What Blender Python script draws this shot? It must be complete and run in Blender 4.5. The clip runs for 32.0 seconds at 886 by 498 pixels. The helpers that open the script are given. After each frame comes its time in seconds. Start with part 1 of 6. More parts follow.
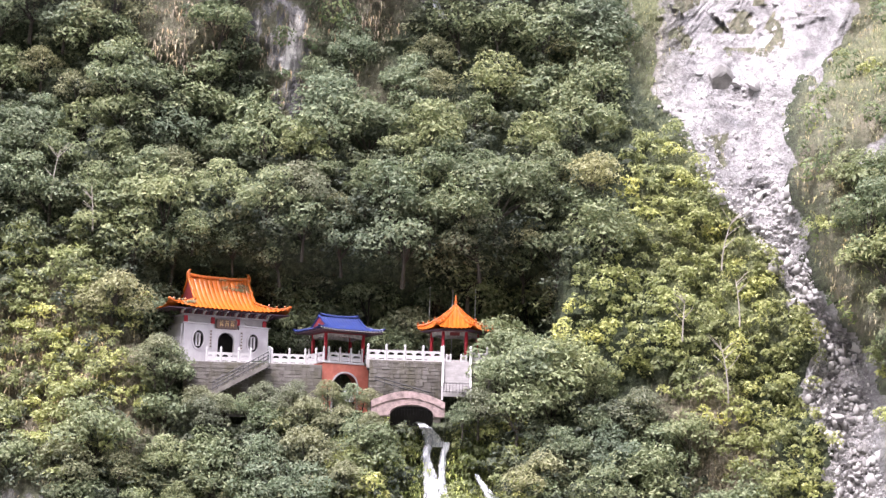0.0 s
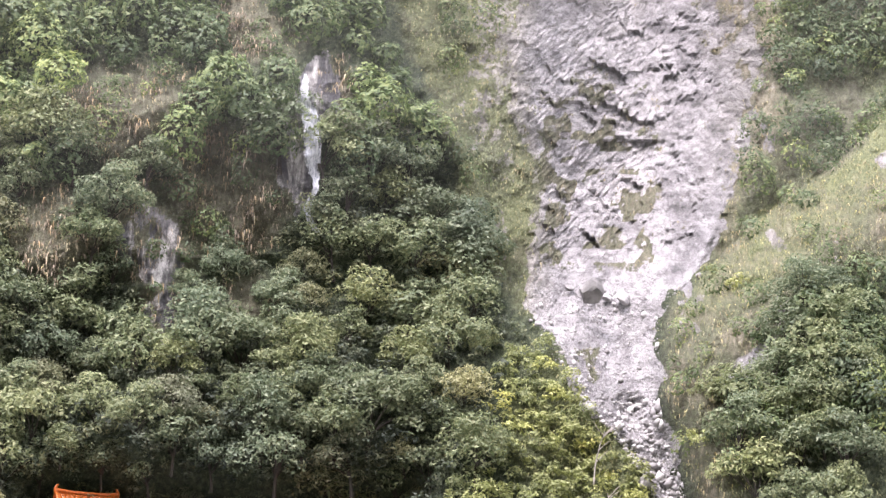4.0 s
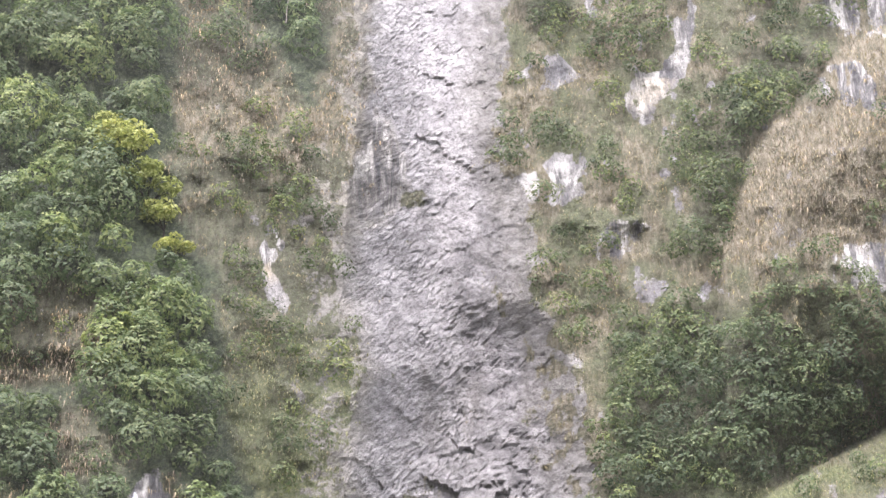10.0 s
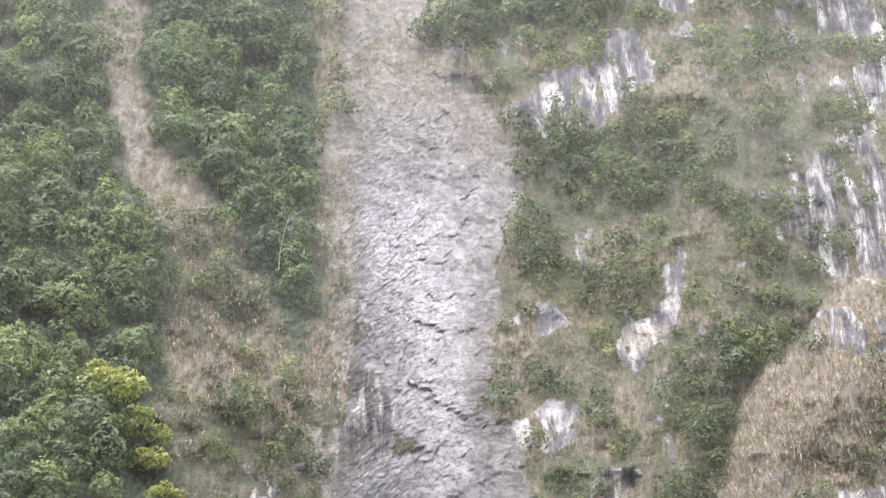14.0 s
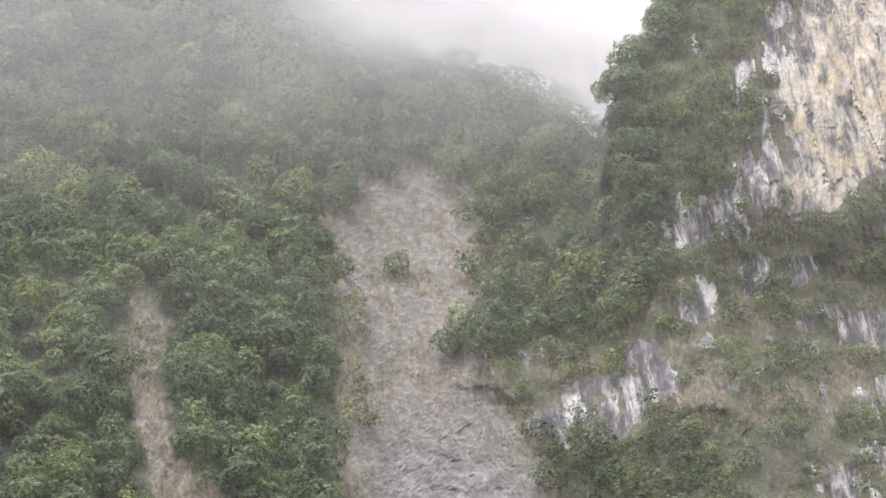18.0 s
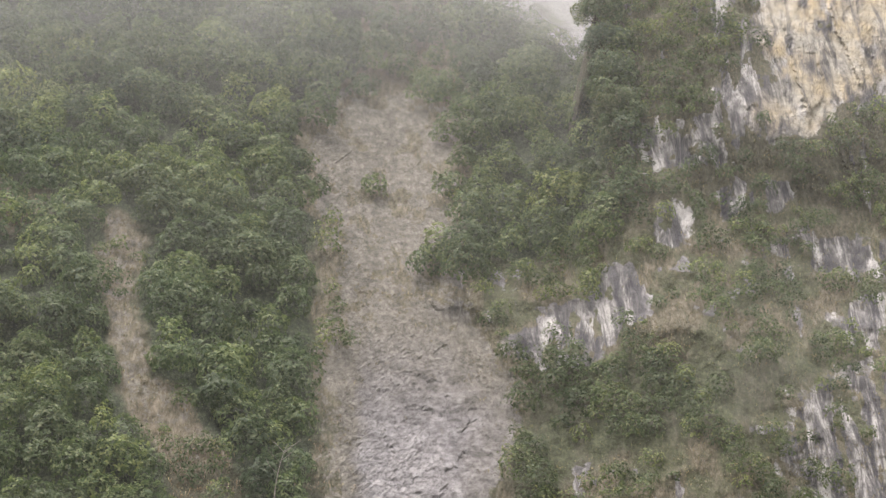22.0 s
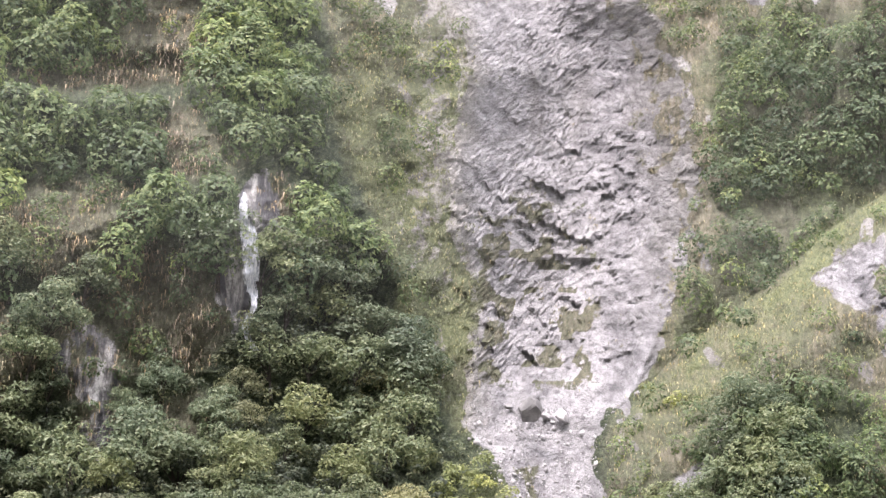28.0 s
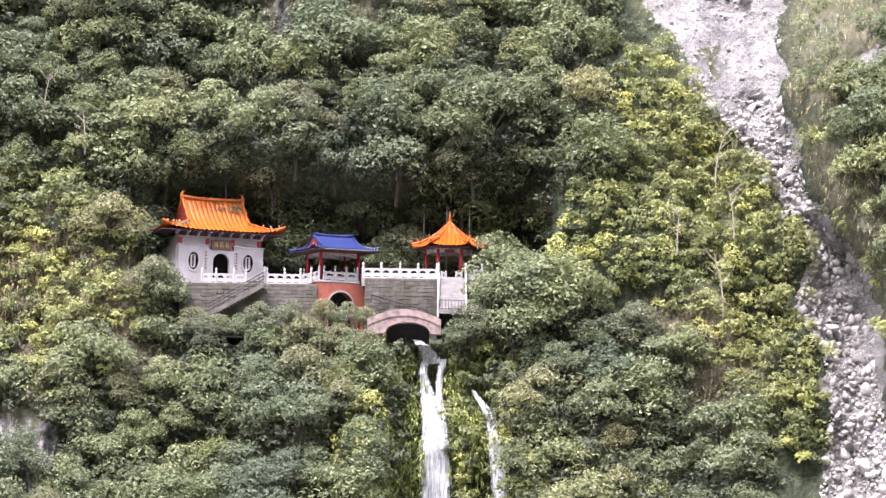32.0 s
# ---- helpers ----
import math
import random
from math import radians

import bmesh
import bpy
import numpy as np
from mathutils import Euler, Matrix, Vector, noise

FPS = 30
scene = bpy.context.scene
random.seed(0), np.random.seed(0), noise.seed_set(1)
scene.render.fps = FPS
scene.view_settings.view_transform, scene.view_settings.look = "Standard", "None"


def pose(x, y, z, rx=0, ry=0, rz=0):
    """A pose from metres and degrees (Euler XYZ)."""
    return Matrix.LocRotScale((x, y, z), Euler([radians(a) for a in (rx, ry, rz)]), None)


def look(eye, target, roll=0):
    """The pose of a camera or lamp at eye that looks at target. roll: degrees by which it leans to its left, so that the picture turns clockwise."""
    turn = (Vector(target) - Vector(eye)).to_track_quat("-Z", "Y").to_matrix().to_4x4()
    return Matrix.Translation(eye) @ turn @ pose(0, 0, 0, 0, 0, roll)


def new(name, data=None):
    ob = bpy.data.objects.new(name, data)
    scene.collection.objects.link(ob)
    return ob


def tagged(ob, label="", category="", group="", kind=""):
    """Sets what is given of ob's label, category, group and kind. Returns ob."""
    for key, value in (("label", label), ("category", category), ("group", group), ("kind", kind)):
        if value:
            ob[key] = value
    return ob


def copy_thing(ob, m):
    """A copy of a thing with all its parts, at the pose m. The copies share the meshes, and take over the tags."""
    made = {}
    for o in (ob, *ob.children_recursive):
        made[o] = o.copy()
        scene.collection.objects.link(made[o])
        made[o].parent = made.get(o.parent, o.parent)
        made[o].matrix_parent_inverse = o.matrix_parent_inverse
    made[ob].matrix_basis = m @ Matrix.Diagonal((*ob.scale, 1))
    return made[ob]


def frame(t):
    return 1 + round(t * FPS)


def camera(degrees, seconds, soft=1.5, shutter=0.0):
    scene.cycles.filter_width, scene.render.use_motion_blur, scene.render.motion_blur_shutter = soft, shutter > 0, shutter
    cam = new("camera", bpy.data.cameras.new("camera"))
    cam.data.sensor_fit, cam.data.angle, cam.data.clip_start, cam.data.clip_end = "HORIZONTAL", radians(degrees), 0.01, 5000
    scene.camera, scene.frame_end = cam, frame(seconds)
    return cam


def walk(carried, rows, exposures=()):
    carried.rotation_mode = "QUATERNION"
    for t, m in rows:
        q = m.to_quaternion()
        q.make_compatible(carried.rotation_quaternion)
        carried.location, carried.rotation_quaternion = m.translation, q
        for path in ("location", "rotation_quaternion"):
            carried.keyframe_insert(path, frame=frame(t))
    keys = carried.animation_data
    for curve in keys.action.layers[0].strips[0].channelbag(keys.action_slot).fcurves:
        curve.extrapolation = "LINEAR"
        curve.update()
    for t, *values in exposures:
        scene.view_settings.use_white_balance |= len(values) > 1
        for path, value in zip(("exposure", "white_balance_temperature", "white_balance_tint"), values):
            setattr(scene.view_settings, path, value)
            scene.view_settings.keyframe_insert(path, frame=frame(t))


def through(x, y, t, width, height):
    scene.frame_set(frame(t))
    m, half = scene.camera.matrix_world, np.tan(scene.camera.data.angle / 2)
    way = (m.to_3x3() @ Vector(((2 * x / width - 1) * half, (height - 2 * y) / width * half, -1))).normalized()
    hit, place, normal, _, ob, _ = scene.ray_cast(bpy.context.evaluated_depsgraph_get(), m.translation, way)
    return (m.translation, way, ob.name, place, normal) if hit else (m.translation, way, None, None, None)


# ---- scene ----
EXPOSURES = [(0.0, 2.2, 6500, 22), (3.5, 2.05, 6500, 22), (6.0, 1.82, 6500, 20), (9.0, 1.68, 6500, 18), (13.0, 1.52, 6350, 18), (17.0, 1.1, 6400, 17), (19.0, 0.72, 6650, 16), (20.0, 0.55, 6750, 16), (20.6, 0.45, 6800, 16), (21.2, 0.34, 6800, 15), (21.8, 0.6, 7000, 15), (23.0, 1.2, 6450, 17), (25.0, 1.55, 6450, 18), (28.0, 1.8, 6550, 19), (30.0, 2.08, 6500, 21), (32.0, 2.2, 6500, 22)]
EYE = 0.0
cam = camera(23.6, 32.0, soft=1.35)
# seconds, yaw, pitch, roll: the camera stands still and turns
TURNS = [
    (0.0, 0.253, 7.996, 1.818),
    (0.5, 0.042, 8.880, 1.715),
    (1.0, -0.169, 9.626, 1.622),
    (1.5, -0.454, 10.362, 1.554),
    (2.0, -0.821, 11.023, 1.506),
    (2.5, -1.274, 11.659, 1.484),
    (3.0, -1.827, 12.296, 1.403),
    (3.5, -2.468, 13.053, 1.338),
    (5.5, -4.782, 16.420, 0.898),
    (6.0, -5.339, 17.374, 0.652),
    (6.5, -5.912, 18.420, 0.435),
    (7.0, -6.504, 19.508, 0.290),
    (7.5, -7.046, 20.515, 0.088),
    (8.0, -7.446, 21.359, -0.084),
    (8.5, -7.696, 22.228, -0.298),
    (9.0, -7.775, 23.172, -0.467),
    (9.5, -7.776, 24.177, -0.525),
    (10.0, -7.800, 25.117, -0.539),
    (10.5, -7.901, 25.874, -0.556),
    (11.0, -8.039, 26.529, -0.603),
    (11.5, -8.175, 27.223, -0.705),
    (12.0, -8.242, 28.016, -0.732),
    (12.5, -8.235, 28.932, -0.781),
    (13.0, -8.203, 29.873, -0.809),
    (13.5, -8.172, 30.794, -0.800),
    (14.0, -8.141, 31.777, -0.856),
    (14.5, -8.108, 32.790, -0.890),
    (16.5, -7.688, 37.385, -0.828),
    (17.0, -7.558, 38.558, -0.718),
    (17.5, -7.486, 39.469, -0.659),
    (18.0, -7.529, 40.184, -0.610),
    (18.5, -7.657, 40.735, -0.585),
    (19.0, -7.918, 41.212, -0.631),
    (19.5, -8.185, 41.757, -0.605),
    (20.0, -8.509, 42.182, -0.560),
    (20.5, -8.838, 42.199, -0.582),
    (21.0, -8.927, 41.523, -0.624),
    (21.5, -8.728, 39.990, -0.571),
    (22.0, -8.308, 38.046, -0.471),
    (22.5, -7.814, 35.937, -0.394),
    (23.0, -7.361, 34.000, -0.198),
    (23.5, -6.963, 32.201, 0.035),
    (24.0, -6.641, 30.522, 0.221),
    (24.5, -6.346, 28.836, 0.403),
    (25.0, -6.070, 27.166, 0.580),
    (25.5, -5.811, 25.565, 0.748),
    (27.5, -4.926, 18.890, 0.851),
    (28.0, -4.745, 17.073, 0.903),
    (28.5, -4.590, 15.255, 0.916),
    (29.0, -4.409, 13.559, 0.899),
    (29.5, -4.122, 11.919, 0.936),
    (30.0, -3.631, 10.436, 0.950),
    (30.5, -2.862, 9.054, 0.962),
    (31.0, -1.876, 7.797, 0.939),
    (31.5, -0.840, 6.673, 0.838),
    (32.0, 0.039, 5.765, 0.824),
]
walk(cam, [(t, pose(0, 0, EYE, 90 + pitch, 0, yaw) @ pose(0, 0, 0, 0, 0, roll)) for t, yaw, pitch, roll in TURNS], EXPOSURES)

# ---- light: an overcast afternoon ----
world = bpy.data.worlds.new("overcast_sky")
scene.world = world
world.use_nodes = True
wn, wl = world.node_tree.nodes, world.node_tree.links
wn.clear()
sky = wn.new("ShaderNodeTexSky")
sky.sky_type, sky.sun_disc = "NISHITA", False
sky.sun_elevation, sky.sun_rotation = radians(62), radians(221)
sky_bg = wn.new("ShaderNodeBackground")
sky_bg.inputs["Strength"].default_value = 0.06
cloud_bg = wn.new("ShaderNodeBackground")
cloud_bg.inputs["Color"].default_value = (1.0, 0.98, 0.97, 1)
cloud_bg.inputs["Strength"].default_value = 0.95
both = wn.new("ShaderNodeAddShader")
world_out = wn.new("ShaderNodeOutputWorld")
wl.new(sky.outputs[0], sky_bg.inputs["Color"])
wl.new(sky_bg.outputs[0], both.inputs[0])
wl.new(cloud_bg.outputs[0], both.inputs[1])
wl.new(both.outputs[0], world_out.inputs["Surface"])
sun = new("sun", bpy.data.lights.new("sun", "SUN"))
sun.data.energy, sun.data.angle, sun.data.color = 2.2, radians(24), (1.0, 0.965, 0.94)
# high behind the camera, to its left
sun.matrix_world = look((-75, -85, 215), (0, 0, 0))


# ---- materials ----
class Mat:
    """Short hand for a node material."""

    def __init__(self, name, rough=0.8, metal=0.0):
        self.m = bpy.data.materials.new(name)
        self.m.use_nodes = True
        self.n, self.l = self.m.node_tree.nodes, self.m.node_tree.links
        self.b = self.n["Principled BSDF"]
        self.out = self.n["Material Output"]
        self.b.inputs["Roughness"].default_value = rough
        self.b.inputs["Metallic"].default_value = metal
        self.coords = None

    def put(self, value, socket):
        if hasattr(value, "is_output"):
            self.l.new(value, socket)
        elif isinstance(value, tuple) and len(value) == 3 and socket.type == "RGBA":
            socket.default_value = (*value, 1)
        else:
            socket.default_value = value

    def where(self, scale=(1, 1, 1), turn=(0, 0, 0), kind="Object"):
        if kind == "Slope":
            along = self.n.new("ShaderNodeCombineXYZ")
            self.l.new(self.attr("across"), along.inputs[0])
            self.l.new(self.attr("uphill"), along.inputs[2])
            src = along.outputs[0]
        elif kind == "World":
            src = self.n.new("ShaderNodeNewGeometry").outputs["Position"]
        else:
            src = self.n.new("ShaderNodeTexCoord").outputs[kind]
        mp = self.n.new("ShaderNodeMapping")
        mp.inputs["Scale"].default_value = scale
        mp.inputs["Rotation"].default_value = [radians(a) for a in turn]
        self.l.new(src, mp.inputs["Vector"])
        return mp.outputs[0]

    def noise(self, vec, scale, detail=6, rough=0.55, warp=0.0, kind="FBM"):
        nd = self.n.new("ShaderNodeTexNoise")
        nd.noise_type = kind
        nd.inputs["Scale"].default_value = scale
        nd.inputs["Detail"].default_value = detail
        nd.inputs["Roughness"].default_value = rough
        nd.inputs["Distortion"].default_value = warp
        self.l.new(vec, nd.inputs["Vector"])
        return nd.outputs[0]

    def voronoi(self, vec, scale, feature="F1", out="Distance"):
        nd = self.n.new("ShaderNodeTexVoronoi")
        nd.feature = feature
        nd.inputs["Scale"].default_value = scale
        self.l.new(vec, nd.inputs["Vector"])
        return nd.outputs[out]

    def warp(self, vec, amount, scale):
        """The same place, pushed about by noise."""
        nd = self.n.new("ShaderNodeTexNoise")
        nd.inputs["Scale"].default_value, nd.inputs["Detail"].default_value = scale, 4
        self.l.new(vec, nd.inputs["Vector"])
        add = self.n.new("ShaderNodeVectorMath")
        add.operation = "MULTIPLY_ADD"
        self.l.new(nd.outputs["Color"], add.inputs[0])
        add.inputs[1].default_value = (amount, amount, amount)
        self.l.new(vec, add.inputs[2])
        return add.outputs[0]

    def ramp(self, fac, *stops):
        nd = self.n.new("ShaderNodeValToRGB")
        e = nd.color_ramp.elements
        while len(e) < len(stops):
            e.new(0.5)
        for el, (pos, col) in zip(e, stops):
            el.position = pos
            el.color = (*col, 1) if isinstance(col, tuple) else (col, col, col, 1)
        self.l.new(fac, nd.inputs[0])
        return nd.outputs[0]

    def mix(self, fac, a, b, blend="MIX"):
        nd = self.n.new("ShaderNodeMix")
        nd.data_type, nd.blend_type = "RGBA", blend
        self.put(fac, nd.inputs[0])
        self.put(a, nd.inputs[6])
        self.put(b, nd.inputs[7])
        return nd.outputs[2]

    def math(self, op, a, b=0.5):
        nd = self.n.new("ShaderNodeMath")
        nd.operation = op
        self.put(a, nd.inputs[0])
        self.put(b, nd.inputs[1])
        return nd.outputs[0]

    def attr(self, name):
        nd = self.n.new("ShaderNodeAttribute")
        nd.attribute_name = name
        return nd.outputs["Fac"]

    def island(self):
        return self.n.new("ShaderNodeNewGeometry").outputs["Random Per Island"]

    def object_random(self):
        return self.n.new("ShaderNodeObjectInfo").outputs["Random"]

    def bump(self, height, strength=0.5, distance=0.1, before=None):
        nd = self.n.new("ShaderNodeBump")
        nd.inputs["Strength"].default_value = strength
        nd.inputs["Distance"].default_value = distance
        self.put(height, nd.inputs["Height"])
        if before is not None:
            self.l.new(before, nd.inputs["Normal"])
        self.l.new(nd.outputs[0], self.b.inputs["Normal"])
        return nd.outputs[0]

    def color(self, value):
        self.put(value, self.b.inputs["Base Color"])
        return self

    def rough(self, value):
        self.put(value, self.b.inputs["Roughness"])
        return self

    def leafy(self, col, through=0.35):
        """Leaves: some of the light goes through."""
        self.put(col, self.b.inputs["Base Color"])
        tr = self.n.new("ShaderNodeBsdfTranslucent")
        self.put(col, tr.inputs["Color"])
        ms = self.n.new("ShaderNodeMixShader")
        ms.inputs[0].default_value = through
        self.l.new(self.b.outputs[0], ms.inputs[1])
        self.l.new(tr.outputs[0], ms.inputs[2])
        self.l.new(ms.outputs[0], self.out.inputs["Surface"])
        return self


def plain(name, col, rough=0.6, spread=0.12, scale=1.5, bump=0.0, metal=0.0):
    """A painted or stone surface with stains at two scales."""
    k = Mat(name, rough, metal)
    w = k.where()
    big = k.noise(w, scale, 5, 0.6)
    fine = k.noise(w, scale * 9, 4, 0.6)
    lo = tuple(c * (1 - 2.2 * spread) for c in col)
    hi = tuple(min(1, c * (1 + spread)) for c in col)
    c = k.mix(k.ramp(big, (0.3, 0.0), (0.7, 1.0)), lo, hi)
    c = k.mix(k.math("MULTIPLY", k.ramp(fine, (0.45, 0.0), (0.75, 1.0)), spread * 2), c, tuple(x * 0.5 for x in col))
    k.color(c)
    if bump:
        k.bump(fine, bump, 0.02)
    return k.m


def leaf_material(name, dark, mid, light, patch=0.05, through=0.42, tree=True):
    """Leaves: a tone of their own for each leaf, each tree and each stretch of wood; far crowns carry some painted
    light in theirs.
    """
    k = Mat(name, 0.6)
    w = k.where(kind="World")
    stretch = k.ramp(k.noise(w, patch, 3), (0.38, 0.0), (0.62, 1.0))
    one = k.ramp(k.island(), (0.0, dark), (0.55, mid), (1.0, light))
    if tree:
        tone = k.ramp(k.object_random(), (0.0, (0.68, 0.74, 0.78)), (0.4, (0.95, 1.0, 0.95)), (0.75, (1.06, 1.07, 0.98)), (1.0, (1.17, 1.17, 1.0)))
    else:
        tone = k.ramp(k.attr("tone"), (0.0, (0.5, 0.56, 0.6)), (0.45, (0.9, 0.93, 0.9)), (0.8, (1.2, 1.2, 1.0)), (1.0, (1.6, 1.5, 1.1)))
    c = k.mix(1.0, one, tone, "MULTIPLY")
    c = k.mix(stretch, c, k.mix(1.0, c, (1.15, 1.08, 0.92), "MULTIPLY"))
    k.leafy(c, through)
    return k.m


def mountain_material():
    """Marble cliffs, scree, soil and the low growth on it; the masks say where the rock lies bare."""
    k = Mat("mountain", 0.9)
    w = k.where((1, 0.22, 1), kind="Slope")
    bare, dry, fresh, pale, brown, face = (k.attr(a) for a in ("bare", "dry", "fresh", "pale", "brown", "face"))
    # rock: bedded grey marble, its folded bands running down to the right
    bands_at = k.where((0.8, 0.12, 1.0), (0, 18, 0), kind="Slope")
    bands = k.noise(bands_at, 0.42, 12, 0.74, 0.25)
    fine = k.noise(bands_at, 1.7, 10, 0.78, 0.2)
    broken = k.warp(bands_at, 1.1, 0.5)
    block_tone = k.ramp(k.voronoi(broken, 0.62, "F1", "Color"), (0.25, 0.78), (0.75, 1.32))
    joint_big = k.ramp(k.voronoi(broken, 0.62, "DISTANCE_TO_EDGE"), (0.0, 1.0), (0.055, 0.0))
    joint_small = k.ramp(k.voronoi(k.warp(bands_at, 0.5, 1.2), 1.7, "DISTANCE_TO_EDGE"), (0.0, 1.0), (0.07, 0.0))
    stain = k.noise(k.where((0.5, 0.1, 0.12), kind="Slope"), 0.5, 6, 0.6)
    patches = k.noise(w, 0.11, 5, 0.6)
    rock = k.ramp(bands, (0.38, (0.11, 0.107, 0.112)), (0.46, (0.205, 0.198, 0.205)), (0.53, (0.30, 0.292, 0.30)), (0.63, (0.42, 0.41, 0.418)))
    white = k.mix(k.ramp(fine, (0.40, 0.0), (0.52, 1.0)), (0.22, 0.213, 0.216), (0.53, 0.515, 0.52))
    rock = k.mix(k.math("MULTIPLY", pale, k.ramp(patches, (0.40, 0.35), (0.58, 1.0))), rock, white)
    rock = k.mix(k.math("MULTIPLY", brown, 0.85), rock, k.ramp(k.noise(w, 1.0, 10, 0.8), (0.38, (0.12, 0.112, 0.088)), (0.5, (0.225, 0.21, 0.168)), (0.62, (0.37, 0.352, 0.295))))
    rock = k.mix(k.math("MULTIPLY", k.ramp(stain, (0.55, 0.0), (0.72, 1.0)), 0.5), rock, (0.13, 0.12, 0.105))
    # cliff faces: dark slate and white runs down the wall, cream where it broke off
    runs = k.noise(k.where((1.0, 0.25, 0.22), (0, 6, 0), kind="Slope"), 0.45, 11, 0.72, 0.5)
    cliff = k.ramp(runs, (0.42, (0.075, 0.075, 0.085)), (0.49, (0.17, 0.165, 0.165)), (0.535, (0.34, 0.33, 0.32)), (0.59, (0.60, 0.587, 0.565)))
    cream = k.mix(k.ramp(runs, (0.37, 0.0), (0.52, 1.0)), (0.15, 0.145, 0.145), k.mix(k.ramp(patches, (0.4, 0.0), (0.6, 1.0)), (0.62, 0.585, 0.50), (0.62, 0.51, 0.33)))
    rock = k.mix(face, rock, k.mix(pale, cliff, cream))
    rock = k.mix(0.35, rock, block_tone, "MULTIPLY")
    # open joints
    seam = k.math("MAXIMUM", joint_big, k.math("MULTIPLY", joint_small, 0.7))
    seam = k.math("MULTIPLY", seam, k.ramp(k.noise(w, 0.35, 5, 0.65), (0.38, 0.0), (0.5, 1.0)))
    crack = k.math("ABSOLUTE", k.math("SUBTRACT", k.noise(bands_at, 0.55, 9, 0.72, 1.0), 0.5))
    crack = k.math("MAXIMUM", k.ramp(crack, (0.0, 1.0), (0.016, 0.0)), k.math("MULTIPLY", seam, 0.25))
    rock = k.mix(k.math("MULTIPLY", crack, 0.75), rock, (0.08, 0.077, 0.078))
    # soil and low growth; the soil is darkened to paint shade between crowns
    soil = k.ramp(k.noise(w, 1.6, 9, 0.78), (0.38, (0.016, 0.022, 0.013)), (0.5, (0.045, 0.062, 0.032)), (0.64, (0.13, 0.155, 0.085)))
    straw = k.ramp(k.noise(k.where((1, 0.3, 0.4), kind="Slope"), 1.6, 6, 0.7), (0.3, (0.065, 0.06, 0.038)), (0.48, (0.185, 0.162, 0.112)), (0.66, (0.35, 0.305, 0.235)))
    grass = k.ramp(k.noise(w, 1.6, 6, 0.7), (0.3, (0.055, 0.07, 0.03)), (0.52, (0.15, 0.168, 0.078)), (0.75, (0.27, 0.28, 0.145)))
    land = k.mix(dry, soil, straw)
    land = k.mix(fresh, land, grass)
    edge = k.math("ADD", bare, k.math("MULTIPLY", k.math("SUBTRACT", k.noise(w, 0.55, 8, 0.75), 0.5), 1.5))
    cover = k.ramp(edge, (0.42, 0.0), (0.54, 1.0))
    k.color(k.mix(cover, land, rock))
    n1 = k.bump(bands, 0.8, 0.8)
    n2 = k.bump(fine, 1.0, 0.4, n1)
    k.bump(k.math("MULTIPLY", crack, -1.0), 0.6, 0.25, n2)
    return k.m


# ---- the land ----
# Directions from the viewpoint are given as slopes: a = x / y to the right, e = z / y upwards.
def lattice(ix, iy, iz, seed):
    h = (ix * 374761393 + iy * 668265263 + iz * 1274126177 + seed * 974711) & 0xFFFFFFFF
    h = ((h ^ (h >> 13)) * 1103515245) & 0xFFFFFFFF
    h = ((h ^ (h >> 16)) * 2654435761) & 0xFFFFFFFF
    return ((h >> 8) & 0xFFFF) / 65535.0


def value_noise(x, y, z, seed=0):
    xi, yi, zi = np.floor(x).astype(np.int64), np.floor(y).astype(np.int64), np.floor(z).astype(np.int64)
    fx, fy, fz = x - xi, y - yi, z - zi
    fx, fy, fz = fx * fx * (3 - 2 * fx), fy * fy * (3 - 2 * fy), fz * fz * (3 - 2 * fz)
    total = 0
    for i in (0, 1):
        for j in (0, 1):
            for n in (0, 1):
                wgt = (fx if i else 1 - fx) * (fy if j else 1 - fy) * (fz if n else 1 - fz)
                total = total + wgt * lattice(xi + i, yi + j, zi + n, seed)
    return total * 2 - 1


def fbm(x, y, z, octaves=4, seed=0, ridged=False):
    total, amp, norm = 0, 1.0, 0
    for o in range(octaves):
        v = value_noise(x, y, z, seed + o)
        total = total + amp * ((1 - 2 * np.abs(v)) if ridged else v)
        norm += amp
        x, y, z, amp = x * 2.03, y * 2.03, z * 2.03, amp * 0.5
    return total / norm


def facets(u, v, seed):
    """Broken rock: each cell is a plane of its own height and tilt."""
    iu, iv = np.floor(u).astype(np.int64), np.floor(v).astype(np.int64)
    best, out = np.full(u.shape, 9.0), np.zeros(u.shape)
    for i in (-1, 0, 1):
        for j in (-1, 0, 1):
            ci, cj = iu + i, iv + j
            du, dv = u - ci - lattice(ci, cj, cj * 0, seed), v - cj - lattice(ci, cj, cj * 0, seed + 1)
            far = du * du + dv * dv
            plane = lattice(ci, cj, cj * 0, seed + 2) - 0.5 + (lattice(ci, cj, cj * 0, seed + 3) - 0.5) * 1.6 * du + (lattice(ci, cj, cj * 0, seed + 4) - 0.42) * 1.6 * dv
            out = np.where(far < best, plane, out)
            best = np.minimum(best, far)
    return out


def smooth(lo, hi, v):
    t = np.clip((v - lo) / (hi - lo), 0, 1)
    return t * t * (3 - 2 * t)


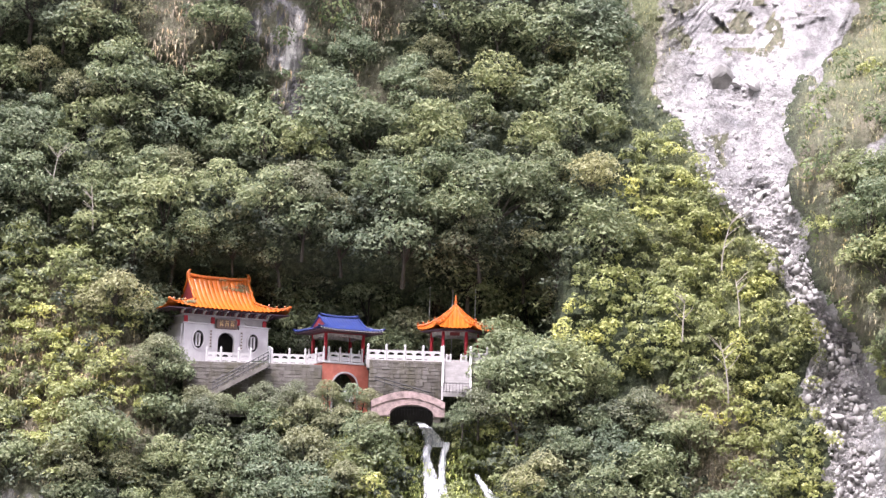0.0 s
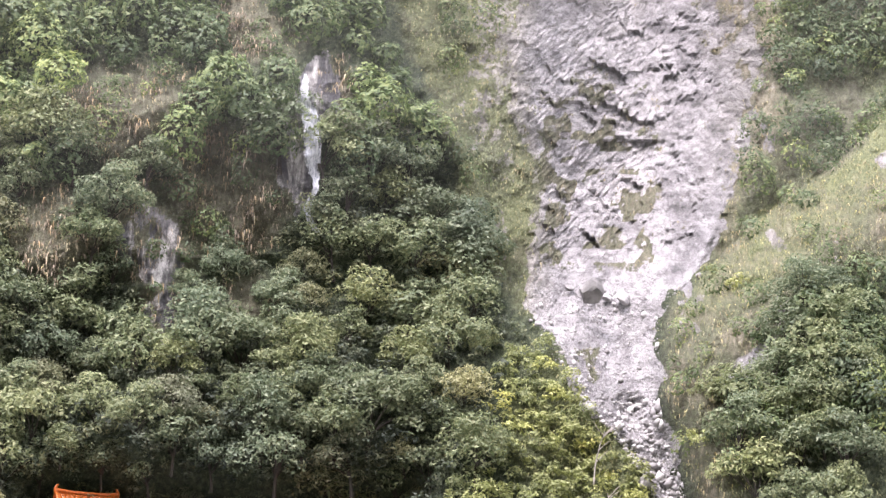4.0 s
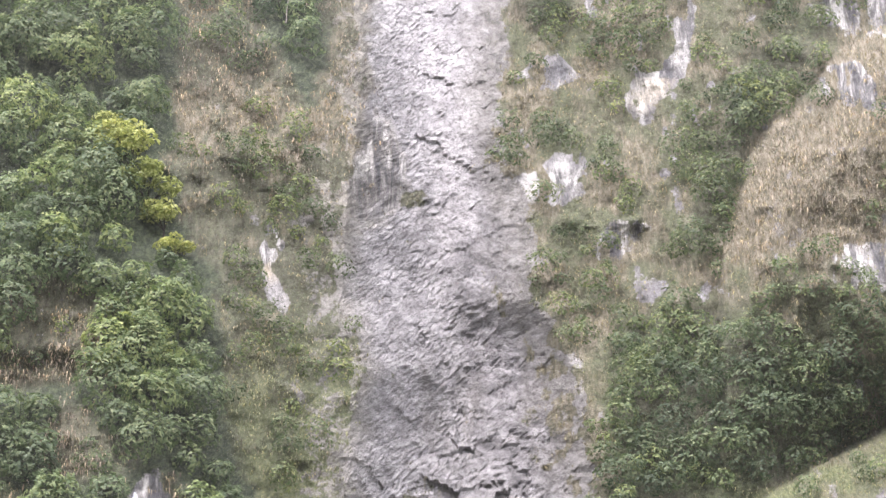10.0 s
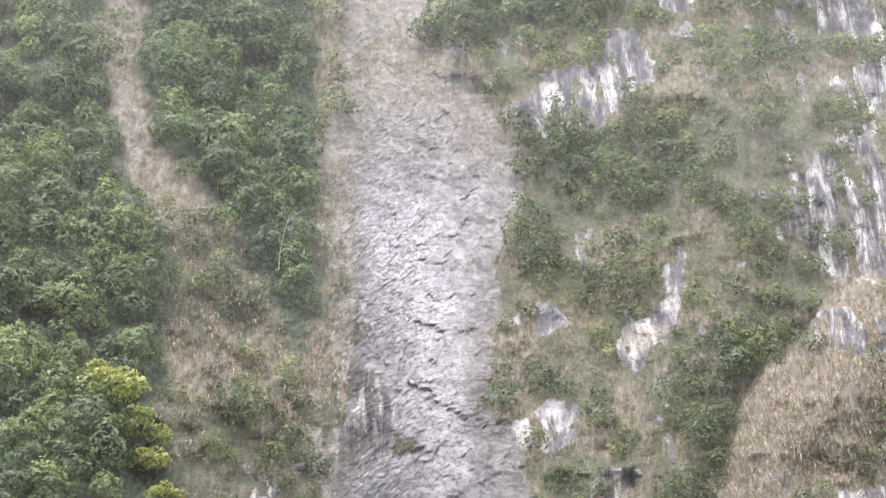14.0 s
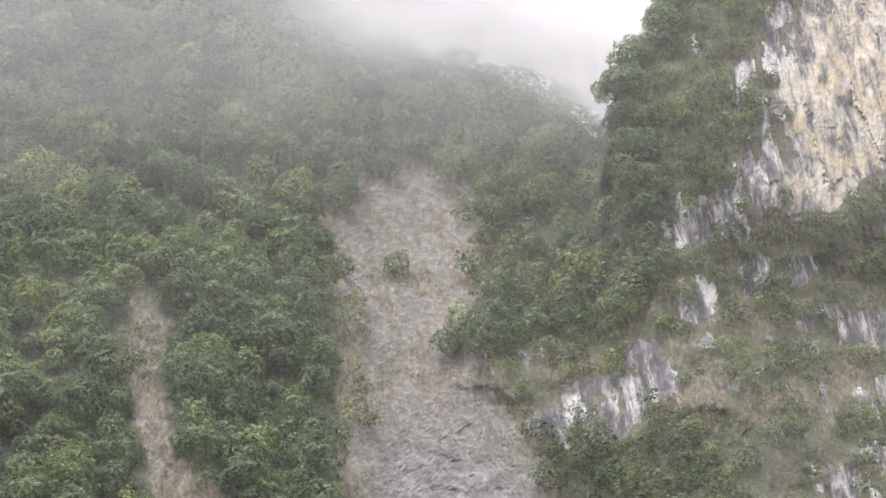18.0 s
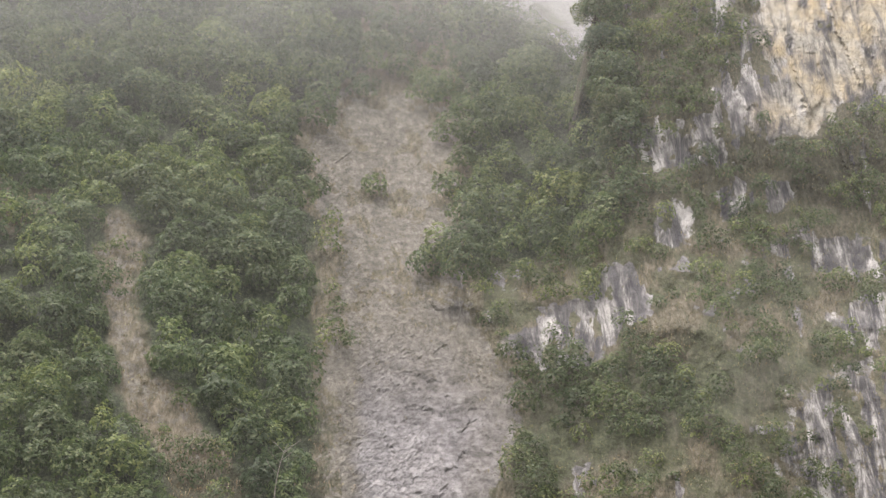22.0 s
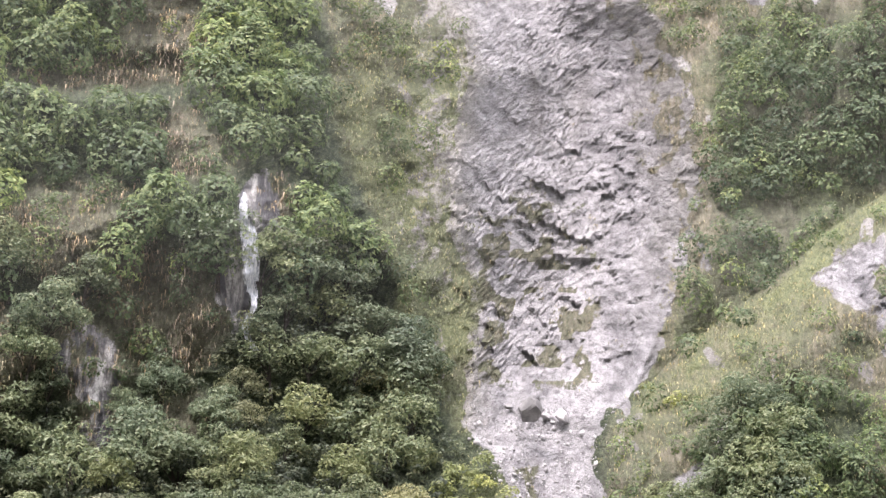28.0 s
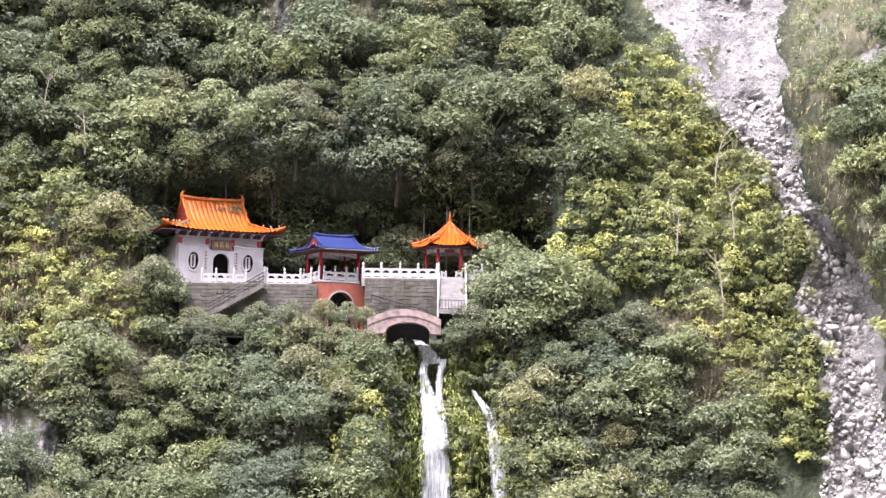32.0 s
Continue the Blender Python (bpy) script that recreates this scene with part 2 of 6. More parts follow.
# the debris chute: its left and right edges by height
CHUTE_E = [-0.10, -0.02, 0.023, 0.044, 0.074, 0.091, 0.108, 0.124, 0.149, 0.175, 0.198, 0.209, 0.22, 0.232, 0.255, 0.281, 0.31, 0.34, 0.37, 0.40, 0.42, 0.44, 0.472, 0.505, 0.54, 0.575, 0.61, 0.65, 0.69, 0.73, 0.745, 0.78, 0.82, 0.86, 0.91, 0.93]
CHUTE_L = [0.15, 0.178, 0.185, 0.182, 0.171, 0.179, 0.173, 0.161, 0.147, 0.125, 0.113, 0.106, 0.103, 0.106, 0.107, 0.102, 0.099, 0.100, 0.10, 0.108, 0.106, 0.098, 0.100, 0.103, 0.108, 0.112, 0.112, 0.107, 0.104, 0.103, 0.104, 0.105, 0.097, 0.096, 0.102, 0.131]
CHUTE_R = [0.23, 0.215, 0.208, 0.205, 0.203, 0.199, 0.184, 0.176, 0.170, 0.164, 0.164, 0.166, 0.17, 0.184, 0.194, 0.206, 0.222, 0.226, 0.223, 0.218, 0.210, 0.198, 0.196, 0.196, 0.184, 0.184, 0.190, 0.203, 0.205, 0.20, 0.186, 0.178, 0.176, 0.181, 0.183, 0.181]
# the border between the wood and the grassy wall left of the chute, and the wedge of wood above it
WALL_E = [0.20, 0.224, 0.252, 0.28, 0.32, 0.339, 0.369, 0.399, 0.461, 0.486, 0.53, 0.57, 0.605, 0.64, 0.665, 0.723, 0.772, 0.81]
WALL_A = [0.098, 0.090, 0.073, 0.062, 0.056, 0.049, 0.038, 0.032, 0.029, 0.011, 0.006, 0.010, 0.010, 0.005, -0.020, -0.030, -0.037, -0.041]
WEDGE_E = [0.52, 0.542, 0.566, 0.594, 0.623, 0.648, 0.685, 0.724, 0.773, 0.80, 0.83]
WEDGE_L = [0.098, 0.084, 0.072, 0.056, 0.045, 0.031, 0.001, -0.012, -0.012, -0.022, -0.10]
WEDGE_R = [0.080, 0.087, 0.095, 0.096, 0.096, 0.095, 0.093, 0.093, 0.094, 0.096, 0.097]


def chute(a, e):
    """How far across the chute a direction lies: -1 and 1 at its edges."""
    lo, hi = np.interp(e, CHUTE_E, CHUTE_L), np.interp(e, CHUTE_E, CHUTE_R)
    return (a - (lo + hi) / 2) / ((hi - lo) / 2)


def spur_crest(a):
    """The crest of the green spur beside the chute, and of the brown one behind it."""
    near = np.interp(a, [0.155, 0.164, 0.171, 0.188, 0.215, 0.244, 0.258, 0.289, 0.320, 0.341, 0.382, 0.45], [0.10, 0.20, 0.220, 0.233, 0.258, 0.280, 0.290, 0.318, 0.338, 0.350, 0.372, 0.41])
    far = np.interp(a, [0.285, 0.298, 0.303, 0.312, 0.322, 0.343, 0.368, 0.38, 0.424, 0.60], [0.30, 0.44, 0.475, 0.494, 0.526, 0.557, 0.576, 0.596, 0.622, 0.68])
    return near, far


def crag_edge(e):
    """The left edge of the crag under the sky."""
    return np.interp(e, [0.74, 0.80, 0.864, 0.932, 0.965, 0.992, 1.014, 1.033, 1.056, 1.109, 1.147, 1.167, 1.3], [0.235, 0.255, 0.280, 0.283, 0.281, 0.277, 0.284, 0.306, 0.314, 0.323, 0.340, 0.350, 0.40])


def skyline(a):
    """The height at which the mountain ends, over the direction."""
    back = np.interp(a, [-1.2, -0.4, 0.04, 0.079, 0.156, 0.188, 0.207, 0.233, 0.256, 0.266, 0.277, 0.30], [1.05, 1.16, 1.13, 1.07, 1.012, 1.008, 0.997, 0.981, 0.965, 0.946, 0.940, 0.93])
    front = np.interp(a, [0.279, 0.284, 0.306, 0.314, 0.323, 0.340, 0.350, 0.40, 0.54, 0.8, 1.5], [0.95, 1.008, 1.028, 1.05, 1.10, 1.14, 1.16, 1.20, 1.25, 1.25, 1.1])
    return np.where(a > 0.2795, front, back)


LEAN = radians(1.8)      # these directions lean by this much against the plumb line
FLOOR_Z = 15.3          # the shrine's terrace above the viewpoint's eye


def depth(a, e, rough=True):
    """How far off the mountain stands in a direction."""
    base = 345.0 / (2.0 - np.minimum(e, 1.35))
    s = chute(a, e)
    up = smooth(0.17, 0.30, e)
    hollow = np.clip(1 - np.abs(s) ** 1.6, 0, 1)
    d = base + hollow * (2.5 + 17 * up - 9 * smooth(0.35, 0.55, e)) * (1 - smooth(0.80, 0.95, e) * 0.6)
    # the left wall leans out over the chute
    d = d + 10 * smooth(0.2, 0.35, e) * smooth(0.10, -0.02, a) * -1
    near, far = spur_crest(a)
    lo, hi = np.interp(e, CHUTE_E, CHUTE_L), np.interp(e, CHUTE_E, CHUTE_R)
    ins = np.clip((near - e) / 0.05, 0, 1) * smooth(0, 0.02, a - hi)
    d = d - 16 * np.sqrt(np.clip(ins, 0, 1))
    ins2 = np.clip((far - e) / 0.06, 0, 1) * smooth(0.25, 0.37, a) * smooth(0.36, 0.46, e)
    d = d - 12 * np.sqrt(np.clip(ins2, 0, 1)) * (1 - 0.5 * np.clip(ins, 0, 1))
    crag = (a > crag_edge(e)) * smooth(0.74, 0.90, e)
    inward = np.sqrt(np.clip((a - crag_edge(e)) / 0.12, 0, 1))
    d = d - 32 * smooth(0.38, 0.85, e) * smooth(0.23, 0.33, a)
    d = d * (1 - crag) + crag * (264 + 60 * (e - 0.8) - 10 * inward)
    # terraces and gullies of the whole face
    x, z = a * 235, e * 235 + 0.2 * (d - base)
    d = d + 7.0 * fbm(x / 45, z / 60, d * 0, 3, 11) * smooth(0.10, 0.2, np.abs(e - 0.08) + np.abs(a + 0.04) * 0.4)
    if rough:
        rocky = np.maximum(smooth(1.25, 0.85, np.abs(s)) * smooth(0.227, 0.247, e) * (1 - crag), 0.9 * within(a, e, SPUR_SLAB, 0.012))
        d = d - (3.6 - 2.4 * np.maximum(rocky, crag)) * fbm(x / 12, z / 16, d / 50, 5, 23, True)
        # ledges and broken blocks of the bedded rock
        wx, wz = 1.6 * fbm(x / 6, z / 6, d * 0, 4, 29), 1.6 * fbm(x / 6, z / 6, d * 0, 4, 30)
        bed = z + 0.30 * x + wz
        loose = rocky * (1 - 0.25 * smooth(0.62, 0.70, e))
        d = d + loose * (1 + 1.0 * smooth(0.40, 0.32, e)) * (0.45 * facets((x + wx) / 4.6, bed / 3.2, 31) + 0.30 * facets((x + wx) / 1.7, bed / 1.3, 37) + 0.22 * facets((x + wx) / 0.8, bed / 0.6, 33))
        d = d + crag * (0.6 * facets((x + wx * 0.6) / 3.6, (z + wz) / 17, 35) + 0.3 * facets((x + wx) / 2.0, (z + wz) / 6.5, 36) + 1.2 * fbm(x / 3.2, z / 17, d / 4, 4, 35, True))
        d = d + 2.5 * patch(a, e, -0.062, 0.394, 0.052, 0.011)
        # low growth is uneven too
        d = d - (1 - np.maximum(rocky, crag)) * 0.8 * fbm(x / 2.2, z / 2.2, d / 9, 3, 39)
    FLOOR_E = FLOOR_Z / 180 - a * math.sin(LEAN)
    # the shelf for the shrine: set back behind the terrace, a bank below it
    over_x = smooth(-0.150, -0.125, a) * smooth(0.060, 0.045, a)
    shelf = over_x * smooth(FLOOR_E - 0.001, FLOOR_E + 0.001, e) * smooth(0.150, 0.105, e)
    d = d * (1 - shelf) + shelf * (190.0 + (e - FLOOR_E) * 60)
    bank = over_x * smooth(FLOOR_E + 0.001, FLOOR_E - 0.001, e) * smooth(0.030, 0.050, e)
    foot = 177.0 + 5.5 * smooth(0.054, 0.060, e) + (value_noise(a * 400, e * 400, d * 0, 5) * 0.5 if rough else 0)
    d = d * (1 - bank) + bank * foot
    # the waterfall's wet face
    wet = smooth(-0.035, -0.02, a) * smooth(0.035, 0.024, a) * smooth(0.062, 0.05, e)
    d = d * (1 - wet) + wet * (177.5 - 3.0 * smooth(0.05, 0.0, e) + (value_noise(a * 300, e * 150, d * 0, 9) * 0.8 if rough else 0))
    return d


def place(a, e, d=None):
    d = depth(a, e) if d is None else d
    return upright(a * d, d, e * d)


def upright(x, y, z):
    """From the leaning directions to the plumb world."""
    return x * math.cos(LEAN) - z * math.sin(LEAN), y, x * math.sin(LEAN) + z * math.cos(LEAN)


def sheet(name, x, y, z, mat, masks=None, smooth_faces=True, torn=None):
    """A grid of points as one mesh."""
    rows, cols = x.shape
    me = bpy.data.meshes.new(name)
    idx = np.arange(rows * cols).reshape(rows, cols)
    quads = np.stack([idx[:-1, :-1], idx[:-1, 1:], idx[1:, 1:], idx[1:, :-1]], -1).reshape(-1, 4)
    if torn is not None:
        quads = quads[~torn.ravel()]
    raw_mesh(me, np.stack([x, y, z], -1).reshape(-1, 3), quads)
    for key, v in (masks or {}).items():
        me.attributes.new(key, "FLOAT", "POINT").data.foreach_set("value", np.ascontiguousarray(v, np.float32).ravel())
    me.polygons.foreach_set("use_smooth", np.full(len(quads), smooth_faces))
    me.materials.append(mat)
    return new(name, me)


def raw_mesh(me, points, faces):
    """Fills a mesh quickly from arrays; every face has the same number of corners."""
    k = faces.shape[1]
    me.vertices.add(len(points))
    me.vertices.foreach_set("co", np.ascontiguousarray(points, np.float32).ravel())
    me.loops.add(faces.size)
    me.loops.foreach_set("vertex_index", np.ascontiguousarray(faces, np.int32).ravel())
    me.polygons.add(len(faces))
    me.polygons.foreach_set("loop_start", np.arange(0, faces.size, k, dtype=np.int32))
    me.update(calc_edges=True)


def patch(a, e, ca, ce, ra, re, lean=0.0, soft=0.5):
    """1 inside a leaning ellipse of directions, falling to 0 outside."""
    u, v = a - ca - lean * (e - ce), e - ce
    r = np.sqrt((u / ra) ** 2 + (v / re) ** 2)
    return smooth(1 + soft, 1 - soft, r)


def within(a, e, corners, soft=0.005):
    """1 inside a polygon of directions, falling to 0 over its border."""
    inside, near = np.zeros(np.shape(a), bool), np.full(np.shape(a), 9.0)
    for (x0, y0), (x1, y1) in zip(corners, corners[1:] + corners[:1]):
        dx, dy = x1 - x0, y1 - y0
        t = np.clip(((a - x0) * dx + (e - y0) * dy) / (dx * dx + dy * dy), 0, 1)
        near = np.minimum(near, np.hypot(a - x0 - t * dx, e - y0 - t * dy))
        inside = inside ^ (((y0 > e) != (y1 > e)) & (a < x0 + dx * (e - y0) / (dy if abs(dy) > 1e-9 else 1e-9)))
    return smooth(-soft, soft, np.where(inside, near, -near))


# thickets of dark shrubs on the slope right of the chute
THICKETS = [
    [(0.240, 0.425), (0.232, 0.356), (0.229, 0.293), (0.203, 0.254), (0.258, 0.293), (0.29, 0.322), (0.342, 0.352), (0.362, 0.372), (0.358, 0.402), (0.335, 0.430), (0.292, 0.443), (0.252, 0.432)],
    [(0.278, 0.466), (0.308, 0.494), (0.318, 0.528), (0.344, 0.561), (0.378, 0.609), (0.404, 0.652), (0.367, 0.627), (0.329, 0.585), (0.307, 0.545), (0.287, 0.5)],
    [(0.207, 0.703), (0.282, 0.708), (0.377, 0.719), (0.398, 0.71), (0.358, 0.677), (0.274, 0.648), (0.231, 0.619), (0.208, 0.600)],
    [(0.194, 0.158), (0.213, 0.180), (0.236, 0.216), (0.261, 0.228), (0.30, 0.235), (0.30, 0.10), (0.225, 0.09), (0.21, 0.13)],
]
HIGH_WOOD = [(0.18, 0.784), (0.179, 0.865), (0.184, 0.905), (0.150, 0.935), (0.10, 0.935), (0.08, 1.08), (0.19, 1.05), (0.285, 0.97), (0.278, 0.857), (0.258, 0.806), (0.218, 0.777)]
SPUR_SLAB = [(0.276, 0.294), (0.294, 0.306), (0.318, 0.313), (0.339, 0.326), (0.377, 0.337), (0.40, 0.29), (0.36, 0.25), (0.33, 0.224), (0.313, 0.253), (0.309, 0.276), (0.286, 0.282)]
LOW_SLAB = [(0.194, 0.186), (0.204, 0.194), (0.216, 0.198), (0.213, 0.171), (0.194, 0.174)]
# walls of streaked rock in the right slope
STREAKED = [
    [(0.201, 0.714), (0.229, 0.744), (0.261, 0.754), (0.272, 0.780), (0.298, 0.777), (0.290, 0.738), (0.263, 0.708), (0.226, 0.699)],
    [(0.260, 0.580), (0.283, 0.592), (0.293, 0.628), (0.304, 0.626), (0.302, 0.606), (0.284, 0.565), (0.262, 0.549), (0.254, 0.560)],
    [(0.239, 0.633), (0.248, 0.645), (0.249, 0.622), (0.239, 0.616)],
    [(0.194, 0.571), (0.200, 0.588), (0.204, 0.569)],
    [(0.211, 0.580), (0.223, 0.590), (0.234, 0.578), (0.218, 0.564)],
    [(0.194, 0.515), (0.212, 0.521), (0.231, 0.526), (0.233, 0.503), (0.201, 0.496)],
    [(0.172, 0.740), (0.182, 0.772), (0.196, 0.742)],
]
# the bank of light green low growth left of the lower chute
BANK = [(0.086, 0.187), (0.11, 0.196), (0.117, 0.182), (0.147, 0.144), (0.162, 0.114), (0.175, 0.092), (0.17, 0.071), (0.179, 0.023), (0.184, -0.003), (0.144, -0.003), (0.137, 0.028), (0.124, 0.055), (0.098, 0.074), (0.071, 0.084), (0.054, 0.095), (0.061, 0.122), (0.082, 0.138)]
WHITE_SCAR = [(0.055, 0.455), (0.060, 0.458), (0.0645, 0.452), (0.071, 0.436), (0.068, 0.429), (0.0595, 0.439)]
# the crag: its broken pale face and the grey streaked one round it
CRAG_FACE = [(0.385, 0.9), (0.419, 0.898), (0.454, 0.941), (0.50, 0.97), (0.62, 0.98), (0.62, 1.15), (0.516, 1.138), (0.465, 1.132), (0.442, 1.093), (0.407, 1.027), (0.394, 0.988), (0.395, 0.941)]
CRAG_GREY = [(0.298, 0.893), (0.345, 0.912), (0.377, 0.95), (0.36, 1.0), (0.395, 1.088), (0.45, 1.125), (0.55, 1.145), (0.55, 0.96), (0.44, 0.912), (0.408, 0.895), (0.328, 0.862), (0.292, 0.852)]
# cliffs in the wood, with withered growth hanging over them: place, half width, half height
CLIFFS = [(-0.093, 0.311, 0.027, 0.021), (-0.030, 0.270, 0.012, 0.022), (-0.130, 0.250, 0.015, 0.018), (-0.029, 0.351, 0.017, 0.014), (-0.052, 0.275, 0.020, 0.022), (0.009, 0.323, 0.007, 0.010), (-0.066, 0.393, 0.042, 0.007),
          (-0.078, 0.245, 0.016, 0.018), (-0.074, 0.212, 0.007, 0.016), (-0.045, 0.420, 0.026, 0.018), (-0.033, 0.361, 0.012, 0.012), (-0.118, 0.243, 0.012, 0.018), (-0.035, 0.215, 0.010, 0.012)]


def zones(a, e):
    """Where rock lies bare and where which growth stands."""
    wob_a = a + 0.006 * value_noise(a * 60, e * 60, a * 0, 3) + 0.003 * value_noise(a * 220, e * 220, a * 0, 4)
    wob_e = e + 0.006 * value_noise(a * 60, e * 60, a * 0, 7) + 0.002 * value_noise(a * 220, e * 220, a * 0, 8)
    s = chute(wob_a, wob_e)
    tuft = smooth(-0.35, 0.35, fbm(a * 90, e * 70, a * 0, 4, 47))
    fine = fbm(a * 160, e * 130, a * 0, 4, 48)
    broad = fbm(a * 26, e * 22, a * 0, 3, 46)
    # the chute; its right side is a mix of grey rock and dry grass
    soft = 0.10 + 0.2 * smooth(0.22, 0.30, e) * (s > 0) + 0.12 * smooth(0.24, 0.34, e) + 0.2 * smooth(0.62, 0.70, e)
    bare = smooth(1.0 + soft, 1.0 - soft * 0.6, np.abs(s)) * smooth(0.935, 0.89, e)
    in_chute = np.abs(s) < 1.25
    near, far = spur_crest(wob_a)
    right_bank = smooth(0.0, 0.010, a - np.interp(e, CHUTE_E, CHUTE_R))
    spur = right_bank * smooth(-0.004, 0.006, near - wob_e)
    crest = spur * smooth(0.055, 0.008, near - wob_e) * smooth(0.20, 0.225, e) * (0.45 + 0.55 * smooth(-0.2, 0.3, fine + broad))
    brown_spur = smooth(0.295, 0.305, wob_a) * smooth(-0.004, 0.006, far - wob_e) * (1 - spur) * smooth(0.455, 0.475, wob_e)
    crag = smooth(0.0, 0.006, wob_a - crag_edge(wob_e)) * smooth(0.80, 0.86, e)
    wedge = smooth(0, 0.008, wob_a - np.interp(e, WEDGE_E, WEDGE_L)) * smooth(0, 0.008, np.interp(e, WEDGE_E, WEDGE_R) - wob_a) * (e > 0.52)
    left_wall = smooth(-0.002, 0.006, wob_a - np.interp(wob_e, WALL_E, WALL_A)) * smooth(-0.7, -1.0, s) * smooth(0.205, 0.23, wob_e) * smooth(0.81, 0.795, wob_e) * (1 - wedge) * (a < 0.14)
    gash = left_wall * smooth(0.60, 0.65, e) * (a < 0.085)
    strip = left_wall * smooth(-2.0, -1.1, s)
    high_wood = within(wob_a, wob_e, HIGH_WOOD, 0.006) * (1 - crag)
    right_slope = smooth(0.85, 1.1, s) * (1 - spur) * (1 - brown_spur) * smooth(0.22, 0.25, e) * (a > 0.14) * (1 - high_wood) * (1 - crag)
    thicket = np.maximum.reduce([within(wob_a, wob_e, p, 0.007) for p in THICKETS])
    cliff = np.maximum.reduce([patch(wob_a, wob_e, ca, ce + 0.004, ra * 1.15, re * 1.15) for ca, ce, ra, re in CLIFFS])
    dry = left_wall * (0.35 + 0.5 * smooth(-0.1, 0.35, fine + broad)) * (0.35 + 0.65 * smooth(0.36, 0.48, e)) + right_slope * (0.25 + 0.6 * tuft) * (1 - 0.6 * thicket) + brown_spur * 0.95 + spur * (0.25 + 0.4 * tuft) * (1 - thicket) + gash * 0.5 + crag * 0.5 + 0.45 * cliff
    for ca, ce, ra, re in ((-0.19, 0.085, 0.03, 0.05), (-0.15, 0.075, 0.02, 0.03), (0.12, 0.06, 0.02, 0.02), (0.13, 0.03, 0.02, 0.02), (-0.10, 0.80, 0.03, 0.02)):
        dry = np.maximum(dry, 0.9 * patch(wob_a, wob_e, ca, ce, ra, re))
    dry = np.clip(dry, 0, 1)
    fresh = np.clip(crest + 0.75 * left_wall * smooth(0.46, 0.36, e) * (0.4 + 0.6 * tuft) + 0.30 * right_slope * (1 - tuft) + 0.15 * spur * (1 - tuft) + 0.8 * patch(wob_a, wob_e, 0.13, 0.14, 0.030, 0.05, -0.3)
                    + 0.7 * patch(wob_a, wob_e, -0.035, 0.02, 0.02, 0.035) + 0.7 * patch(wob_a, wob_e, 0.01, 0.02, 0.02, 0.03), 0, 1)
    breaks = 0.5 + 0.9 * fbm(a * 130, e * 45, a * 0, 4, 43)
    streak = 0.5 + 0.5 * fbm(a * 170, e * 25, a * 0, 3, 41)
    face = np.zeros_like(a)
    # slabs of grey rock in the spur, walls of streaked rock, and lesser outcrops
    slab = np.maximum(within(wob_a, wob_e, SPUR_SLAB, 0.006) * smooth(-0.75, -0.35, fine + broad), within(wob_a, wob_e, LOW_SLAB, 0.005))
    bare = np.maximum(bare, slab)
    for corners in STREAKED:
        m = within(wob_a, wob_e, corners, 0.005)
        bare = np.maximum(bare, m * smooth(0.12, 0.5, breaks + 0.3 * fine))
        face = np.maximum(face, within(a, e, corners, 0.012))
    scar = within(a + 0.002 * fine, e, WHITE_SCAR, 0.0025)
    for ca, ce, ra, re, w in ((0.063, 0.470, 0.005, 0.012, 0.9), (0.115, 0.515, 0.009, 0.018, 1), (0.395, 0.575, 0.025, 0.014, 0.9), (0.42, 0.66, 0.05, 0.05, 0.75), (0.36, 0.84, 0.014, 0.014, 0.9), (0.317, 0.818, 0.012, 0.014, 0.8),
                              (0.43, 0.80, 0.05, 0.016, 0.7), (0.385, 0.465, 0.020, 0.014, 0.8), (0.445, 0.745, 0.03, 0.02, 0.8), (0.245, 0.475, 0.014, 0.012, 0.6), (0.385, 0.845, 0.016, 0.012, 0.8),
                              (-0.003, 0.305, 0.010, 0.032, 1), (-0.074, 0.212, 0.005, 0.015, 0.9), (-0.078, 0.245, 0.014, 0.016, 0.9), (-0.045, 0.420, 0.024, 0.014, 0.35), (-0.20, 0.005, 0.02, 0.02, 0.9)):
        m = patch(wob_a, wob_e, ca, ce, ra * 1.15, re * 1.15, 0.15, 0.45)
        bare = np.maximum(bare, w * m * (smooth(-0.4, 0.1, breaks) if ca == -0.003 else smooth(0.05, 0.45, breaks)))
        face = np.maximum(face, patch(wob_a, wob_e, ca, ce, ra * 1.5, re * 1.5, 0.15, 0.45))
    open_face = crag * within(wob_a, wob_e, CRAG_FACE, 0.010)
    grey_face = crag * np.maximum(open_face, within(wob_a, wob_e, CRAG_GREY, 0.012))
    bare = np.maximum(bare, np.maximum(open_face * smooth(-0.1, 0.2, breaks), grey_face * smooth(0.25, 0.55, breaks + 0.5 * fine)))
    bare = np.maximum(bare, crag * smooth(0.66, 0.80, streak) * 0.8 * smooth(0.012, 0.03, a - crag_edge(e)))
    face = np.maximum(face, crag)
    bare = np.maximum(bare, 0.62 * (right_slope + left_wall * 0.7 + brown_spur * 0.7 + spur * 0.9) * (1 - thicket) * smooth(0.22, 0.5, fbm(a * 75, e * 60, a * 0, 4, 49)))
    bare = np.maximum(bare, gash * (0.30 + 0.16 * smooth(0.62, 0.68, e)) + 0.5 * strip * smooth(0.0, 0.4, breaks))
    bare = np.maximum(bare, scar)
    # moss and grass on the chute's ledges
    mossy = smooth(-0.02, 0.14, fbm(a * 130, e * 165, a * 0, 4, 53) + 0.3 * fine) * smooth(1.0, 0.8, np.abs(s)) * smooth(0.225, 0.24, e) * (0.25 + 0.75 * patch(a, e, 0.138, 0.275, 0.042, 0.065)) * smooth(0.185, 0.165, a)
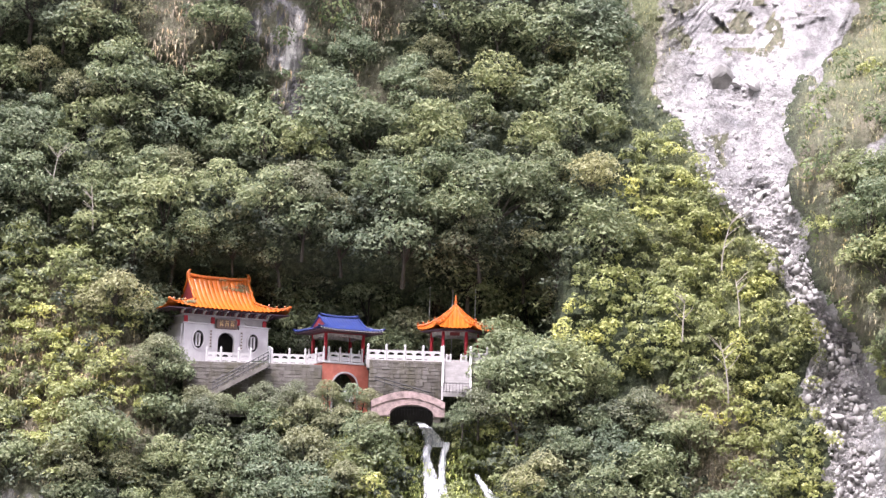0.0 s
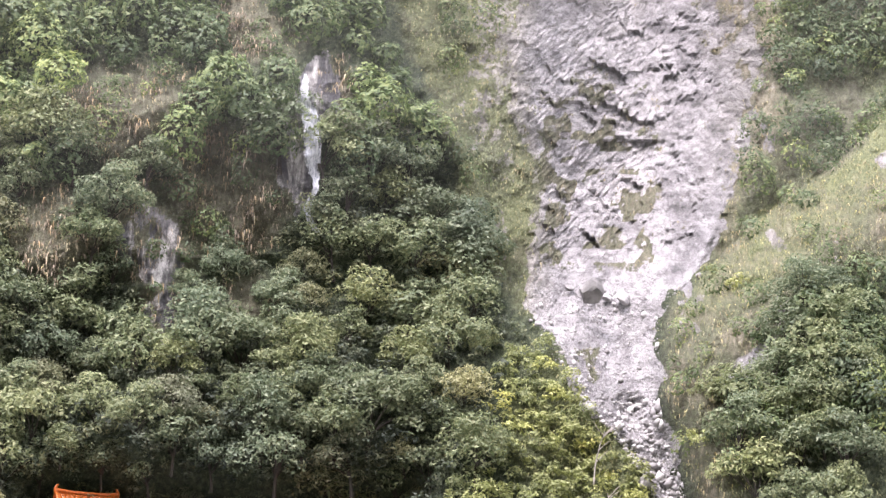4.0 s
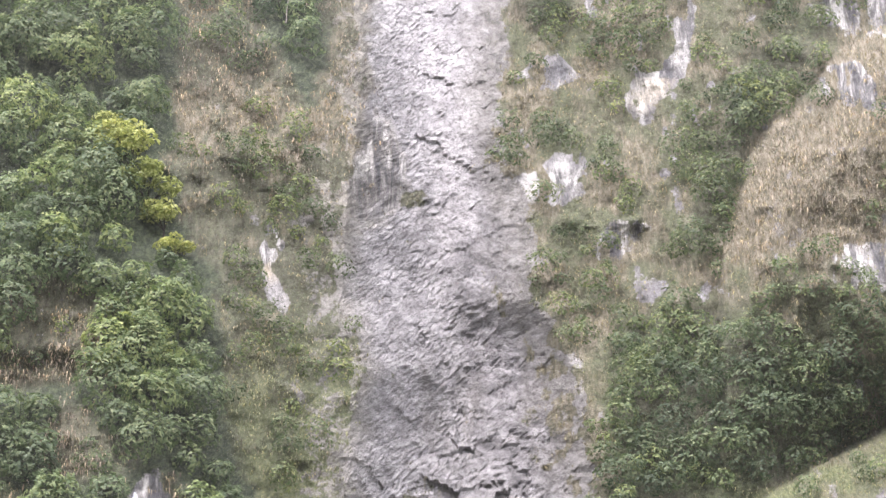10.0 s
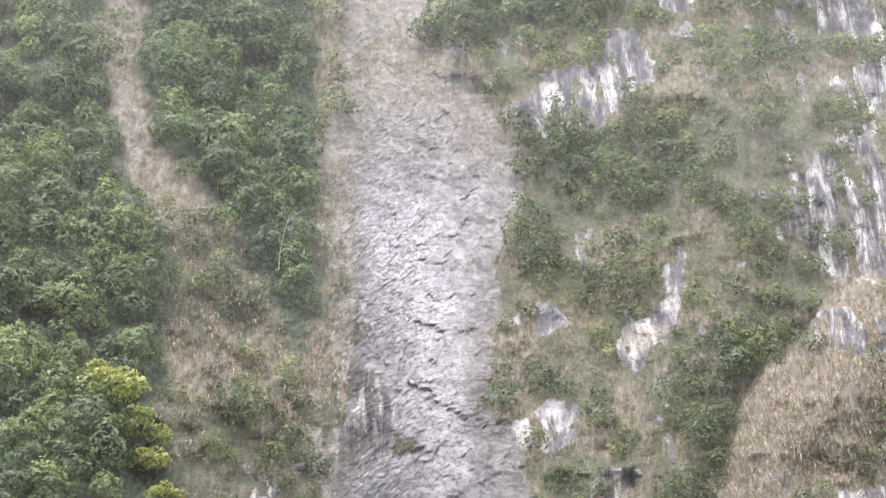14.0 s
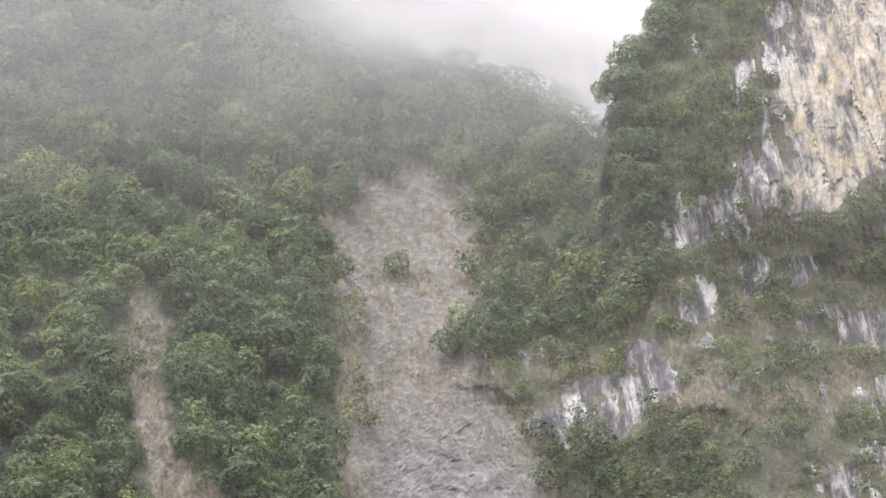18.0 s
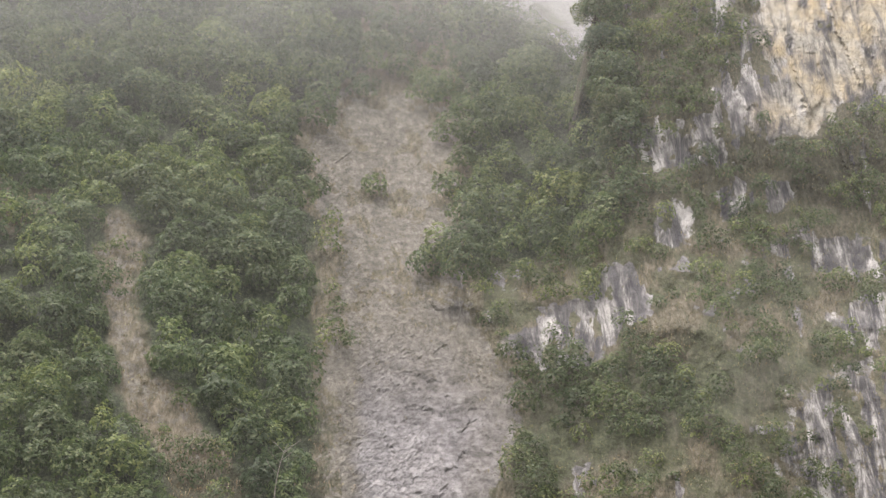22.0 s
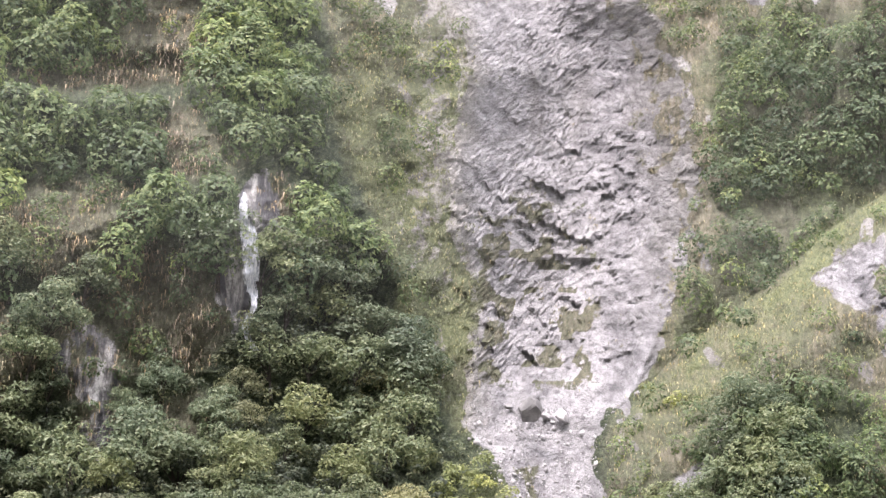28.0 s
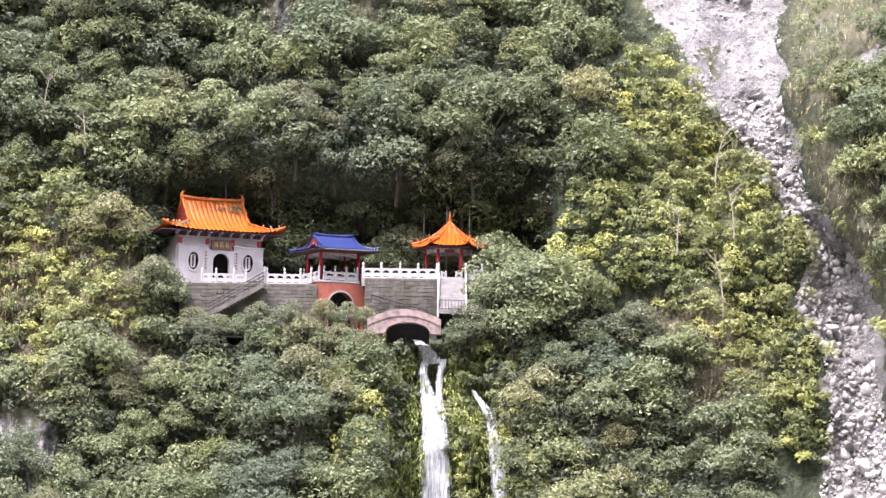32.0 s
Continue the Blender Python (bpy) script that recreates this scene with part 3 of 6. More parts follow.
    mossy = np.maximum(mossy, 0.85 * smooth(-0.15, 0.2, fbm(a * 90, e * 80, a * 0, 4, 54)) * smooth(0.62, 0.78, e) * in_chute)
    mossy = np.maximum(mossy, patch(wob_a, wob_e, 0.131, 0.194, 0.010, 0.011, -0.4) * smooth(-0.3, 0.1, fbm(a * 150, e * 150, a * 0, 3, 58)))
    mossy = np.maximum(mossy, 0.9 * patch(wob_a, wob_e, 0.134, 0.500, 0.014, 0.006))
    mossy = np.maximum(mossy, 0.9 * smooth(0.15, 0.7, s) * in_chute * smooth(-0.1, 0.35, fine + broad) * smooth(0.23, 0.26, e) * smooth(0.60, 0.50, e))
    mossy = np.maximum(mossy, 0.85 * smooth(-0.45, -0.8, s) * in_chute * smooth(-0.3, 0.2, fine) * smooth(0.225, 0.24, e) * smooth(0.34, 0.29, e))
    bare = bare * (1 - 0.68 * mossy)
    dry = np.maximum(dry, (0.45 + 0.4 * smooth(0.2, 0.7, s)) * mossy * (e < 0.6))
    dry = np.maximum(dry, smooth(0.60, 0.7, e) * in_chute * 0.8)
    white_to = np.interp(e, [0.1, 0.2, 0.3, 0.38, 0.45, 0.55, 0.65, 0.68], [0.22, 0.17, 0.172, 0.160, 0.160, 0.175, 0.172, 0.15])
    pale = in_chute * smooth(0.008, -0.008, wob_a - white_to) * smooth(0.68, 0.63, wob_e) * (0.45 + 0.3 * smooth(0.2, 0.25, e) + 0.25 * smooth(0.5, 0.6, e))
    pale = pale * (1 - 0.85 * smooth(0.2, 0.5, face) * (1 - crag))
    pale = np.maximum(pale, np.maximum(scar, open_face * smooth(0.1, 0.5, breaks)))
    pale = np.clip(np.maximum(pale, 0.4 * within(wob_a, wob_e, STREAKED[1], 0.003) * (e < 0.575)), 0, 1)
    brown = np.clip(smooth(0.64, 0.74, e) * in_chute + 0.45 * smooth(0.3, 0.9, s) * in_chute * smooth(0.25, 0.35, e) + gash + strip * 0.7 + 0.4 * crag + 0.6 * brown_spur + 0.5 * spur * (1 - slab) + 0.6 * left_wall * smooth(0.45, 0.55, e), 0, 1)
    return dict(face=np.clip(face, 0, 1), crest=crest, bare=bare, dry=dry, fresh=fresh, pale=pale, brown=brown, spur=spur, crag=crag, left_wall=left_wall, right_slope=right_slope, brown_spur=brown_spur, chute=s, gash=gash, high_wood=high_wood,
                thicket=thicket, cliff=cliff, wedge=wedge, strip=strip, grey_face=grey_face)


MOUNTAIN = mountain_material()


def build_mountain():
    e = np.concatenate([np.linspace(-0.15, -0.035, 14, endpoint=False), np.linspace(-0.035, 1.27, 660)])
    mid, half = 0.01 + 0.19 * np.clip(e, 0, 1.2), 0.31 + 0.03 * np.clip(e, 0, 1)
    c = np.concatenate([-1 - np.geomspace(3.2, 0.02, 22), np.linspace(-1, 1, 430), 1 + np.geomspace(0.02, 3.2, 22)])
    a = mid[:, None] + half[:, None] * c[None, :]
    ee = np.repeat(e[:, None], a.shape[1], 1)
    top = skyline(a)
    held = np.minimum(ee, top)
    d = depth(a, held)
    past = np.clip(ee - top, 0, None)
    # past the crest the ground runs back, and falls away a little
    x, y, z = upright(a * d, d + past * 500, held * d - past * 60)
    m = zones(a, held)
    keep = {key: np.clip(m[key], 0, 1) for key in ("bare", "dry", "fresh", "pale", "brown", "face")}
    keep["across"], keep["uphill"] = a * 235, held * 235
    # no skin between the crag and the crest behind it
    torn = (np.abs(y[:-1, :-1] - y[:-1, 1:]) > 22) & (np.minimum(past[:-1, :-1], past[:-1, 1:]) == 0) & (np.maximum(past[:-1, :-1], past[:-1, 1:]) > 0.003)
    ob = sheet("ground_mountain", x, y, z, MOUNTAIN, keep, False, torn)
    return tagged(ob, "steep marble gorge wall with scree chute, cliffs and green slopes", "mountain", kind="structure")


mountain = build_mountain()


def build_valley():
    """The river bed at the foot, up to the ledge with the viewpoint, and an unseen slope behind it that blocks light.
    """
    xs = np.concatenate([np.linspace(-700, -120, 24), np.linspace(-110, 110, 90), np.linspace(120, 700, 24)])
    ys = np.concatenate([np.linspace(-500, -20, 30), np.linspace(-16, 60, 50), np.linspace(64, 200, 60)])
    x, y = np.meshgrid(xs, ys)
    fall = smooth(4, 26, y)
    z = -1.65 - fall * 25.5 + fall * (1.2 * fbm(x / 14, y / 14, x * 0, 4, 51) + 0.5 * fbm(x / 3, y / 3, x * 0, 2, 52, True))
    # unseen slope behind the viewpoint, raised to keep out low frontal light
    z = z + 330 * smooth(-14, -240, y) * (1 + 0.15 * fbm(x / 90, y / 90, x * 0, 3, 55)) + 60 * smooth(160, 500, np.abs(x)) * fall
    one = np.ones_like(x)
    ob = sheet("ground", x, y, z, MOUNTAIN, dict(bare=one * fall, dry=one * 0.25, fresh=one * 0.1, pale=one * 0.6, brown=one * 0.2, face=one * 0, across=x, uphill=y))
    tagged(ob, "stony grey river bed below a grassy ledge, with an unseen light-blocking slope behind", "ground", kind="structure")


build_valley()


def limb(bm, points, r0, r1, sides=6):
    """A tapering limb along points."""
    rings = []
    n = len(points)
    for i, p in enumerate(points):
        p = Vector(p)
        way = (Vector(points[min(i + 1, n - 1)]) - Vector(points[max(i - 1, 0)])).normalized()
        u = way.orthogonal().normalized()
        v = way.cross(u)
        r = r0 + (r1 - r0) * i / (n - 1)
        rings.append([bm.verts.new(p + (u * math.cos(t) + v * math.sin(t)) * r) for t in [2 * math.pi * k / sides for k in range(sides)]])
    for lo, hi in zip(rings, rings[1:]):
        for k in range(sides):
            bm.faces.new((lo[k], lo[(k + 1) % sides], hi[(k + 1) % sides], hi[k]))
    bm.faces.new(rings[-1])


# ---- the shrine ----
def part(name, bm, mat, parent=None, label="", shade=False):
    """Links a bmesh as one mesh object under a thing or part."""
    me = bpy.data.meshes.new(name)
    bmesh.ops.recalc_face_normals(bm, faces=bm.faces[:])
    bm.to_mesh(me)
    bm.free()
    if shade:
        me.polygons.foreach_set("use_smooth", [True] * len(me.polygons))
    me.materials.append(mat)
    ob = new(name, me)
    if parent is not None:
        ob.parent = parent
    return tagged(ob, label)


def box(bm, x0, x1, y0, y1, z0, z1, soft=0.0):
    """A block, its edges taken off by soft."""
    r = bmesh.ops.create_cube(bm, size=1)
    m = Matrix.Translation(((x0 + x1) / 2, (y0 + y1) / 2, (z0 + z1) / 2)) @ Matrix.Diagonal((x1 - x0, y1 - y0, z1 - z0, 1))
    bmesh.ops.transform(bm, matrix=m, verts=r["verts"])
    if soft:
        edges = list({e for v in r["verts"] for e in v.link_edges})
        bmesh.ops.bevel(bm, geom=edges, offset=soft, segments=1, affect="EDGES")


def block(x0, x1, y0, y1, z0, z1, soft=0.02):
    bm = bmesh.new()
    box(bm, x0, x1, y0, y1, z0, z1, soft)
    return bm


def lathe(profile, sides=16, at=(0, 0, 0)):
    """A turned shape from (radius, height) pairs."""
    bm = bmesh.new()
    rings = [[bm.verts.new((at[0] + r * math.cos(2 * math.pi * k / sides), at[1] + r * math.sin(2 * math.pi * k / sides), at[2] + z)) for k in range(sides)] for r, z in profile]
    for lo, hi in zip(rings, rings[1:]):
        for k in range(sides):
            bm.faces.new((lo[k], lo[(k + 1) % sides], hi[(k + 1) % sides], hi[k]))
    bm.faces.new(rings[0][::-1])
    bm.faces.new(rings[-1])
    return bm


def outline(points, y0, y1, holes=()):
    """A plate cut from an outline in x and z, from y0 to y1, with holes through it."""
    from_top = bmesh.new()
    loops = [points, *holes]
    edges = []
    for loop in loops:
        vs = [from_top.verts.new((x, y0, z)) for x, z in loop]
        edges += [from_top.edges.new((vs[i], vs[(i + 1) % len(vs)])) for i in range(len(vs))]
    made = bmesh.ops.triangle_fill(from_top, use_beauty=True, use_dissolve=False, edges=edges)
    faces = [f for f in made["geom"] if isinstance(f, bmesh.types.BMFace)]
    ext = bmesh.ops.extrude_face_region(from_top, geom=faces)
    bmesh.ops.translate(from_top, verts=[v for v in ext["geom"] if isinstance(v, bmesh.types.BMVert)], vec=(0, y1 - y0, 0))
    return from_top


def arch(cx, z0, half, spring, n=14):
    """The outline of an arched opening."""
    pts = [(cx - half, z0)] + [(cx - half * math.cos(math.pi * k / n), spring + half * math.sin(math.pi * k / n)) for k in range(n + 1)] + [(cx + half, z0)]
    return pts


def ring(cx, cz, rx, rz, n=24):
    return [(cx + rx * math.cos(2 * math.pi * k / n), cz + rz * math.sin(2 * math.pi * k / n)) for k in range(n)]


def glazed(name, col, edge):
    """Glazed roof tiles: bright, a little shiny, streaked by age."""
    k = Mat(name, 0.35)
    w = k.where()
    streak = k.noise(k.where((3, 0.5, 0.5)), 2.5, 5, 0.6)
    c = k.mix(k.ramp(streak, (0.35, 0.0), (0.65, 1.0)), tuple(v * 0.55 for v in col), col)
    c = k.mix(k.math("MULTIPLY", k.ramp(k.noise(w, 1.3, 5, 0.7), (0.55, 0.0), (0.75, 1.0)), 0.6), c, edge)
    k.color(c)
    k.bump(k.noise(w, 14, 3), 0.15, 0.02)
    return k.m


ORANGE = glazed("orange_glazed_tile", (0.50, 0.118, 0.012), (0.28, 0.062, 0.013))
BLUE = glazed("blue_glazed_tile", (0.024, 0.042, 0.17), (0.12, 0.14, 0.26))
WHITE = plain("white_painted_wall", (0.385, 0.368, 0.395), 0.7, 0.09, 0.8, 0.1)
RAIL = plain("white_marble_rail", (0.44, 0.425, 0.445), 0.55, 0.08, 2.0, 0.1)
RED = plain("red_lacquer", (0.42, 0.014, 0.03), 0.45, 0.12, 1.5)
DARK_RED = plain("dark_red_paint", (0.20, 0.025, 0.03), 0.6, 0.2, 2.0)
BRACKET = plain("dark_painted_brackets", (0.07, 0.03, 0.05), 0.7, 0.3, 3.0)
BEAM = plain("grey_painted_beam", (0.42, 0.40, 0.39), 0.7, 0.25, 3.0)
# near black, stands in for shade behind openings
SHADE_BLACK = plain("shade_black", (0.03, 0.028, 0.03), 0.9, 0.2)
PLAQUE = plain("dark_carved_plaque", (0.10, 0.055, 0.045), 0.6, 0.2, 4.0)
GREYPLATE = plain("grey_couplet_plate", (0.36, 0.35, 0.36), 0.7, 0.2, 4.0)
GOLD = plain("gold_letter", (0.62, 0.42, 0.18), 0.4, 0.1, 5.0, 0.0, 0.4)
METAL = plain("dark_iron", (0.06, 0.06, 0.065), 0.5, 0.2, 3.0, 0.0, 0.6)
STEEL = plain("grey_steel", (0.45, 0.46, 0.48), 0.45, 0.15, 3.0, 0.0, 0.5)
CONCRETE = plain("pale_concrete", (0.32, 0.305, 0.30), 0.85, 0.16, 0.9, 0.3)
STEP = plain("grey_stone_step", (0.30, 0.285, 0.29), 0.85, 0.16, 1.2, 0.3)
PINK = plain("pink_stone", (0.34, 0.255, 0.25), 0.85, 0.26, 2.2, 0.5)
MORTAR = plain("old_mortar", (0.15, 0.14, 0.13), 0.95, 0.2, 1.5, 0.3)


def brick_material():
    k = Mat("red_tile_facing", 0.6)
    w = k.where()
    c = k.ramp(k.noise(w, 3, 5), (0.3, (0.38, 0.10, 0.07)), (0.7, (0.50, 0.16, 0.115)))
    k.color(k.mix(k.math("MULTIPLY", k.ramp(k.noise(k.where((2, 2, 0.4)), 1.5, 5), (0.5, 0.0), (0.75, 1.0)), 0.5), c, (0.33, 0.12, 0.10)))
    return k.m


def rubble_material():
    """Old retaining wall: grey stones in mortar, stained brown and green."""
    k = Mat("retaining_stone", 0.9)
    w = k.where()
    c = k.ramp(k.object_random(), (0.0, (0.088, 0.08, 0.075)), (0.5, (0.118, 0.108, 0.102)), (1.0, (0.15, 0.138, 0.132)))
    c = k.mix(k.ramp(k.noise(k.where((1, 1, 0.3), kind="World"), 0.8, 6, 0.65), (0.42, 0.0), (0.6, 0.8)), c, (0.07, 0.064, 0.042))
    k.color(c)
    k.bump(k.noise(w, 8, 5), 0.5, 0.03)
    return k.m


REDTILE = brick_material()
STONE = rubble_material()


def roof_slope(run, far, short, gable, eave, rise, turn, rib, swap=False, sign=-1.0, low=0.0):
    """One slope of a curved roof, with its rolls of tiles.
    run: half the eave's length; short: half the ridge's; far: from ridge to eave; gable: how high up the hips go, 0 to 1."""
    bm = bmesh.new()
    per = 6
    n = max(4, int(2 * run / rib)) * per
    rows = 10
    grid = []
    for i in range(n + 1):
        s = -run + 2 * run * i / n
        if swap:
            top = min(gable, 1 - abs(s) / run)
        else:
            top = 1.0 if abs(s) <= short else gable * (run - abs(s)) / (run - short)
        roll = 0.10 * abs(math.sin(math.pi * i / per)) ** 0.8
        col = []
        for j in range(rows + 1):
            v = max(top, 0.0) * j / rows
            z = eave + rise * (0.42 * v + 0.58 * v * v) + turn * abs(s / run) ** 5 * (1 - v) ** 2 + roll
            out = far * (1 - v) if not swap else far - (far - short) * (v / gable if gable else v)
            p = (s, sign * out, z) if not swap else (sign * out, s, z)
            col.append(bm.verts.new(p))
        grid.append(col)
    for i in range(n):
        for j in range(rows):
            bm.faces.new((grid[i][j], grid[i + 1][j], grid[i + 1][j + 1], grid[i][j + 1]))
    bmesh.ops.remove_doubles(bm, verts=bm.verts[:], dist=0.001)
    return bm


def ridge_roll(points, r, mat, parent, name, label=""):
    bm = bmesh.new()
    limb(bm, points, r, r, 8)
    return part(name, bm, mat, parent, label, True)


def hip_gable_roof(parent, ex, ey, rx, gable, eave, rise, turn, rib, tile, ridge_r, horns=True):
    """A hip-and-gable roof over the origin of its thing."""
    roof = new("roof")
    roof.parent = parent
    for sign in (-1, 1):
        part("tile_slope", roof_slope(ex, ey, rx, gable, eave, rise, turn, rib, False, sign), tile, roof)
        part("tile_slope", roof_slope(ey, ex, rx, gable, eave, rise, turn, rib, True, sign), tile, roof)
        # gable wall
        yg = ey * (1 - gable)
        zg = eave + rise * (0.42 * gable + 0.58 * gable * gable)
        pts = [(-yg, zg - 0.05), (yg, zg - 0.05), (0, eave + rise)]
        bm = bmesh.new()
        vs = [bm.verts.new((sign * (rx - 0.02) + dx, y, z)) for dx in (-0.03, 0.03) for y, z in pts]
        bm.faces.new(vs[:3])
        bm.faces.new(vs[3:])
        for i in range(3):
            bm.faces.new((vs[i], vs[(i + 1) % 3], vs[3 + (i + 1) % 3], vs[3 + i]))
        part("gable", bm, DARK_RED, roof, "dark red gable triangle")
        for side in (-1, 1):
            def at(v):
                return eave + rise * (0.42 * v + 0.58 * v * v)
            steps = [k / 6 for k in range(7)]
            ridge_roll([(sign * rx, side * ey * (1 - (gable + (1 - gable) * s)), at(gable + (1 - gable) * s) + 0.1) for s in steps], ridge_r * 0.75, tile, roof, "gable_ridge")
            hip = [(sign * (rx + (ex - rx) * (1 - s)), side * ey * (1 - gable * s), at(gable * s) + turn * (1 - s) ** 4 + 0.1) for s in steps]
            ridge_roll(hip[::-1], ridge_r * 0.7, tile, roof, "hip_ridge")
            if horns:
                for s in (0.18, 0.4, 0.62):
                    i = s * 6
                    a, b = Vector(hip[int(i)]), Vector(hip[int(i) + 1])
                    p = a.lerp(b, i - int(i))
                    part("ridge_beast", lathe([(0.09, 0), (0.07, 0.12), (0.1, 0.2), (0.03, 0.34)], 7, p), tile, roof)
    steps = [-1 + k / 4 for k in range(9)]
    ridge_roll([(rx * s, 0, eave + rise + 0.12 + 0.14 * abs(s) ** 3) for s in steps], ridge_r, tile, roof, "main_ridge")
    for sign in (-1, 1) if horns else ():
        bm = bmesh.new()
        limb(bm, [(sign * rx, 0, eave + rise), (sign * (rx + 0.08), 0, eave + rise + 0.4), (sign * (rx - 0.05), 0, eave + rise + 0.68), (sign * (rx - 0.22), 0, eave + rise + 0.72)], ridge_r * 1.25, 0.05, 7)
        part("ridge_horn", bm, tile, roof, "", True)
    # the soffit and its rafters' edge
    bm = bmesh.new()
    box(bm, -ex + 0.12, ex - 0.12, -ey + 0.12, ey - 0.12, eave - 0.10, eave - 0.02)
    part("soffit", bm, BRACKET, roof, "dark painted underside")
    return roof


def rail_post(x, y, z, h, parent):
    bm = lathe([(0.10, 0), (0.10, h * 0.72), (0.075, h * 0.75), (0.075, h * 0.78), (0.105, h * 0.82), (0.10, h * 0.92), (0.05, h)], 8)
    ob = part("post", bm, RAIL, parent)
    ob.location = (x, y, z)
    return ob


def rail_panel(a, b, parent, high=0.82):
    """A panel of a marble rail between two posts: top bar, cloud-shaped gaps, solid foot."""
    a, b = Vector(a), Vector(b)
    L = (b - a).length
    holes = []
    n = max(1, round(L / 0.75))
    for i in range(n):
        c = L * (i + 0.5) / n
        w = L / n * 0.34
        holes.append([(c - w, high * 0.52), (c + w, high * 0.52), (c + w * 0.8, high * 0.70), (c + w * 0.3, high * 0.78), (c - w * 0.3, high * 0.78), (c - w * 0.8, high * 0.70)])
        holes.append([(c - w, high * 0.06), (c + w, high * 0.06), (c + w * 0.9, high * 0.14), (c - w * 0.9, high * 0.14)])
    bm = outline([(0.08, 0), (L - 0.08, 0), (L - 0.08, high), (0.08, high)], -0.06, 0.06, holes)
    ob = part("panel", bm, RAIL, parent)
    way = b - a
    ob.matrix_basis = Matrix.Translation(a) @ Matrix.Rotation(math.atan2(way.y, way.x), 4, "Z") @ Matrix.Shear("XZ", 4, (0, 0))
    if abs(way.z) > 0.01:
        for v in ob.data.vertices:
            v.co.z += v.co.x / L * way.z
    return ob


def balustrade(points, label, h=1.33):
    root = tagged(new("balustrade"), label, "balustrade")
    for p in points:
        rail_post(*p, h, root)
    for p, q in zip(points, points[1:]):
        rail_panel(p, q, root)
    return root


def build_gate():
    """The white gate hall with its orange roof."""
    g = tagged(new("gate_hall"), "white gate hall with orange glazed hip-and-gable roof and arched door", "temple")
    g.matrix_basis = pose(-19.3, 182.0, 15.0, 0, 0, 26)
    W, D = 3.85, 4.8
    door = arch(0, 0.0, 0.74, 1.95)
    ovals = [ring(s * 2.5, 1.95, 0.5, 0.80) for s in (-1, 1)]
    shape = [(-W, 0), (-0.74, 0)] + door[1:-1] + [(0.74, 0), (W, 0), (W, 3.25), (1.15, 3.25), (1.15, 3.0), (-1.15, 3.0), (-1.15, 3.25), (-W, 3.25)]
    part("front_wall", outline(shape, -0.15, 0.15, ovals), WHITE, g)
    for s in (-1, 1):
        part("side_wall", block(s * W - 0.15, s * W + 0.15, 0.15, D, 0, 3.25), WHITE, g)
        # coping of the wing walls
        part("coping", block(min(s * 1.1, s * (W + 0.12)), max(s * 1.1, s * (W + 0.12)), -0.22, 0.22, 3.25, 3.38, 0.02), WHITE, g)
        win = new("oval_window")
        win.parent = g
        part("window_frame", outline(ring(s * 2.5, 1.95, 0.62, 0.92), -0.22, -0.15, [ring(s * 2.5, 1.95, 0.47, 0.77)]), WHITE, win, "raised white oval frame")
        for x in (-0.1, 0.1):
            part("window_bar", block(s * 2.5 + x * 1.5 - 0.08, s * 2.5 + x * 1.5 + 0.08, -0.08, 0.08, 1.45, 2.45, 0.01), WHITE, win)
        part("window_bar", block(s * 2.5 - 0.16, s * 2.5 + 0.16, -0.085, 0.085, 1.38, 1.47, 0.01), WHITE, win)
        part("window_bar", block(s * 2.5 - 0.16, s * 2.5 + 0.16, -0.085, 0.085, 2.43, 2.52, 0.01), WHITE, win)
        part("couplet_plate", block(s * 1.4 - 0.15, s * 1.4 + 0.15, -0.19, -0.155, 1.15, 2.85, 0.01), GREYPLATE, g, "tall grey plate beside the door")
        for i in range(6):
            z = 1.35 + i * 0.26
            part("carved_bar", block(s * 1.4 - 0.07, s * 1.4 + 0.07, -0.2, -0.192, z, z + 0.13, 0.002), PLAQUE, g)
    part("back_wall", block(-W, W, D - 0.1, D + 0.2, 0, 4.0), WHITE, g)
    # a near-black panel paints the shade of the room
    part("dark_room", block(-W + 0.3, W - 0.3, 1.6, 1.7, 0, 3.9, 0), SHADE_BLACK, g, "near-black panel painting the shade inside the hall")
    part("door_frame", outline([(-0.88, 0), (-0.74, 0)] + door[1:-1] + [(0.74, 0), (0.88, 0)] + [(x * 1.2, 1.95 + (z - 1.95) * 1.2) for x, z in door[1:-1]][::-1], -0.2, -0.15), WHITE, g, "raised white arch")
    # the upper storey: a set-back frieze with red posts and white panels
    part("upper_wall", block(-W + 0.15, W - 0.15, 0.22, D, 3.0, 4.15), WHITE, g)
    for x in (-W + 0.25, -1.15, 1.15, W - 0.25):
        part("red_post", block(x - 0.17, x + 0.17, 0.13, 0.22, 3.3, 3.95, 0.01), RED, g)
    for s in (-1, 1):
        part("frieze_panel", outline(ring(s * 2.5, 3.68, 0.72, 0.22, 20), 0.15, 0.22), WHITE, g, "raised white frieze panel")
        part("frieze_ledge", block(min(s * 1.55, s * 3.4), max(s * 1.55, s * 3.4), 0.14, 0.21, 3.36, 3.42, 0.01), BEAM, g)
    part("cornice", block(-W - 0.05, W + 0.05, 0.0, D, 4.0, 4.12, 0.02), WHITE, g)
    sign = part("name_board", block(-0.95, 0.95, -0.28, -0.16, 3.0, 3.80, 0.03), PLAQUE, g, "dark name board with gold characters")
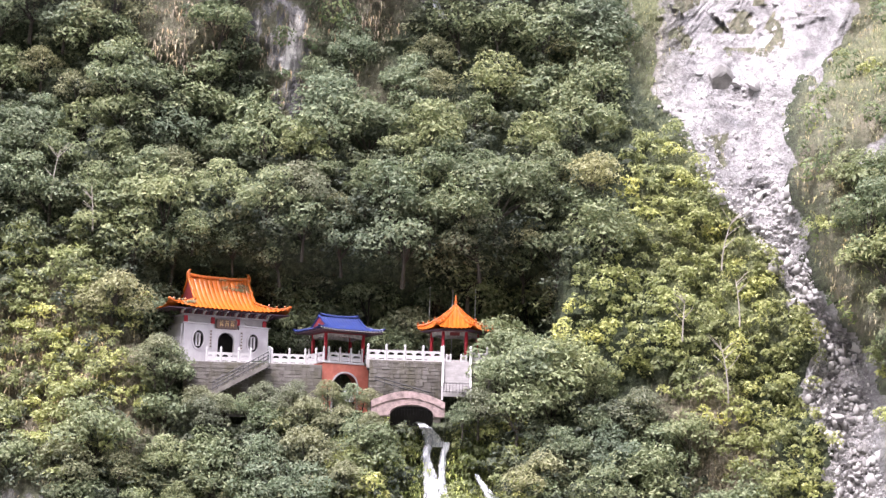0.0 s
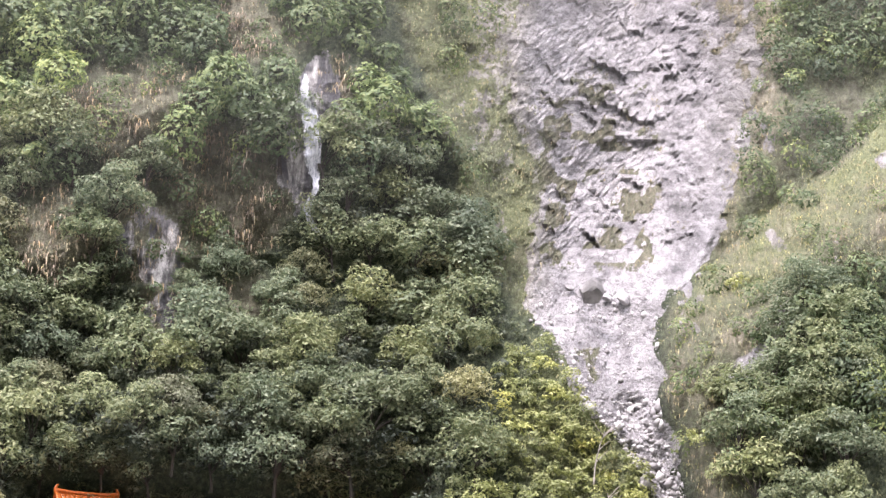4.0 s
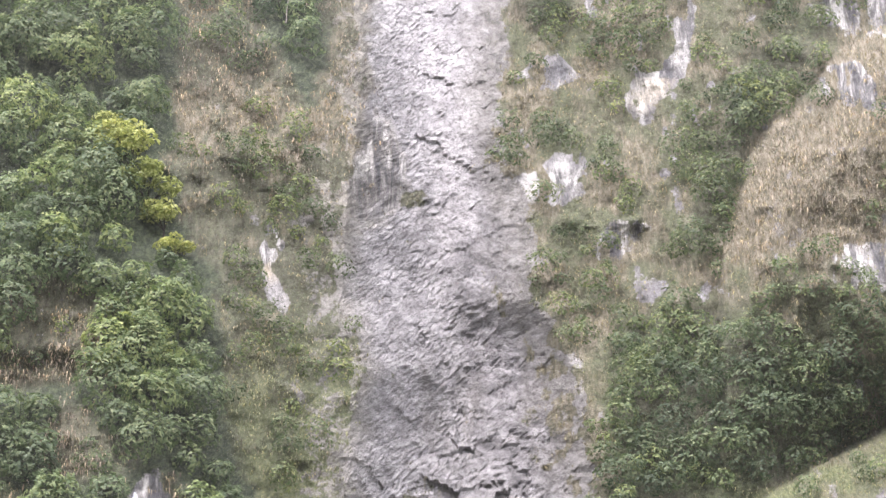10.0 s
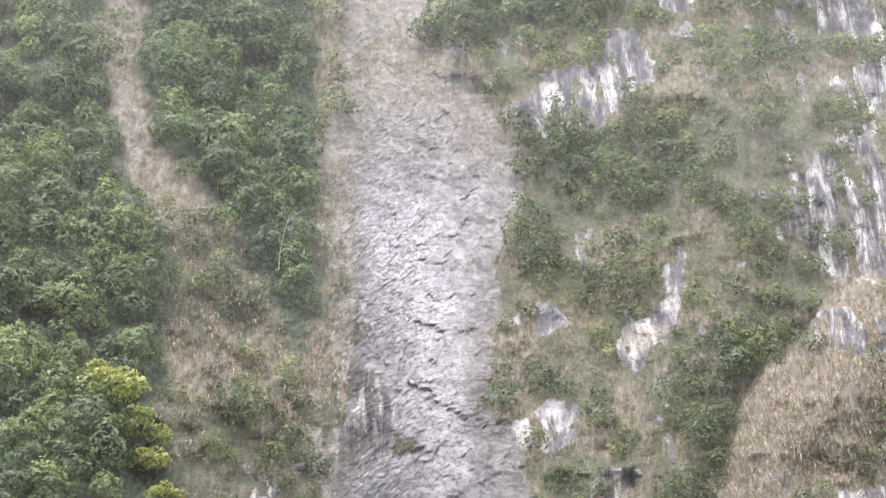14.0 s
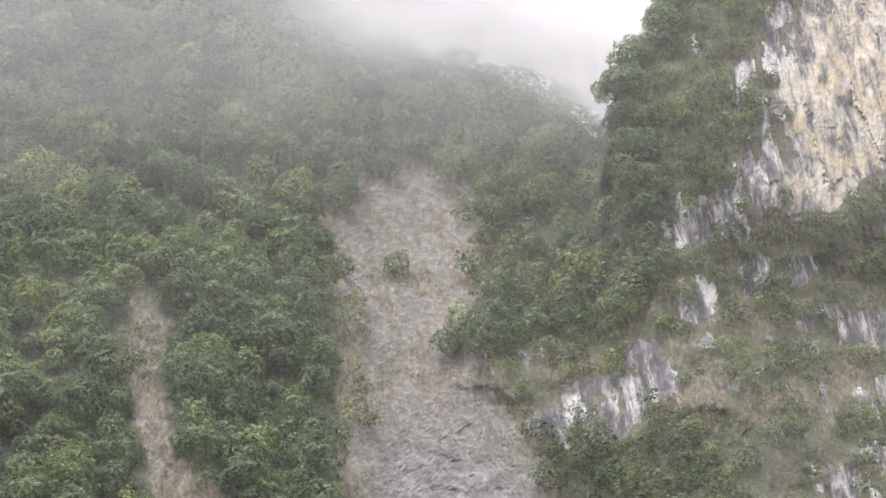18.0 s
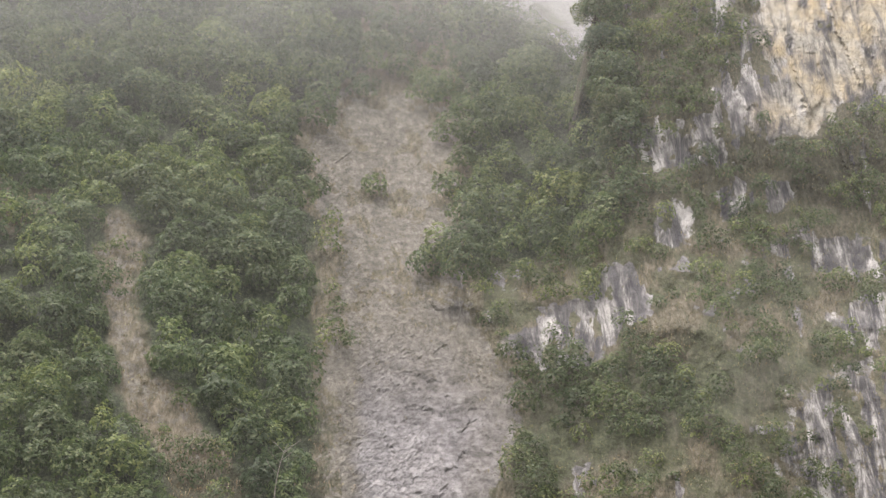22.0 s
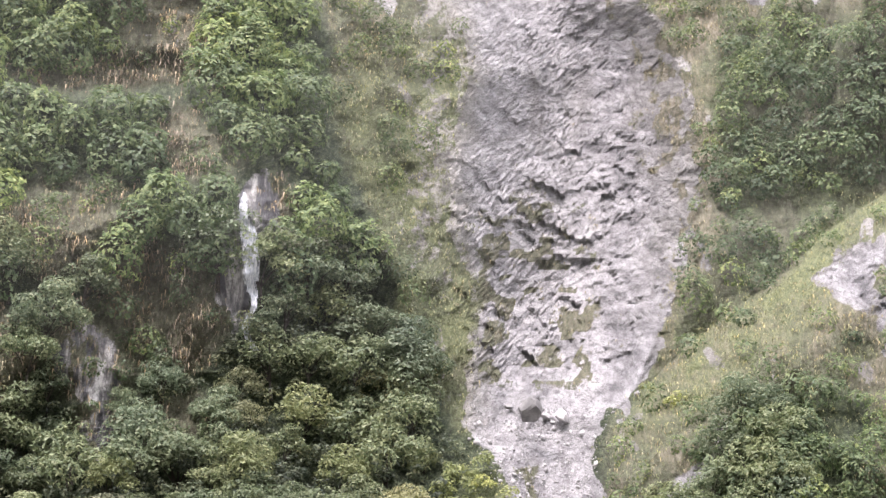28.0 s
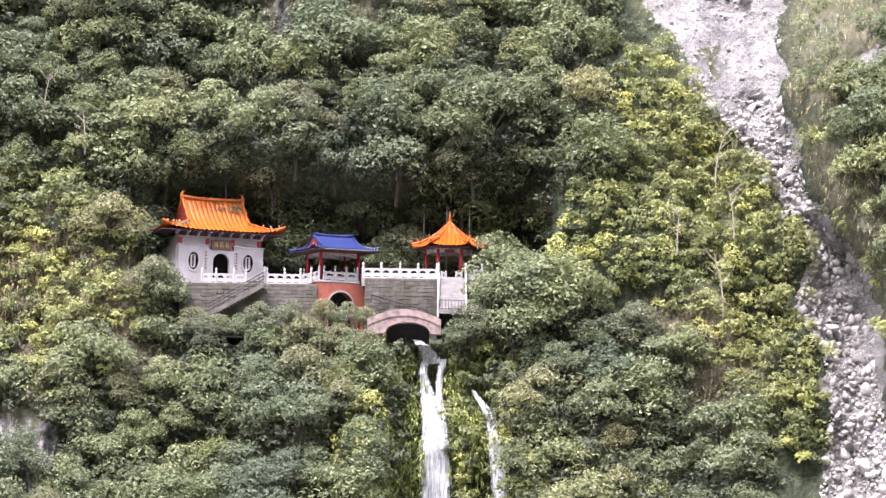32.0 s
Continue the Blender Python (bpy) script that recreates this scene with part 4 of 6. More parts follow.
    for x in (-0.5, 0.0, 0.5):
        for dx, dz, w, h in ((-0.12, 0.12, 0.04, 0.34), (0.1, 0.1, 0.04, 0.3), (0, 0.4, 0.3, 0.04), (0, 0.25, 0.24, 0.04), (0, 0.1, 0.3, 0.04)):
            part("character_bar", block(x + dx - w / 2, x + dx + w / 2, -0.292, -0.284, 3.14 + dz - h / 2 + 0.1, 3.14 + dz + h / 2 + 0.1, 0.001), GOLD, sign)
    # brackets under the eaves
    n = 26
    for i in range(n):
        x = -W - 0.2 + (2 * W + 0.4) * i / (n - 1)
        bm = bmesh.new()
        box(bm, x - 0.05, x + 0.05, -0.85, 0.1, 4.34, 4.46)
        box(bm, x - 0.06, x + 0.06, -0.45, 0.1, 4.22, 4.34)
        box(bm, x - 0.09, x + 0.09, -0.2, 0.1, 4.12, 4.22)
        part("bracket", bm, BRACKET if i % 3 else BEAM, g)
    part("beam", block(-W - 0.3, W + 0.3, -0.02, 0.1, 4.12, 4.5, 0.01), DARK_RED, g)
    roof = hip_gable_roof(g, 5.6, 3.4, 2.75, 0.42, 4.55, 2.95, 0.6, 0.40, ORANGE, 0.18)
    roof.location = (0.0, D / 2, 0)
    # plinth
    part("plinth", block(-W - 0.1, W + 0.1, -0.3, D + 0.3, -0.9, 0.0, 0.03), CONCRETE, g)
    return g


def build_blue_pavilion():
    b = tagged(new("blue_pavilion"), "open pavilion with blue roof, red columns and red arched base", "pavilion")
    b.matrix_basis = pose(-9.63, 183.0, 15.4, 0, 0, 26)
    X, Y = 1.75, 1.4
    for sx in (-1, 1):
        for sy in (-1, 1):
            c = new("column")
            c.parent = b
            c.location = (sx * X, sy * Y, 0)
            part("shaft", lathe([(0.15, 0.1), (0.15, 2.45)], 14), RED, c, "", True)
            part("foot", lathe([(0.22, 0), (0.24, 0.06), (0.17, 0.14)], 14), RAIL, c, "white stone foot")
    for sy in (-1, 1):
        part("beam", outline([(-X, 2.45), (-X, 2.05), (-X + 0.4, 2.12), (-0.5, 2.2), (0.5, 2.2), (X - 0.4, 2.12), (X, 2.05), (X, 2.45)], sy * Y - 0.06, sy * Y + 0.06), BEAM, b, "painted grey beam with carved edge")
        part("lintel", block(-X - 0.25, X + 0.25, sy * Y - 0.09, sy * Y + 0.09, 2.45, 2.6), DARK_RED, b)
        part("lintel", block(sy * X - 0.09, sy * X + 0.09, -Y - 0.25, Y + 0.25, 2.46, 2.61), DARK_RED, b)
        bm = outline([(-Y, 2.45), (-Y, 2.08), (0, 2.2), (Y, 2.08), (Y, 2.45)], -0.06, 0.06)
        ob = part("beam", bm, BEAM, b)
        ob.matrix_basis = pose(sy * X, 0, 0, 0, 0, 90)
    roof = hip_gable_roof(b, 3.1, 2.95, 1.85, 0.42, 2.66, 1.3, 0.22, 0.26, BLUE, 0.12, False)
    # white tile ends along the eaves
    for sy in (-1, 1):
        n = 24
        for i in range(n):
            x = -2.95 + 5.9 * (i + 0.5) / n
            ob = part("tile_end", lathe([(0.055, 0), (0.055, 0.04)], 8), RAIL, roof)
            ob.matrix_basis = pose(x, sy * 2.96, 2.64 + 0.22 * abs(x / 3.1) ** 5, 90, 0, 0)
    # low rail between the columns
    for sy in (-1, 1):
        pts = [(-X + 0.2 + (2 * X - 0.4) * i / 3, sy * (Y + 0.3), 0) for i in range(4)]
        for p in pts:
            rail_post(*p, 1.3, b)
        for p, q in zip(pts, pts[1:]):
            rail_panel(p, q, b, 0.8)
    for sx in (-1, 1):
        pts = [(sx * (X + 0.25), -Y - 0.3, 0), (sx * (X + 0.25), 0, 0), (sx * (X + 0.25), Y + 0.3, 0)]
        for p in pts:
            rail_post(*p, 1.3, b)
        for p, q in zip(pts, pts[1:]):
            rail_panel(p, q, b, 0.8)
    part("floor_slab", block(-X - 0.5, X + 0.5, -Y - 0.5, Y + 0.6, -0.14, 0.0), RAIL, b, "white stone slab")
    # arch base
    hole = arch(0, -4.2, 1.12, -2.05, 16)
    front = [(-X - 0.42, -4.2), (-1.12, -4.2)] + hole[1:-1] + [(1.12, -4.2), (X + 0.42, -4.2), (X + 0.42, -0.15), (-X - 0.42, -0.15)]
    part("arch_base", outline(front, -Y - 0.42, Y + 0.6), REDTILE, b, "red tiled base with a round arch")
    part("arch_rim", outline([(-1.26, -4.2), (-1.12, -4.2)] + hole[1:-1] + [(1.12, -4.2), (1.26, -4.2)] + [(x * 1.125, -2.05 + (z + 2.05) * 1.125) for x, z in hole[1:-1]][::-1], -Y - 0.48, -Y - 0.42), RAIL, b, "white arch rim")
    # added panel before the terrain; its black paints the arch's inner shade
    part("arch_back", block(-1.1, 1.1, -Y + 0.5, -Y + 0.6, -4.2, -0.96, 0), SHADE_BLACK, b, "near-black panel painting the shade inside the arch")
    return b


def build_orange_pavilion():
    """Six columns, a pointed orange roof."""
    o = tagged(new("orange_pavilion"), "six-sided open pavilion with pointed orange roof and red columns", "pavilion")
    o.matrix_basis = pose(0.45, 183.4, 15.9, 0, 0, 0)
    R = 1.98
    for k in range(6):
        t = radians(60 * k)
        x, y = R * math.cos(t), R * math.sin(t)
        c = new("column")
        c.parent = o
        c.location = (x, y, 0)
        part("shaft", lathe([(0.15, 0.1), (0.145, 2.45)], 14), RED, c, "", True)
        part("foot", lathe([(0.22, -0.3), (0.24, 0.06), (0.17, 0.14)], 14), RAIL, c, "white stone foot")
        t2 = radians(60 * k + 30)
        bm = outline([(-R / 2, 2.5), (-R / 2, 2.0), (-R / 2 + 0.3, 2.14), (0, 2.2), (R / 2 - 0.3, 2.14), (R / 2, 2.0), (R / 2, 2.5)], -0.06, 0.06)
        ob = part("beam", bm, BEAM, o, "painted beam with carved edge")
        ap = R * math.cos(radians(30))
        ob.matrix_basis = pose(ap * math.cos(t2), ap * math.sin(t2), 0, 0, 0, math.degrees(t2) + 90)
        bm = block(-R / 2 - 0.1, R / 2 + 0.1, -0.09, 0.09, 2.5, 2.66)
        ob = part("lintel", bm, DARK_RED, o)
        ob.matrix_basis = pose(ap * math.cos(t2), ap * math.sin(t2), 0, 0, 0, math.degrees(t2) + 90)
    roof = new("roof")
    roof.parent = o
    E, H, z0 = 3.3, 2.3, 2.62

    def height(v, s, turn=0.3):
        return z0 + H * (0.5 * v + 0.5 * v * v) + turn * abs(s) ** 4 * (1 - v) ** 2
    for k in range(6):
        bm = bmesh.new()
        per, ribs, rows = 6, 9, 9
        n = per * ribs
        half = E / 2
        grid = []
        for i in range(n + 1):
            s = -half + 2 * half * i / n
            top = 1 - abs(s) / half
            col = []
            for j in range(rows + 1):
                v = top * j / rows
                out = E * math.cos(radians(30)) * (1 - v) + 0.05
                col.append(bm.verts.new((s, -out, height(v, s / half) + 0.09 * abs(math.sin(math.pi * i / per)) ** 0.8)))
            grid.append(col)
        for i in range(n):
            for j in range(rows):
                bm.faces.new((grid[i][j], grid[i + 1][j], grid[i + 1][j + 1], grid[i][j + 1]))
        bmesh.ops.remove_doubles(bm, verts=bm.verts[:], dist=0.001)
        ob = part("tile_slope", bm, ORANGE, roof)
        ob.matrix_basis = pose(0, 0, 0, 0, 0, 60 * k)
        t = radians(60 * k)
        hip = [(E * (1 - s) * math.cos(t), E * (1 - s) * math.sin(t), height(s, 1 - s * 0.2) + 0.08) for s in [q / 6 for q in range(7)]]
        ridge_roll(hip, 0.11, ORANGE, roof, "hip_ridge")
        for s in (0.02, 0.16, 0.3, 0.46):
            i = s * 6
            p = Vector(hip[int(i)]).lerp(Vector(hip[int(i) + 1]), i - int(i))
            part("ridge_beast", lathe([(0.09, 0), (0.07, 0.12), (0.11, 0.2), (0.03, 0.34)], 7, p), ORANGE, roof)
    part("finial", lathe([(0.25, 0), (0.2, 0.15), (0.1, 0.25), (0.16, 0.42), (0.08, 0.6), (0.06, 0.95), (0.02, 1.05)], 12, (0, 0, z0 + H - 0.1)), ORANGE, roof, "pointed orange finial", True)
    part("soffit", lathe([(E - 0.25, z0 - 0.08), (E - 0.25, z0 - 0.02)], 6), BRACKET, roof, "dark painted underside")
    part("floor_slab", lathe([(2.6, -0.4), (2.6, -0.02)], 6), CONCRETE, o)
    part("hanging_board", block(-0.42, 0.42, -R * 0.87 - 0.14, -R * 0.87 - 0.08, 2.12, 2.42, 0.01), DARK_RED, o)
    return o


build_gate()
build_blue_pavilion()
build_orange_pavilion()

balustrade([(-15.1, 180.2, 15.05), (-13.6, 180.3, 15.05), (-12.25, 180.4, 15.05), (-11.35, 180.6, 15.15)], "white marble balustrade from the gate to the blue pavilion")
balustrade([(-20.6, 179.9, 15.0), (-19.4, 179.95, 15.0), (-17.9, 180.2, 15.0), (-16.9, 180.5, 15.0)], "low white balustrade before the gate hall", 1.3)
balustrade([(-6.9, 180.3, 15.66), (-5.35, 180.3, 15.66), (-3.75, 180.3, 15.66), (-2.2, 180.3, 15.66), (-0.62, 180.3, 15.66)], "white marble balustrade along the terrace")
balustrade([(1.85, 180.3, 15.66), (3.25, 180.3, 15.66), (4.15, 181.2, 15.66), (5.3, 182.0, 15.66), (6.6, 182.8, 15.66)], "white marble balustrade half hidden by trees")
balustrade([(-0.2, 181.2, 15.5), (0.15, 181.2, 15.5)], "short white rail at the stair head", 0.9)
balustrade([(1.05, 181.2, 15.5), (1.5, 181.2, 15.5)], "short white rail at the stair head", 0.9)


def build_stairs():
    """The stairs to the pointed pavilion, between white cheeks."""
    s = tagged(new("stairs"), "grey stone stairs between white parapets up to the terrace", "stairs", kind="structure")
    n = 17
    for i in range(n):
        z = 15.64 - i * 0.175
        part("step", block(-0.42, 1.78, 180.3 - (i + 1) * 0.29, 180.3 - i * 0.29 + 0.05, z - 0.5, z, 0.012), STEP, s)
    for x in (-0.55, 1.78):
        bm = outline([(0, 15.64 + 0.55), (0, 15.0), (n * 0.29, 15.0 - n * 0.175), (n * 0.29, 15.64 - n * 0.175 + 0.55)], 0, 0.16)
        ob = part("parapet", bm, RAIL, s, "white sloping parapet")
        ob.matrix_basis = Matrix.Translation((x, 180.3, 0)) @ Matrix.Rotation(radians(-90), 4, "Z")
    for x in (-0.47, 1.86):
        rail_post(x, 180.25, 15.64, 1.4, s)
    gate = tagged(new("stair_gate"), "low dark iron gate at the stair foot", "gate")
    for i in range(9):
        x = -0.4 + i * 0.27
        part("bar", lathe([(0.018, 0), (0.018, 0.85)], 6, (x, 175.25, 12.6)), METAL, gate)
    for z in (12.7, 13.42):
        part("cross_bar", block(-0.42, 1.8, 175.23, 175.27, z, z + 0.04, 0.004), METAL, gate)


def build_bridge():
    """The pink stone footbridge over the stream."""
    b = tagged(new("footbridge"), "arched pink stone footbridge over the stream", "bridge")
    n = 14
    x0, x1 = -6.3, -0.2

    def crown(x):
        u = (x - (x0 + x1) / 2) / ((x1 - x0) / 2)
        return 12.6 - 0.85 * abs(u) ** 1.8
    top = [(x0 + (x1 - x0) * i / n, crown(x0 + (x1 - x0) * i / n)) for i in range(n + 1)]
    cx, half = -2.95, 1.8
    under = [(cx - half * math.cos(math.pi * k / 12), 10.75 + 0.8 * math.sin(math.pi * k / 12)) for k in range(13)]
    part("arch_body", outline([(x0, 10.6)] + top + [(x1, 10.6), (cx + half, 10.6)] + under[::-1] + [(cx - half, 10.6)], 175.2, 176.9), PINK, b)
    for y in (175.12, 176.9):
        for i in range(n):
            (xa, za), (xb, zb) = top[i], top[i + 1]
            bm = bmesh.new()
            vs = [bm.verts.new((x, y + dy, z)) for dy in (0, 0.14) for x, z in ((xa + 0.01, za - 0.5), (xb - 0.01, zb - 0.5), (xb - 0.01, zb + 0.06), (xa + 0.01, za + 0.06))]
            for f in ((0, 1, 2, 3), (7, 6, 5, 4), (0, 4, 5, 1), (1, 5, 6, 2), (2, 6, 7, 3), (3, 7, 4, 0)):
                bm.faces.new([vs[q] for q in f])
            part("parapet_stone", bm, PINK, b)
    rim = [(cx - (half + 0.14) * math.cos(math.pi * k / 12), 10.75 + 0.95 * math.sin(math.pi * k / 12)) for k in range(13)]
    part("arch_ring", outline(under + rim[::-1], 175.1, 175.2), PINK, b, "raised stone arch ring")
    # added dark panel, painted shade under the bridge
    part("culvert_back", block(cx - half + 0.02, cx + half - 0.02, 176.75, 176.88, 9.9, 11.5, 0.01), SHADE_BLACK, b, "near-black panel painting the shade under the bridge arch")
    # iron bars below the arch
    g = tagged(new("iron_grille"), "dark iron bars under the bridge arch", "grille")
    for i in range(14):
        part("bar", lathe([(0.02, 0), (0.02, 0.9)], 5, (-4.5 + i * 0.24, 176.3, 10.7)), METAL, g)
    part("cross_bar", block(-4.6, -1.3, 176.28, 176.32, 11.2, 11.25, 0.004), METAL, g)


def terrace():
    """The terrace's fill and floor behind its walls."""
    t = tagged(new("terrace"), "paved terrace of the shrine on the slope", "terrace", kind="structure")
    part("slab", block(-7.0, 8.0, 180.15, 192, 14.9, 15.65, 0.02), CONCRETE, t)
    part("slab", block(-24.0, -11.4, 180.0, 192, 14.3, 15.04, 0.02), CONCRETE, t)
    part("slab", block(-11.4, -7.0, 183.2, 192, 14.3, 15.04, 0.02), CONCRETE, t)


build_stairs()
build_bridge()
terrace()


def stone_wall(name, label, x0, x1, y, z_low, z_top, seed, thick=0.6):
    """A retaining wall of squared rubble: backing and stones laid in courses."""
    rng = random.Random(seed)
    w = tagged(new(name), label, "wall", kind="structure")
    part("backing", block(x0, x1, y + 0.08, y + thick, min(z_low(x0), z_low(x1)) - 0.3, z_top - 0.02, 0), MORTAR, w)
    shapes = []
    for i in range(6):
        bm = block(-0.5, 0.5, -0.5, 0.5, -0.5, 0.5, 0.06)
        for v in bm.verts:
            v.co += Vector((rng.uniform(-0.04, 0.04), rng.uniform(-0.05, 0.05), rng.uniform(-0.06, 0.06)))
        me = bpy.data.meshes.new("stone")
        bmesh.ops.recalc_face_normals(bm, faces=bm.faces[:])
        bm.to_mesh(me)
        bm.free()
        me.materials.append(STONE)
        shapes.append(me)
    z = z_top
    while z > min(z_low(x0), z_low(x1)):
        h = rng.uniform(0.22, 0.36)
        x = x0
        while x < x1 - 0.1:
            l = min(rng.uniform(0.32, 0.8), x1 - x)
            if z > z_low(x):
                s = new("stone", rng.choice(shapes))
                s.parent = w
                s.matrix_basis = Matrix.Translation((x + l / 2, y + 0.05 + rng.uniform(-0.03, 0.03), z - h / 2)) @ Matrix.Diagonal((l - 0.015, 0.22, h - 0.015, 1))
            x += l
        z -= h
    return w


stone_wall("wall_terrace", "stained grey stone retaining wall under the terrace", -6.75, -0.55, 180.15, lambda x: 10.7, 15.6, 1)
stone_wall("wall_stair_side", "stained grey stone retaining wall beside the stairs", 1.95, 6.0, 180.2, lambda x: 11.0, 15.6, 2)
stone_wall("wall_gate", "weathered grey retaining wall below the gate hall", -22.5, -10.75, 179.7, lambda x: 10.7, 14.98, 3)


def sloping_rail(name, label, a, b, n, mat, high=0.9, bars=(0.45, 0.9)):
    root = tagged(new(name), label, "railing")
    a, b = Vector(a), Vector(b)
    for i in range(n):
        p = a.lerp(b, i / (n - 1))
        part("post", lathe([(0.028, 0), (0.028, high)], 6, p), mat, root)
    for h in bars:
        bm = bmesh.new()
        limb(bm, [a + Vector((0, 0, h)), a.lerp(b, 0.5) + Vector((0, 0, h)), b + Vector((0, 0, h))], 0.045, 0.045, 6)
        part("rail", bm, mat, root)
    return root


# the stairs that run down from the gate, with an iron rail
flight = tagged(new("gate_stairs"), "narrow concrete stairs with iron rail below the gate", "stairs", kind="structure")
for i in range(16):
    x = -15.2 - i * 0.29
    z = 14.9 - i * 0.17
    part("step", block(x - 0.3, x, 178.5, 179.6, z - 0.35, z, 0.01), STEP, flight)
part("cheek", outline([(-15.2, 14.95), (-15.2, 14.55), (-19.9, 11.9), (-19.9, 12.3)], 178.35, 178.5), MORTAR, flight)
sloping_rail("iron_railing", "thin dark iron railing along the gate stairs", (-15.2, 178.42, 14.9), (-19.8, 178.42, 12.25), 12, METAL, 0.95, (0.35, 0.65, 0.95))
sloping_rail("stair_railing", "dark iron railing sloping down the retaining wall", (-6.2, 179.7, 13.62), (-1.3, 179.7, 12.3), 7, METAL, 0.55, (0.24, 0.55))
post = tagged(new("gate_post"), "grey steel gate post beside the hall", "post")
part("post_shaft", block(-15.42, -15.2, 180.0, 180.2, 14.6, 16.45, 0.03), STEEL, post)
for x in (-1.85, 0.18, 2.2):
    p = tagged(new("steel_pole"), "tall thin grey steel pole behind the pavilion", "pole", "poles behind the pavilion")
    p.location = (x, 187.5, 15.5)
    part("shaft", lathe([(0.06, 0), (0.05, 7.3)], 8), STEEL, p)
    part("cap", lathe([(0.08, 7.3), (0.08, 7.36), (0.02, 7.4)], 8), STEEL, p)
sign = tagged(new("notice_board"), "small white frame notice on the slope", "sign")
part("frame", outline([(-0.5, 0), (0.5, 0), (0.5, 0.6), (-0.5, 0.6)], 0, 0.06, [[(-0.42, 0.08), (0.42, 0.08), (0.42, 0.52), (-0.42, 0.52)]]), RAIL, sign)
part("leg", block(-0.45, -0.39, 0.0, 0.06, -1.0, 0.0, 0.005), RAIL, sign)
part("leg", block(0.39, 0.45, 0.0, 0.06, -1.0, 0.0, 0.005), RAIL, sign)
sign.location = (-12.9, 178.9, 12.6)


# ---- stream, falls and stones ----
def direction(x, y, z):
    """The leaning direction of a point of the plumb world."""
    return (x * math.cos(LEAN) + z * math.sin(LEAN)) / y, (-x * math.sin(LEAN) + z * math.cos(LEAN)) / y


def water_material():
    """Broken white water: streaks along the fall, thin at the edges."""
    k = Mat("white_water", 0.35)
    edge = k.attr("edge")
    streak = k.noise(k.where((6, 6, 0.5)), 1.0, 7, 0.68, 0.5)
    k.color(k.ramp(streak, (0.35, (0.16, 0.18, 0.20)), (0.5, (0.36, 0.38, 0.41)), (0.65, (0.55, 0.56, 0.58))))
    cover = k.ramp(k.math("ADD", k.math("MULTIPLY", edge, 0.55), k.math("MULTIPLY", streak, 0.9)), (0.58, 0.0), (0.86, 1.0))
    k.put(cover, k.b.inputs["Alpha"])
    k.bump(streak, 0.7, 0.12)
    return k.m


WATER = water_material()


def fall(name, label, points, widths, seed, lift=0.5):
    """Falling water along points of x and z, lying a little before the rock."""
    rows, cols = 90, 22
    s = np.linspace(0, 1, rows)
    t = np.linspace(0, 1, len(points))
    cx, cz, w = np.interp(s, t, [p[0] for p in points]), np.interp(s, t, [p[1] for p in points]), np.interp(s, t, widths)
    u = np.linspace(-1, 1, cols)
    x = cx[:, None] + u[None, :] * w[:, None] / 2
    z = np.repeat(cz[:, None], cols, 1)
    x = x + 0.10 * fbm(x * 0.4, z * 0.5, x * 0, 3, seed)
    y = np.full_like(x, 177.0)
    for _ in range(3):
        a, e = direction(x, y, z)
        y = depth(a, e, False)
    y = y - np.interp(s, t, np.broadcast_to(lift, len(points)))[:, None] - 0.25 * (1 - u[None, :] ** 2) - 0.3 * fbm(x * 2.2, z * 0.35, x * 0, 3, seed + 5, True)
    edge = np.repeat((1 - np.abs(u) ** 2.2)[None, :], rows, 0)
    ob = sheet(name, x, y, z, WATER, dict(edge=edge))
    return tagged(ob, label, "water", kind="structure")


fall("water_stream", "white stream rushing out under the footbridge", [(-4.3, 10.9), (-3.2, 10.5), (-2.1, 10.05), (-1.3, 9.2), (-0.75, 8.2)], [0.4, 0.6, 0.9, 1.7, 2.3], 3, [2.7, 2.7, 2.5, 1.2, 0.8])
fall("water_fall_main", "white waterfall down the mossy rock", [(-1.35, 8.7), (-1.65, 7.3), (-1.25, 5.6), (-0.95, 4.0), (-0.6, -4.5)], [0.9, 0.95, 1.4, 1.8, 2.6], 8, 0.7)
fall("water_fall_strand", "thinner strand of the waterfall", [(0.0, 8.6), (-0.25, 7.4), (-0.3, 6.0), (-0.05, 4.0), (0.5, -4.5)], [0.9, 0.65, 0.8, 1.0, 1.5], 12, 0.8)
fall("water_fall_side", "narrow white side fall beside the main waterfall", [(2.55, 6.0), (2.95, 5.3), (3.5, 4.5), (4.0, 3.5), (5.0, -4.5)], [0.4, 0.7, 0.95, 1.1, 1.6], 17, 1.9)


def spout():
    """Water that comes out under the red arch."""
    v, u = np.meshgrid(np.linspace(0, 1, 30), np.linspace(-1, 1, 9), indexing="ij")
    x = -8.7 + 0.35 * v + u * (0.32 + 0.25 * v)
    ob = sheet("water_spout", x, 181.0 - 1.5 * v + 0.1 * u * u, 12.95 - 1.0 * v ** 1.6, WATER, dict(edge=1 - np.abs(u) ** 2.2))
    tagged(ob, "small white rush of water out of the red arch", "water", kind="structure")


spout()


def stone_material():
    k = Mat("marble_stone", 0.85)
    w = k.where()
    tone = k.ramp(k.object_random(), (0.0, (0.27, 0.265, 0.265)), (0.5, (0.38, 0.372, 0.37)), (1.0, (0.50, 0.49, 0.485)))
    c = k.mix(k.ramp(k.noise(w, 2.2, 6, 0.65), (0.4, 0.0), (0.7, 0.7)), tone, (0.17, 0.16, 0.16))
    k.color(c)
    k.bump(k.noise(w, 5, 6, 0.65), 0.6, 0.1)
    return k.m


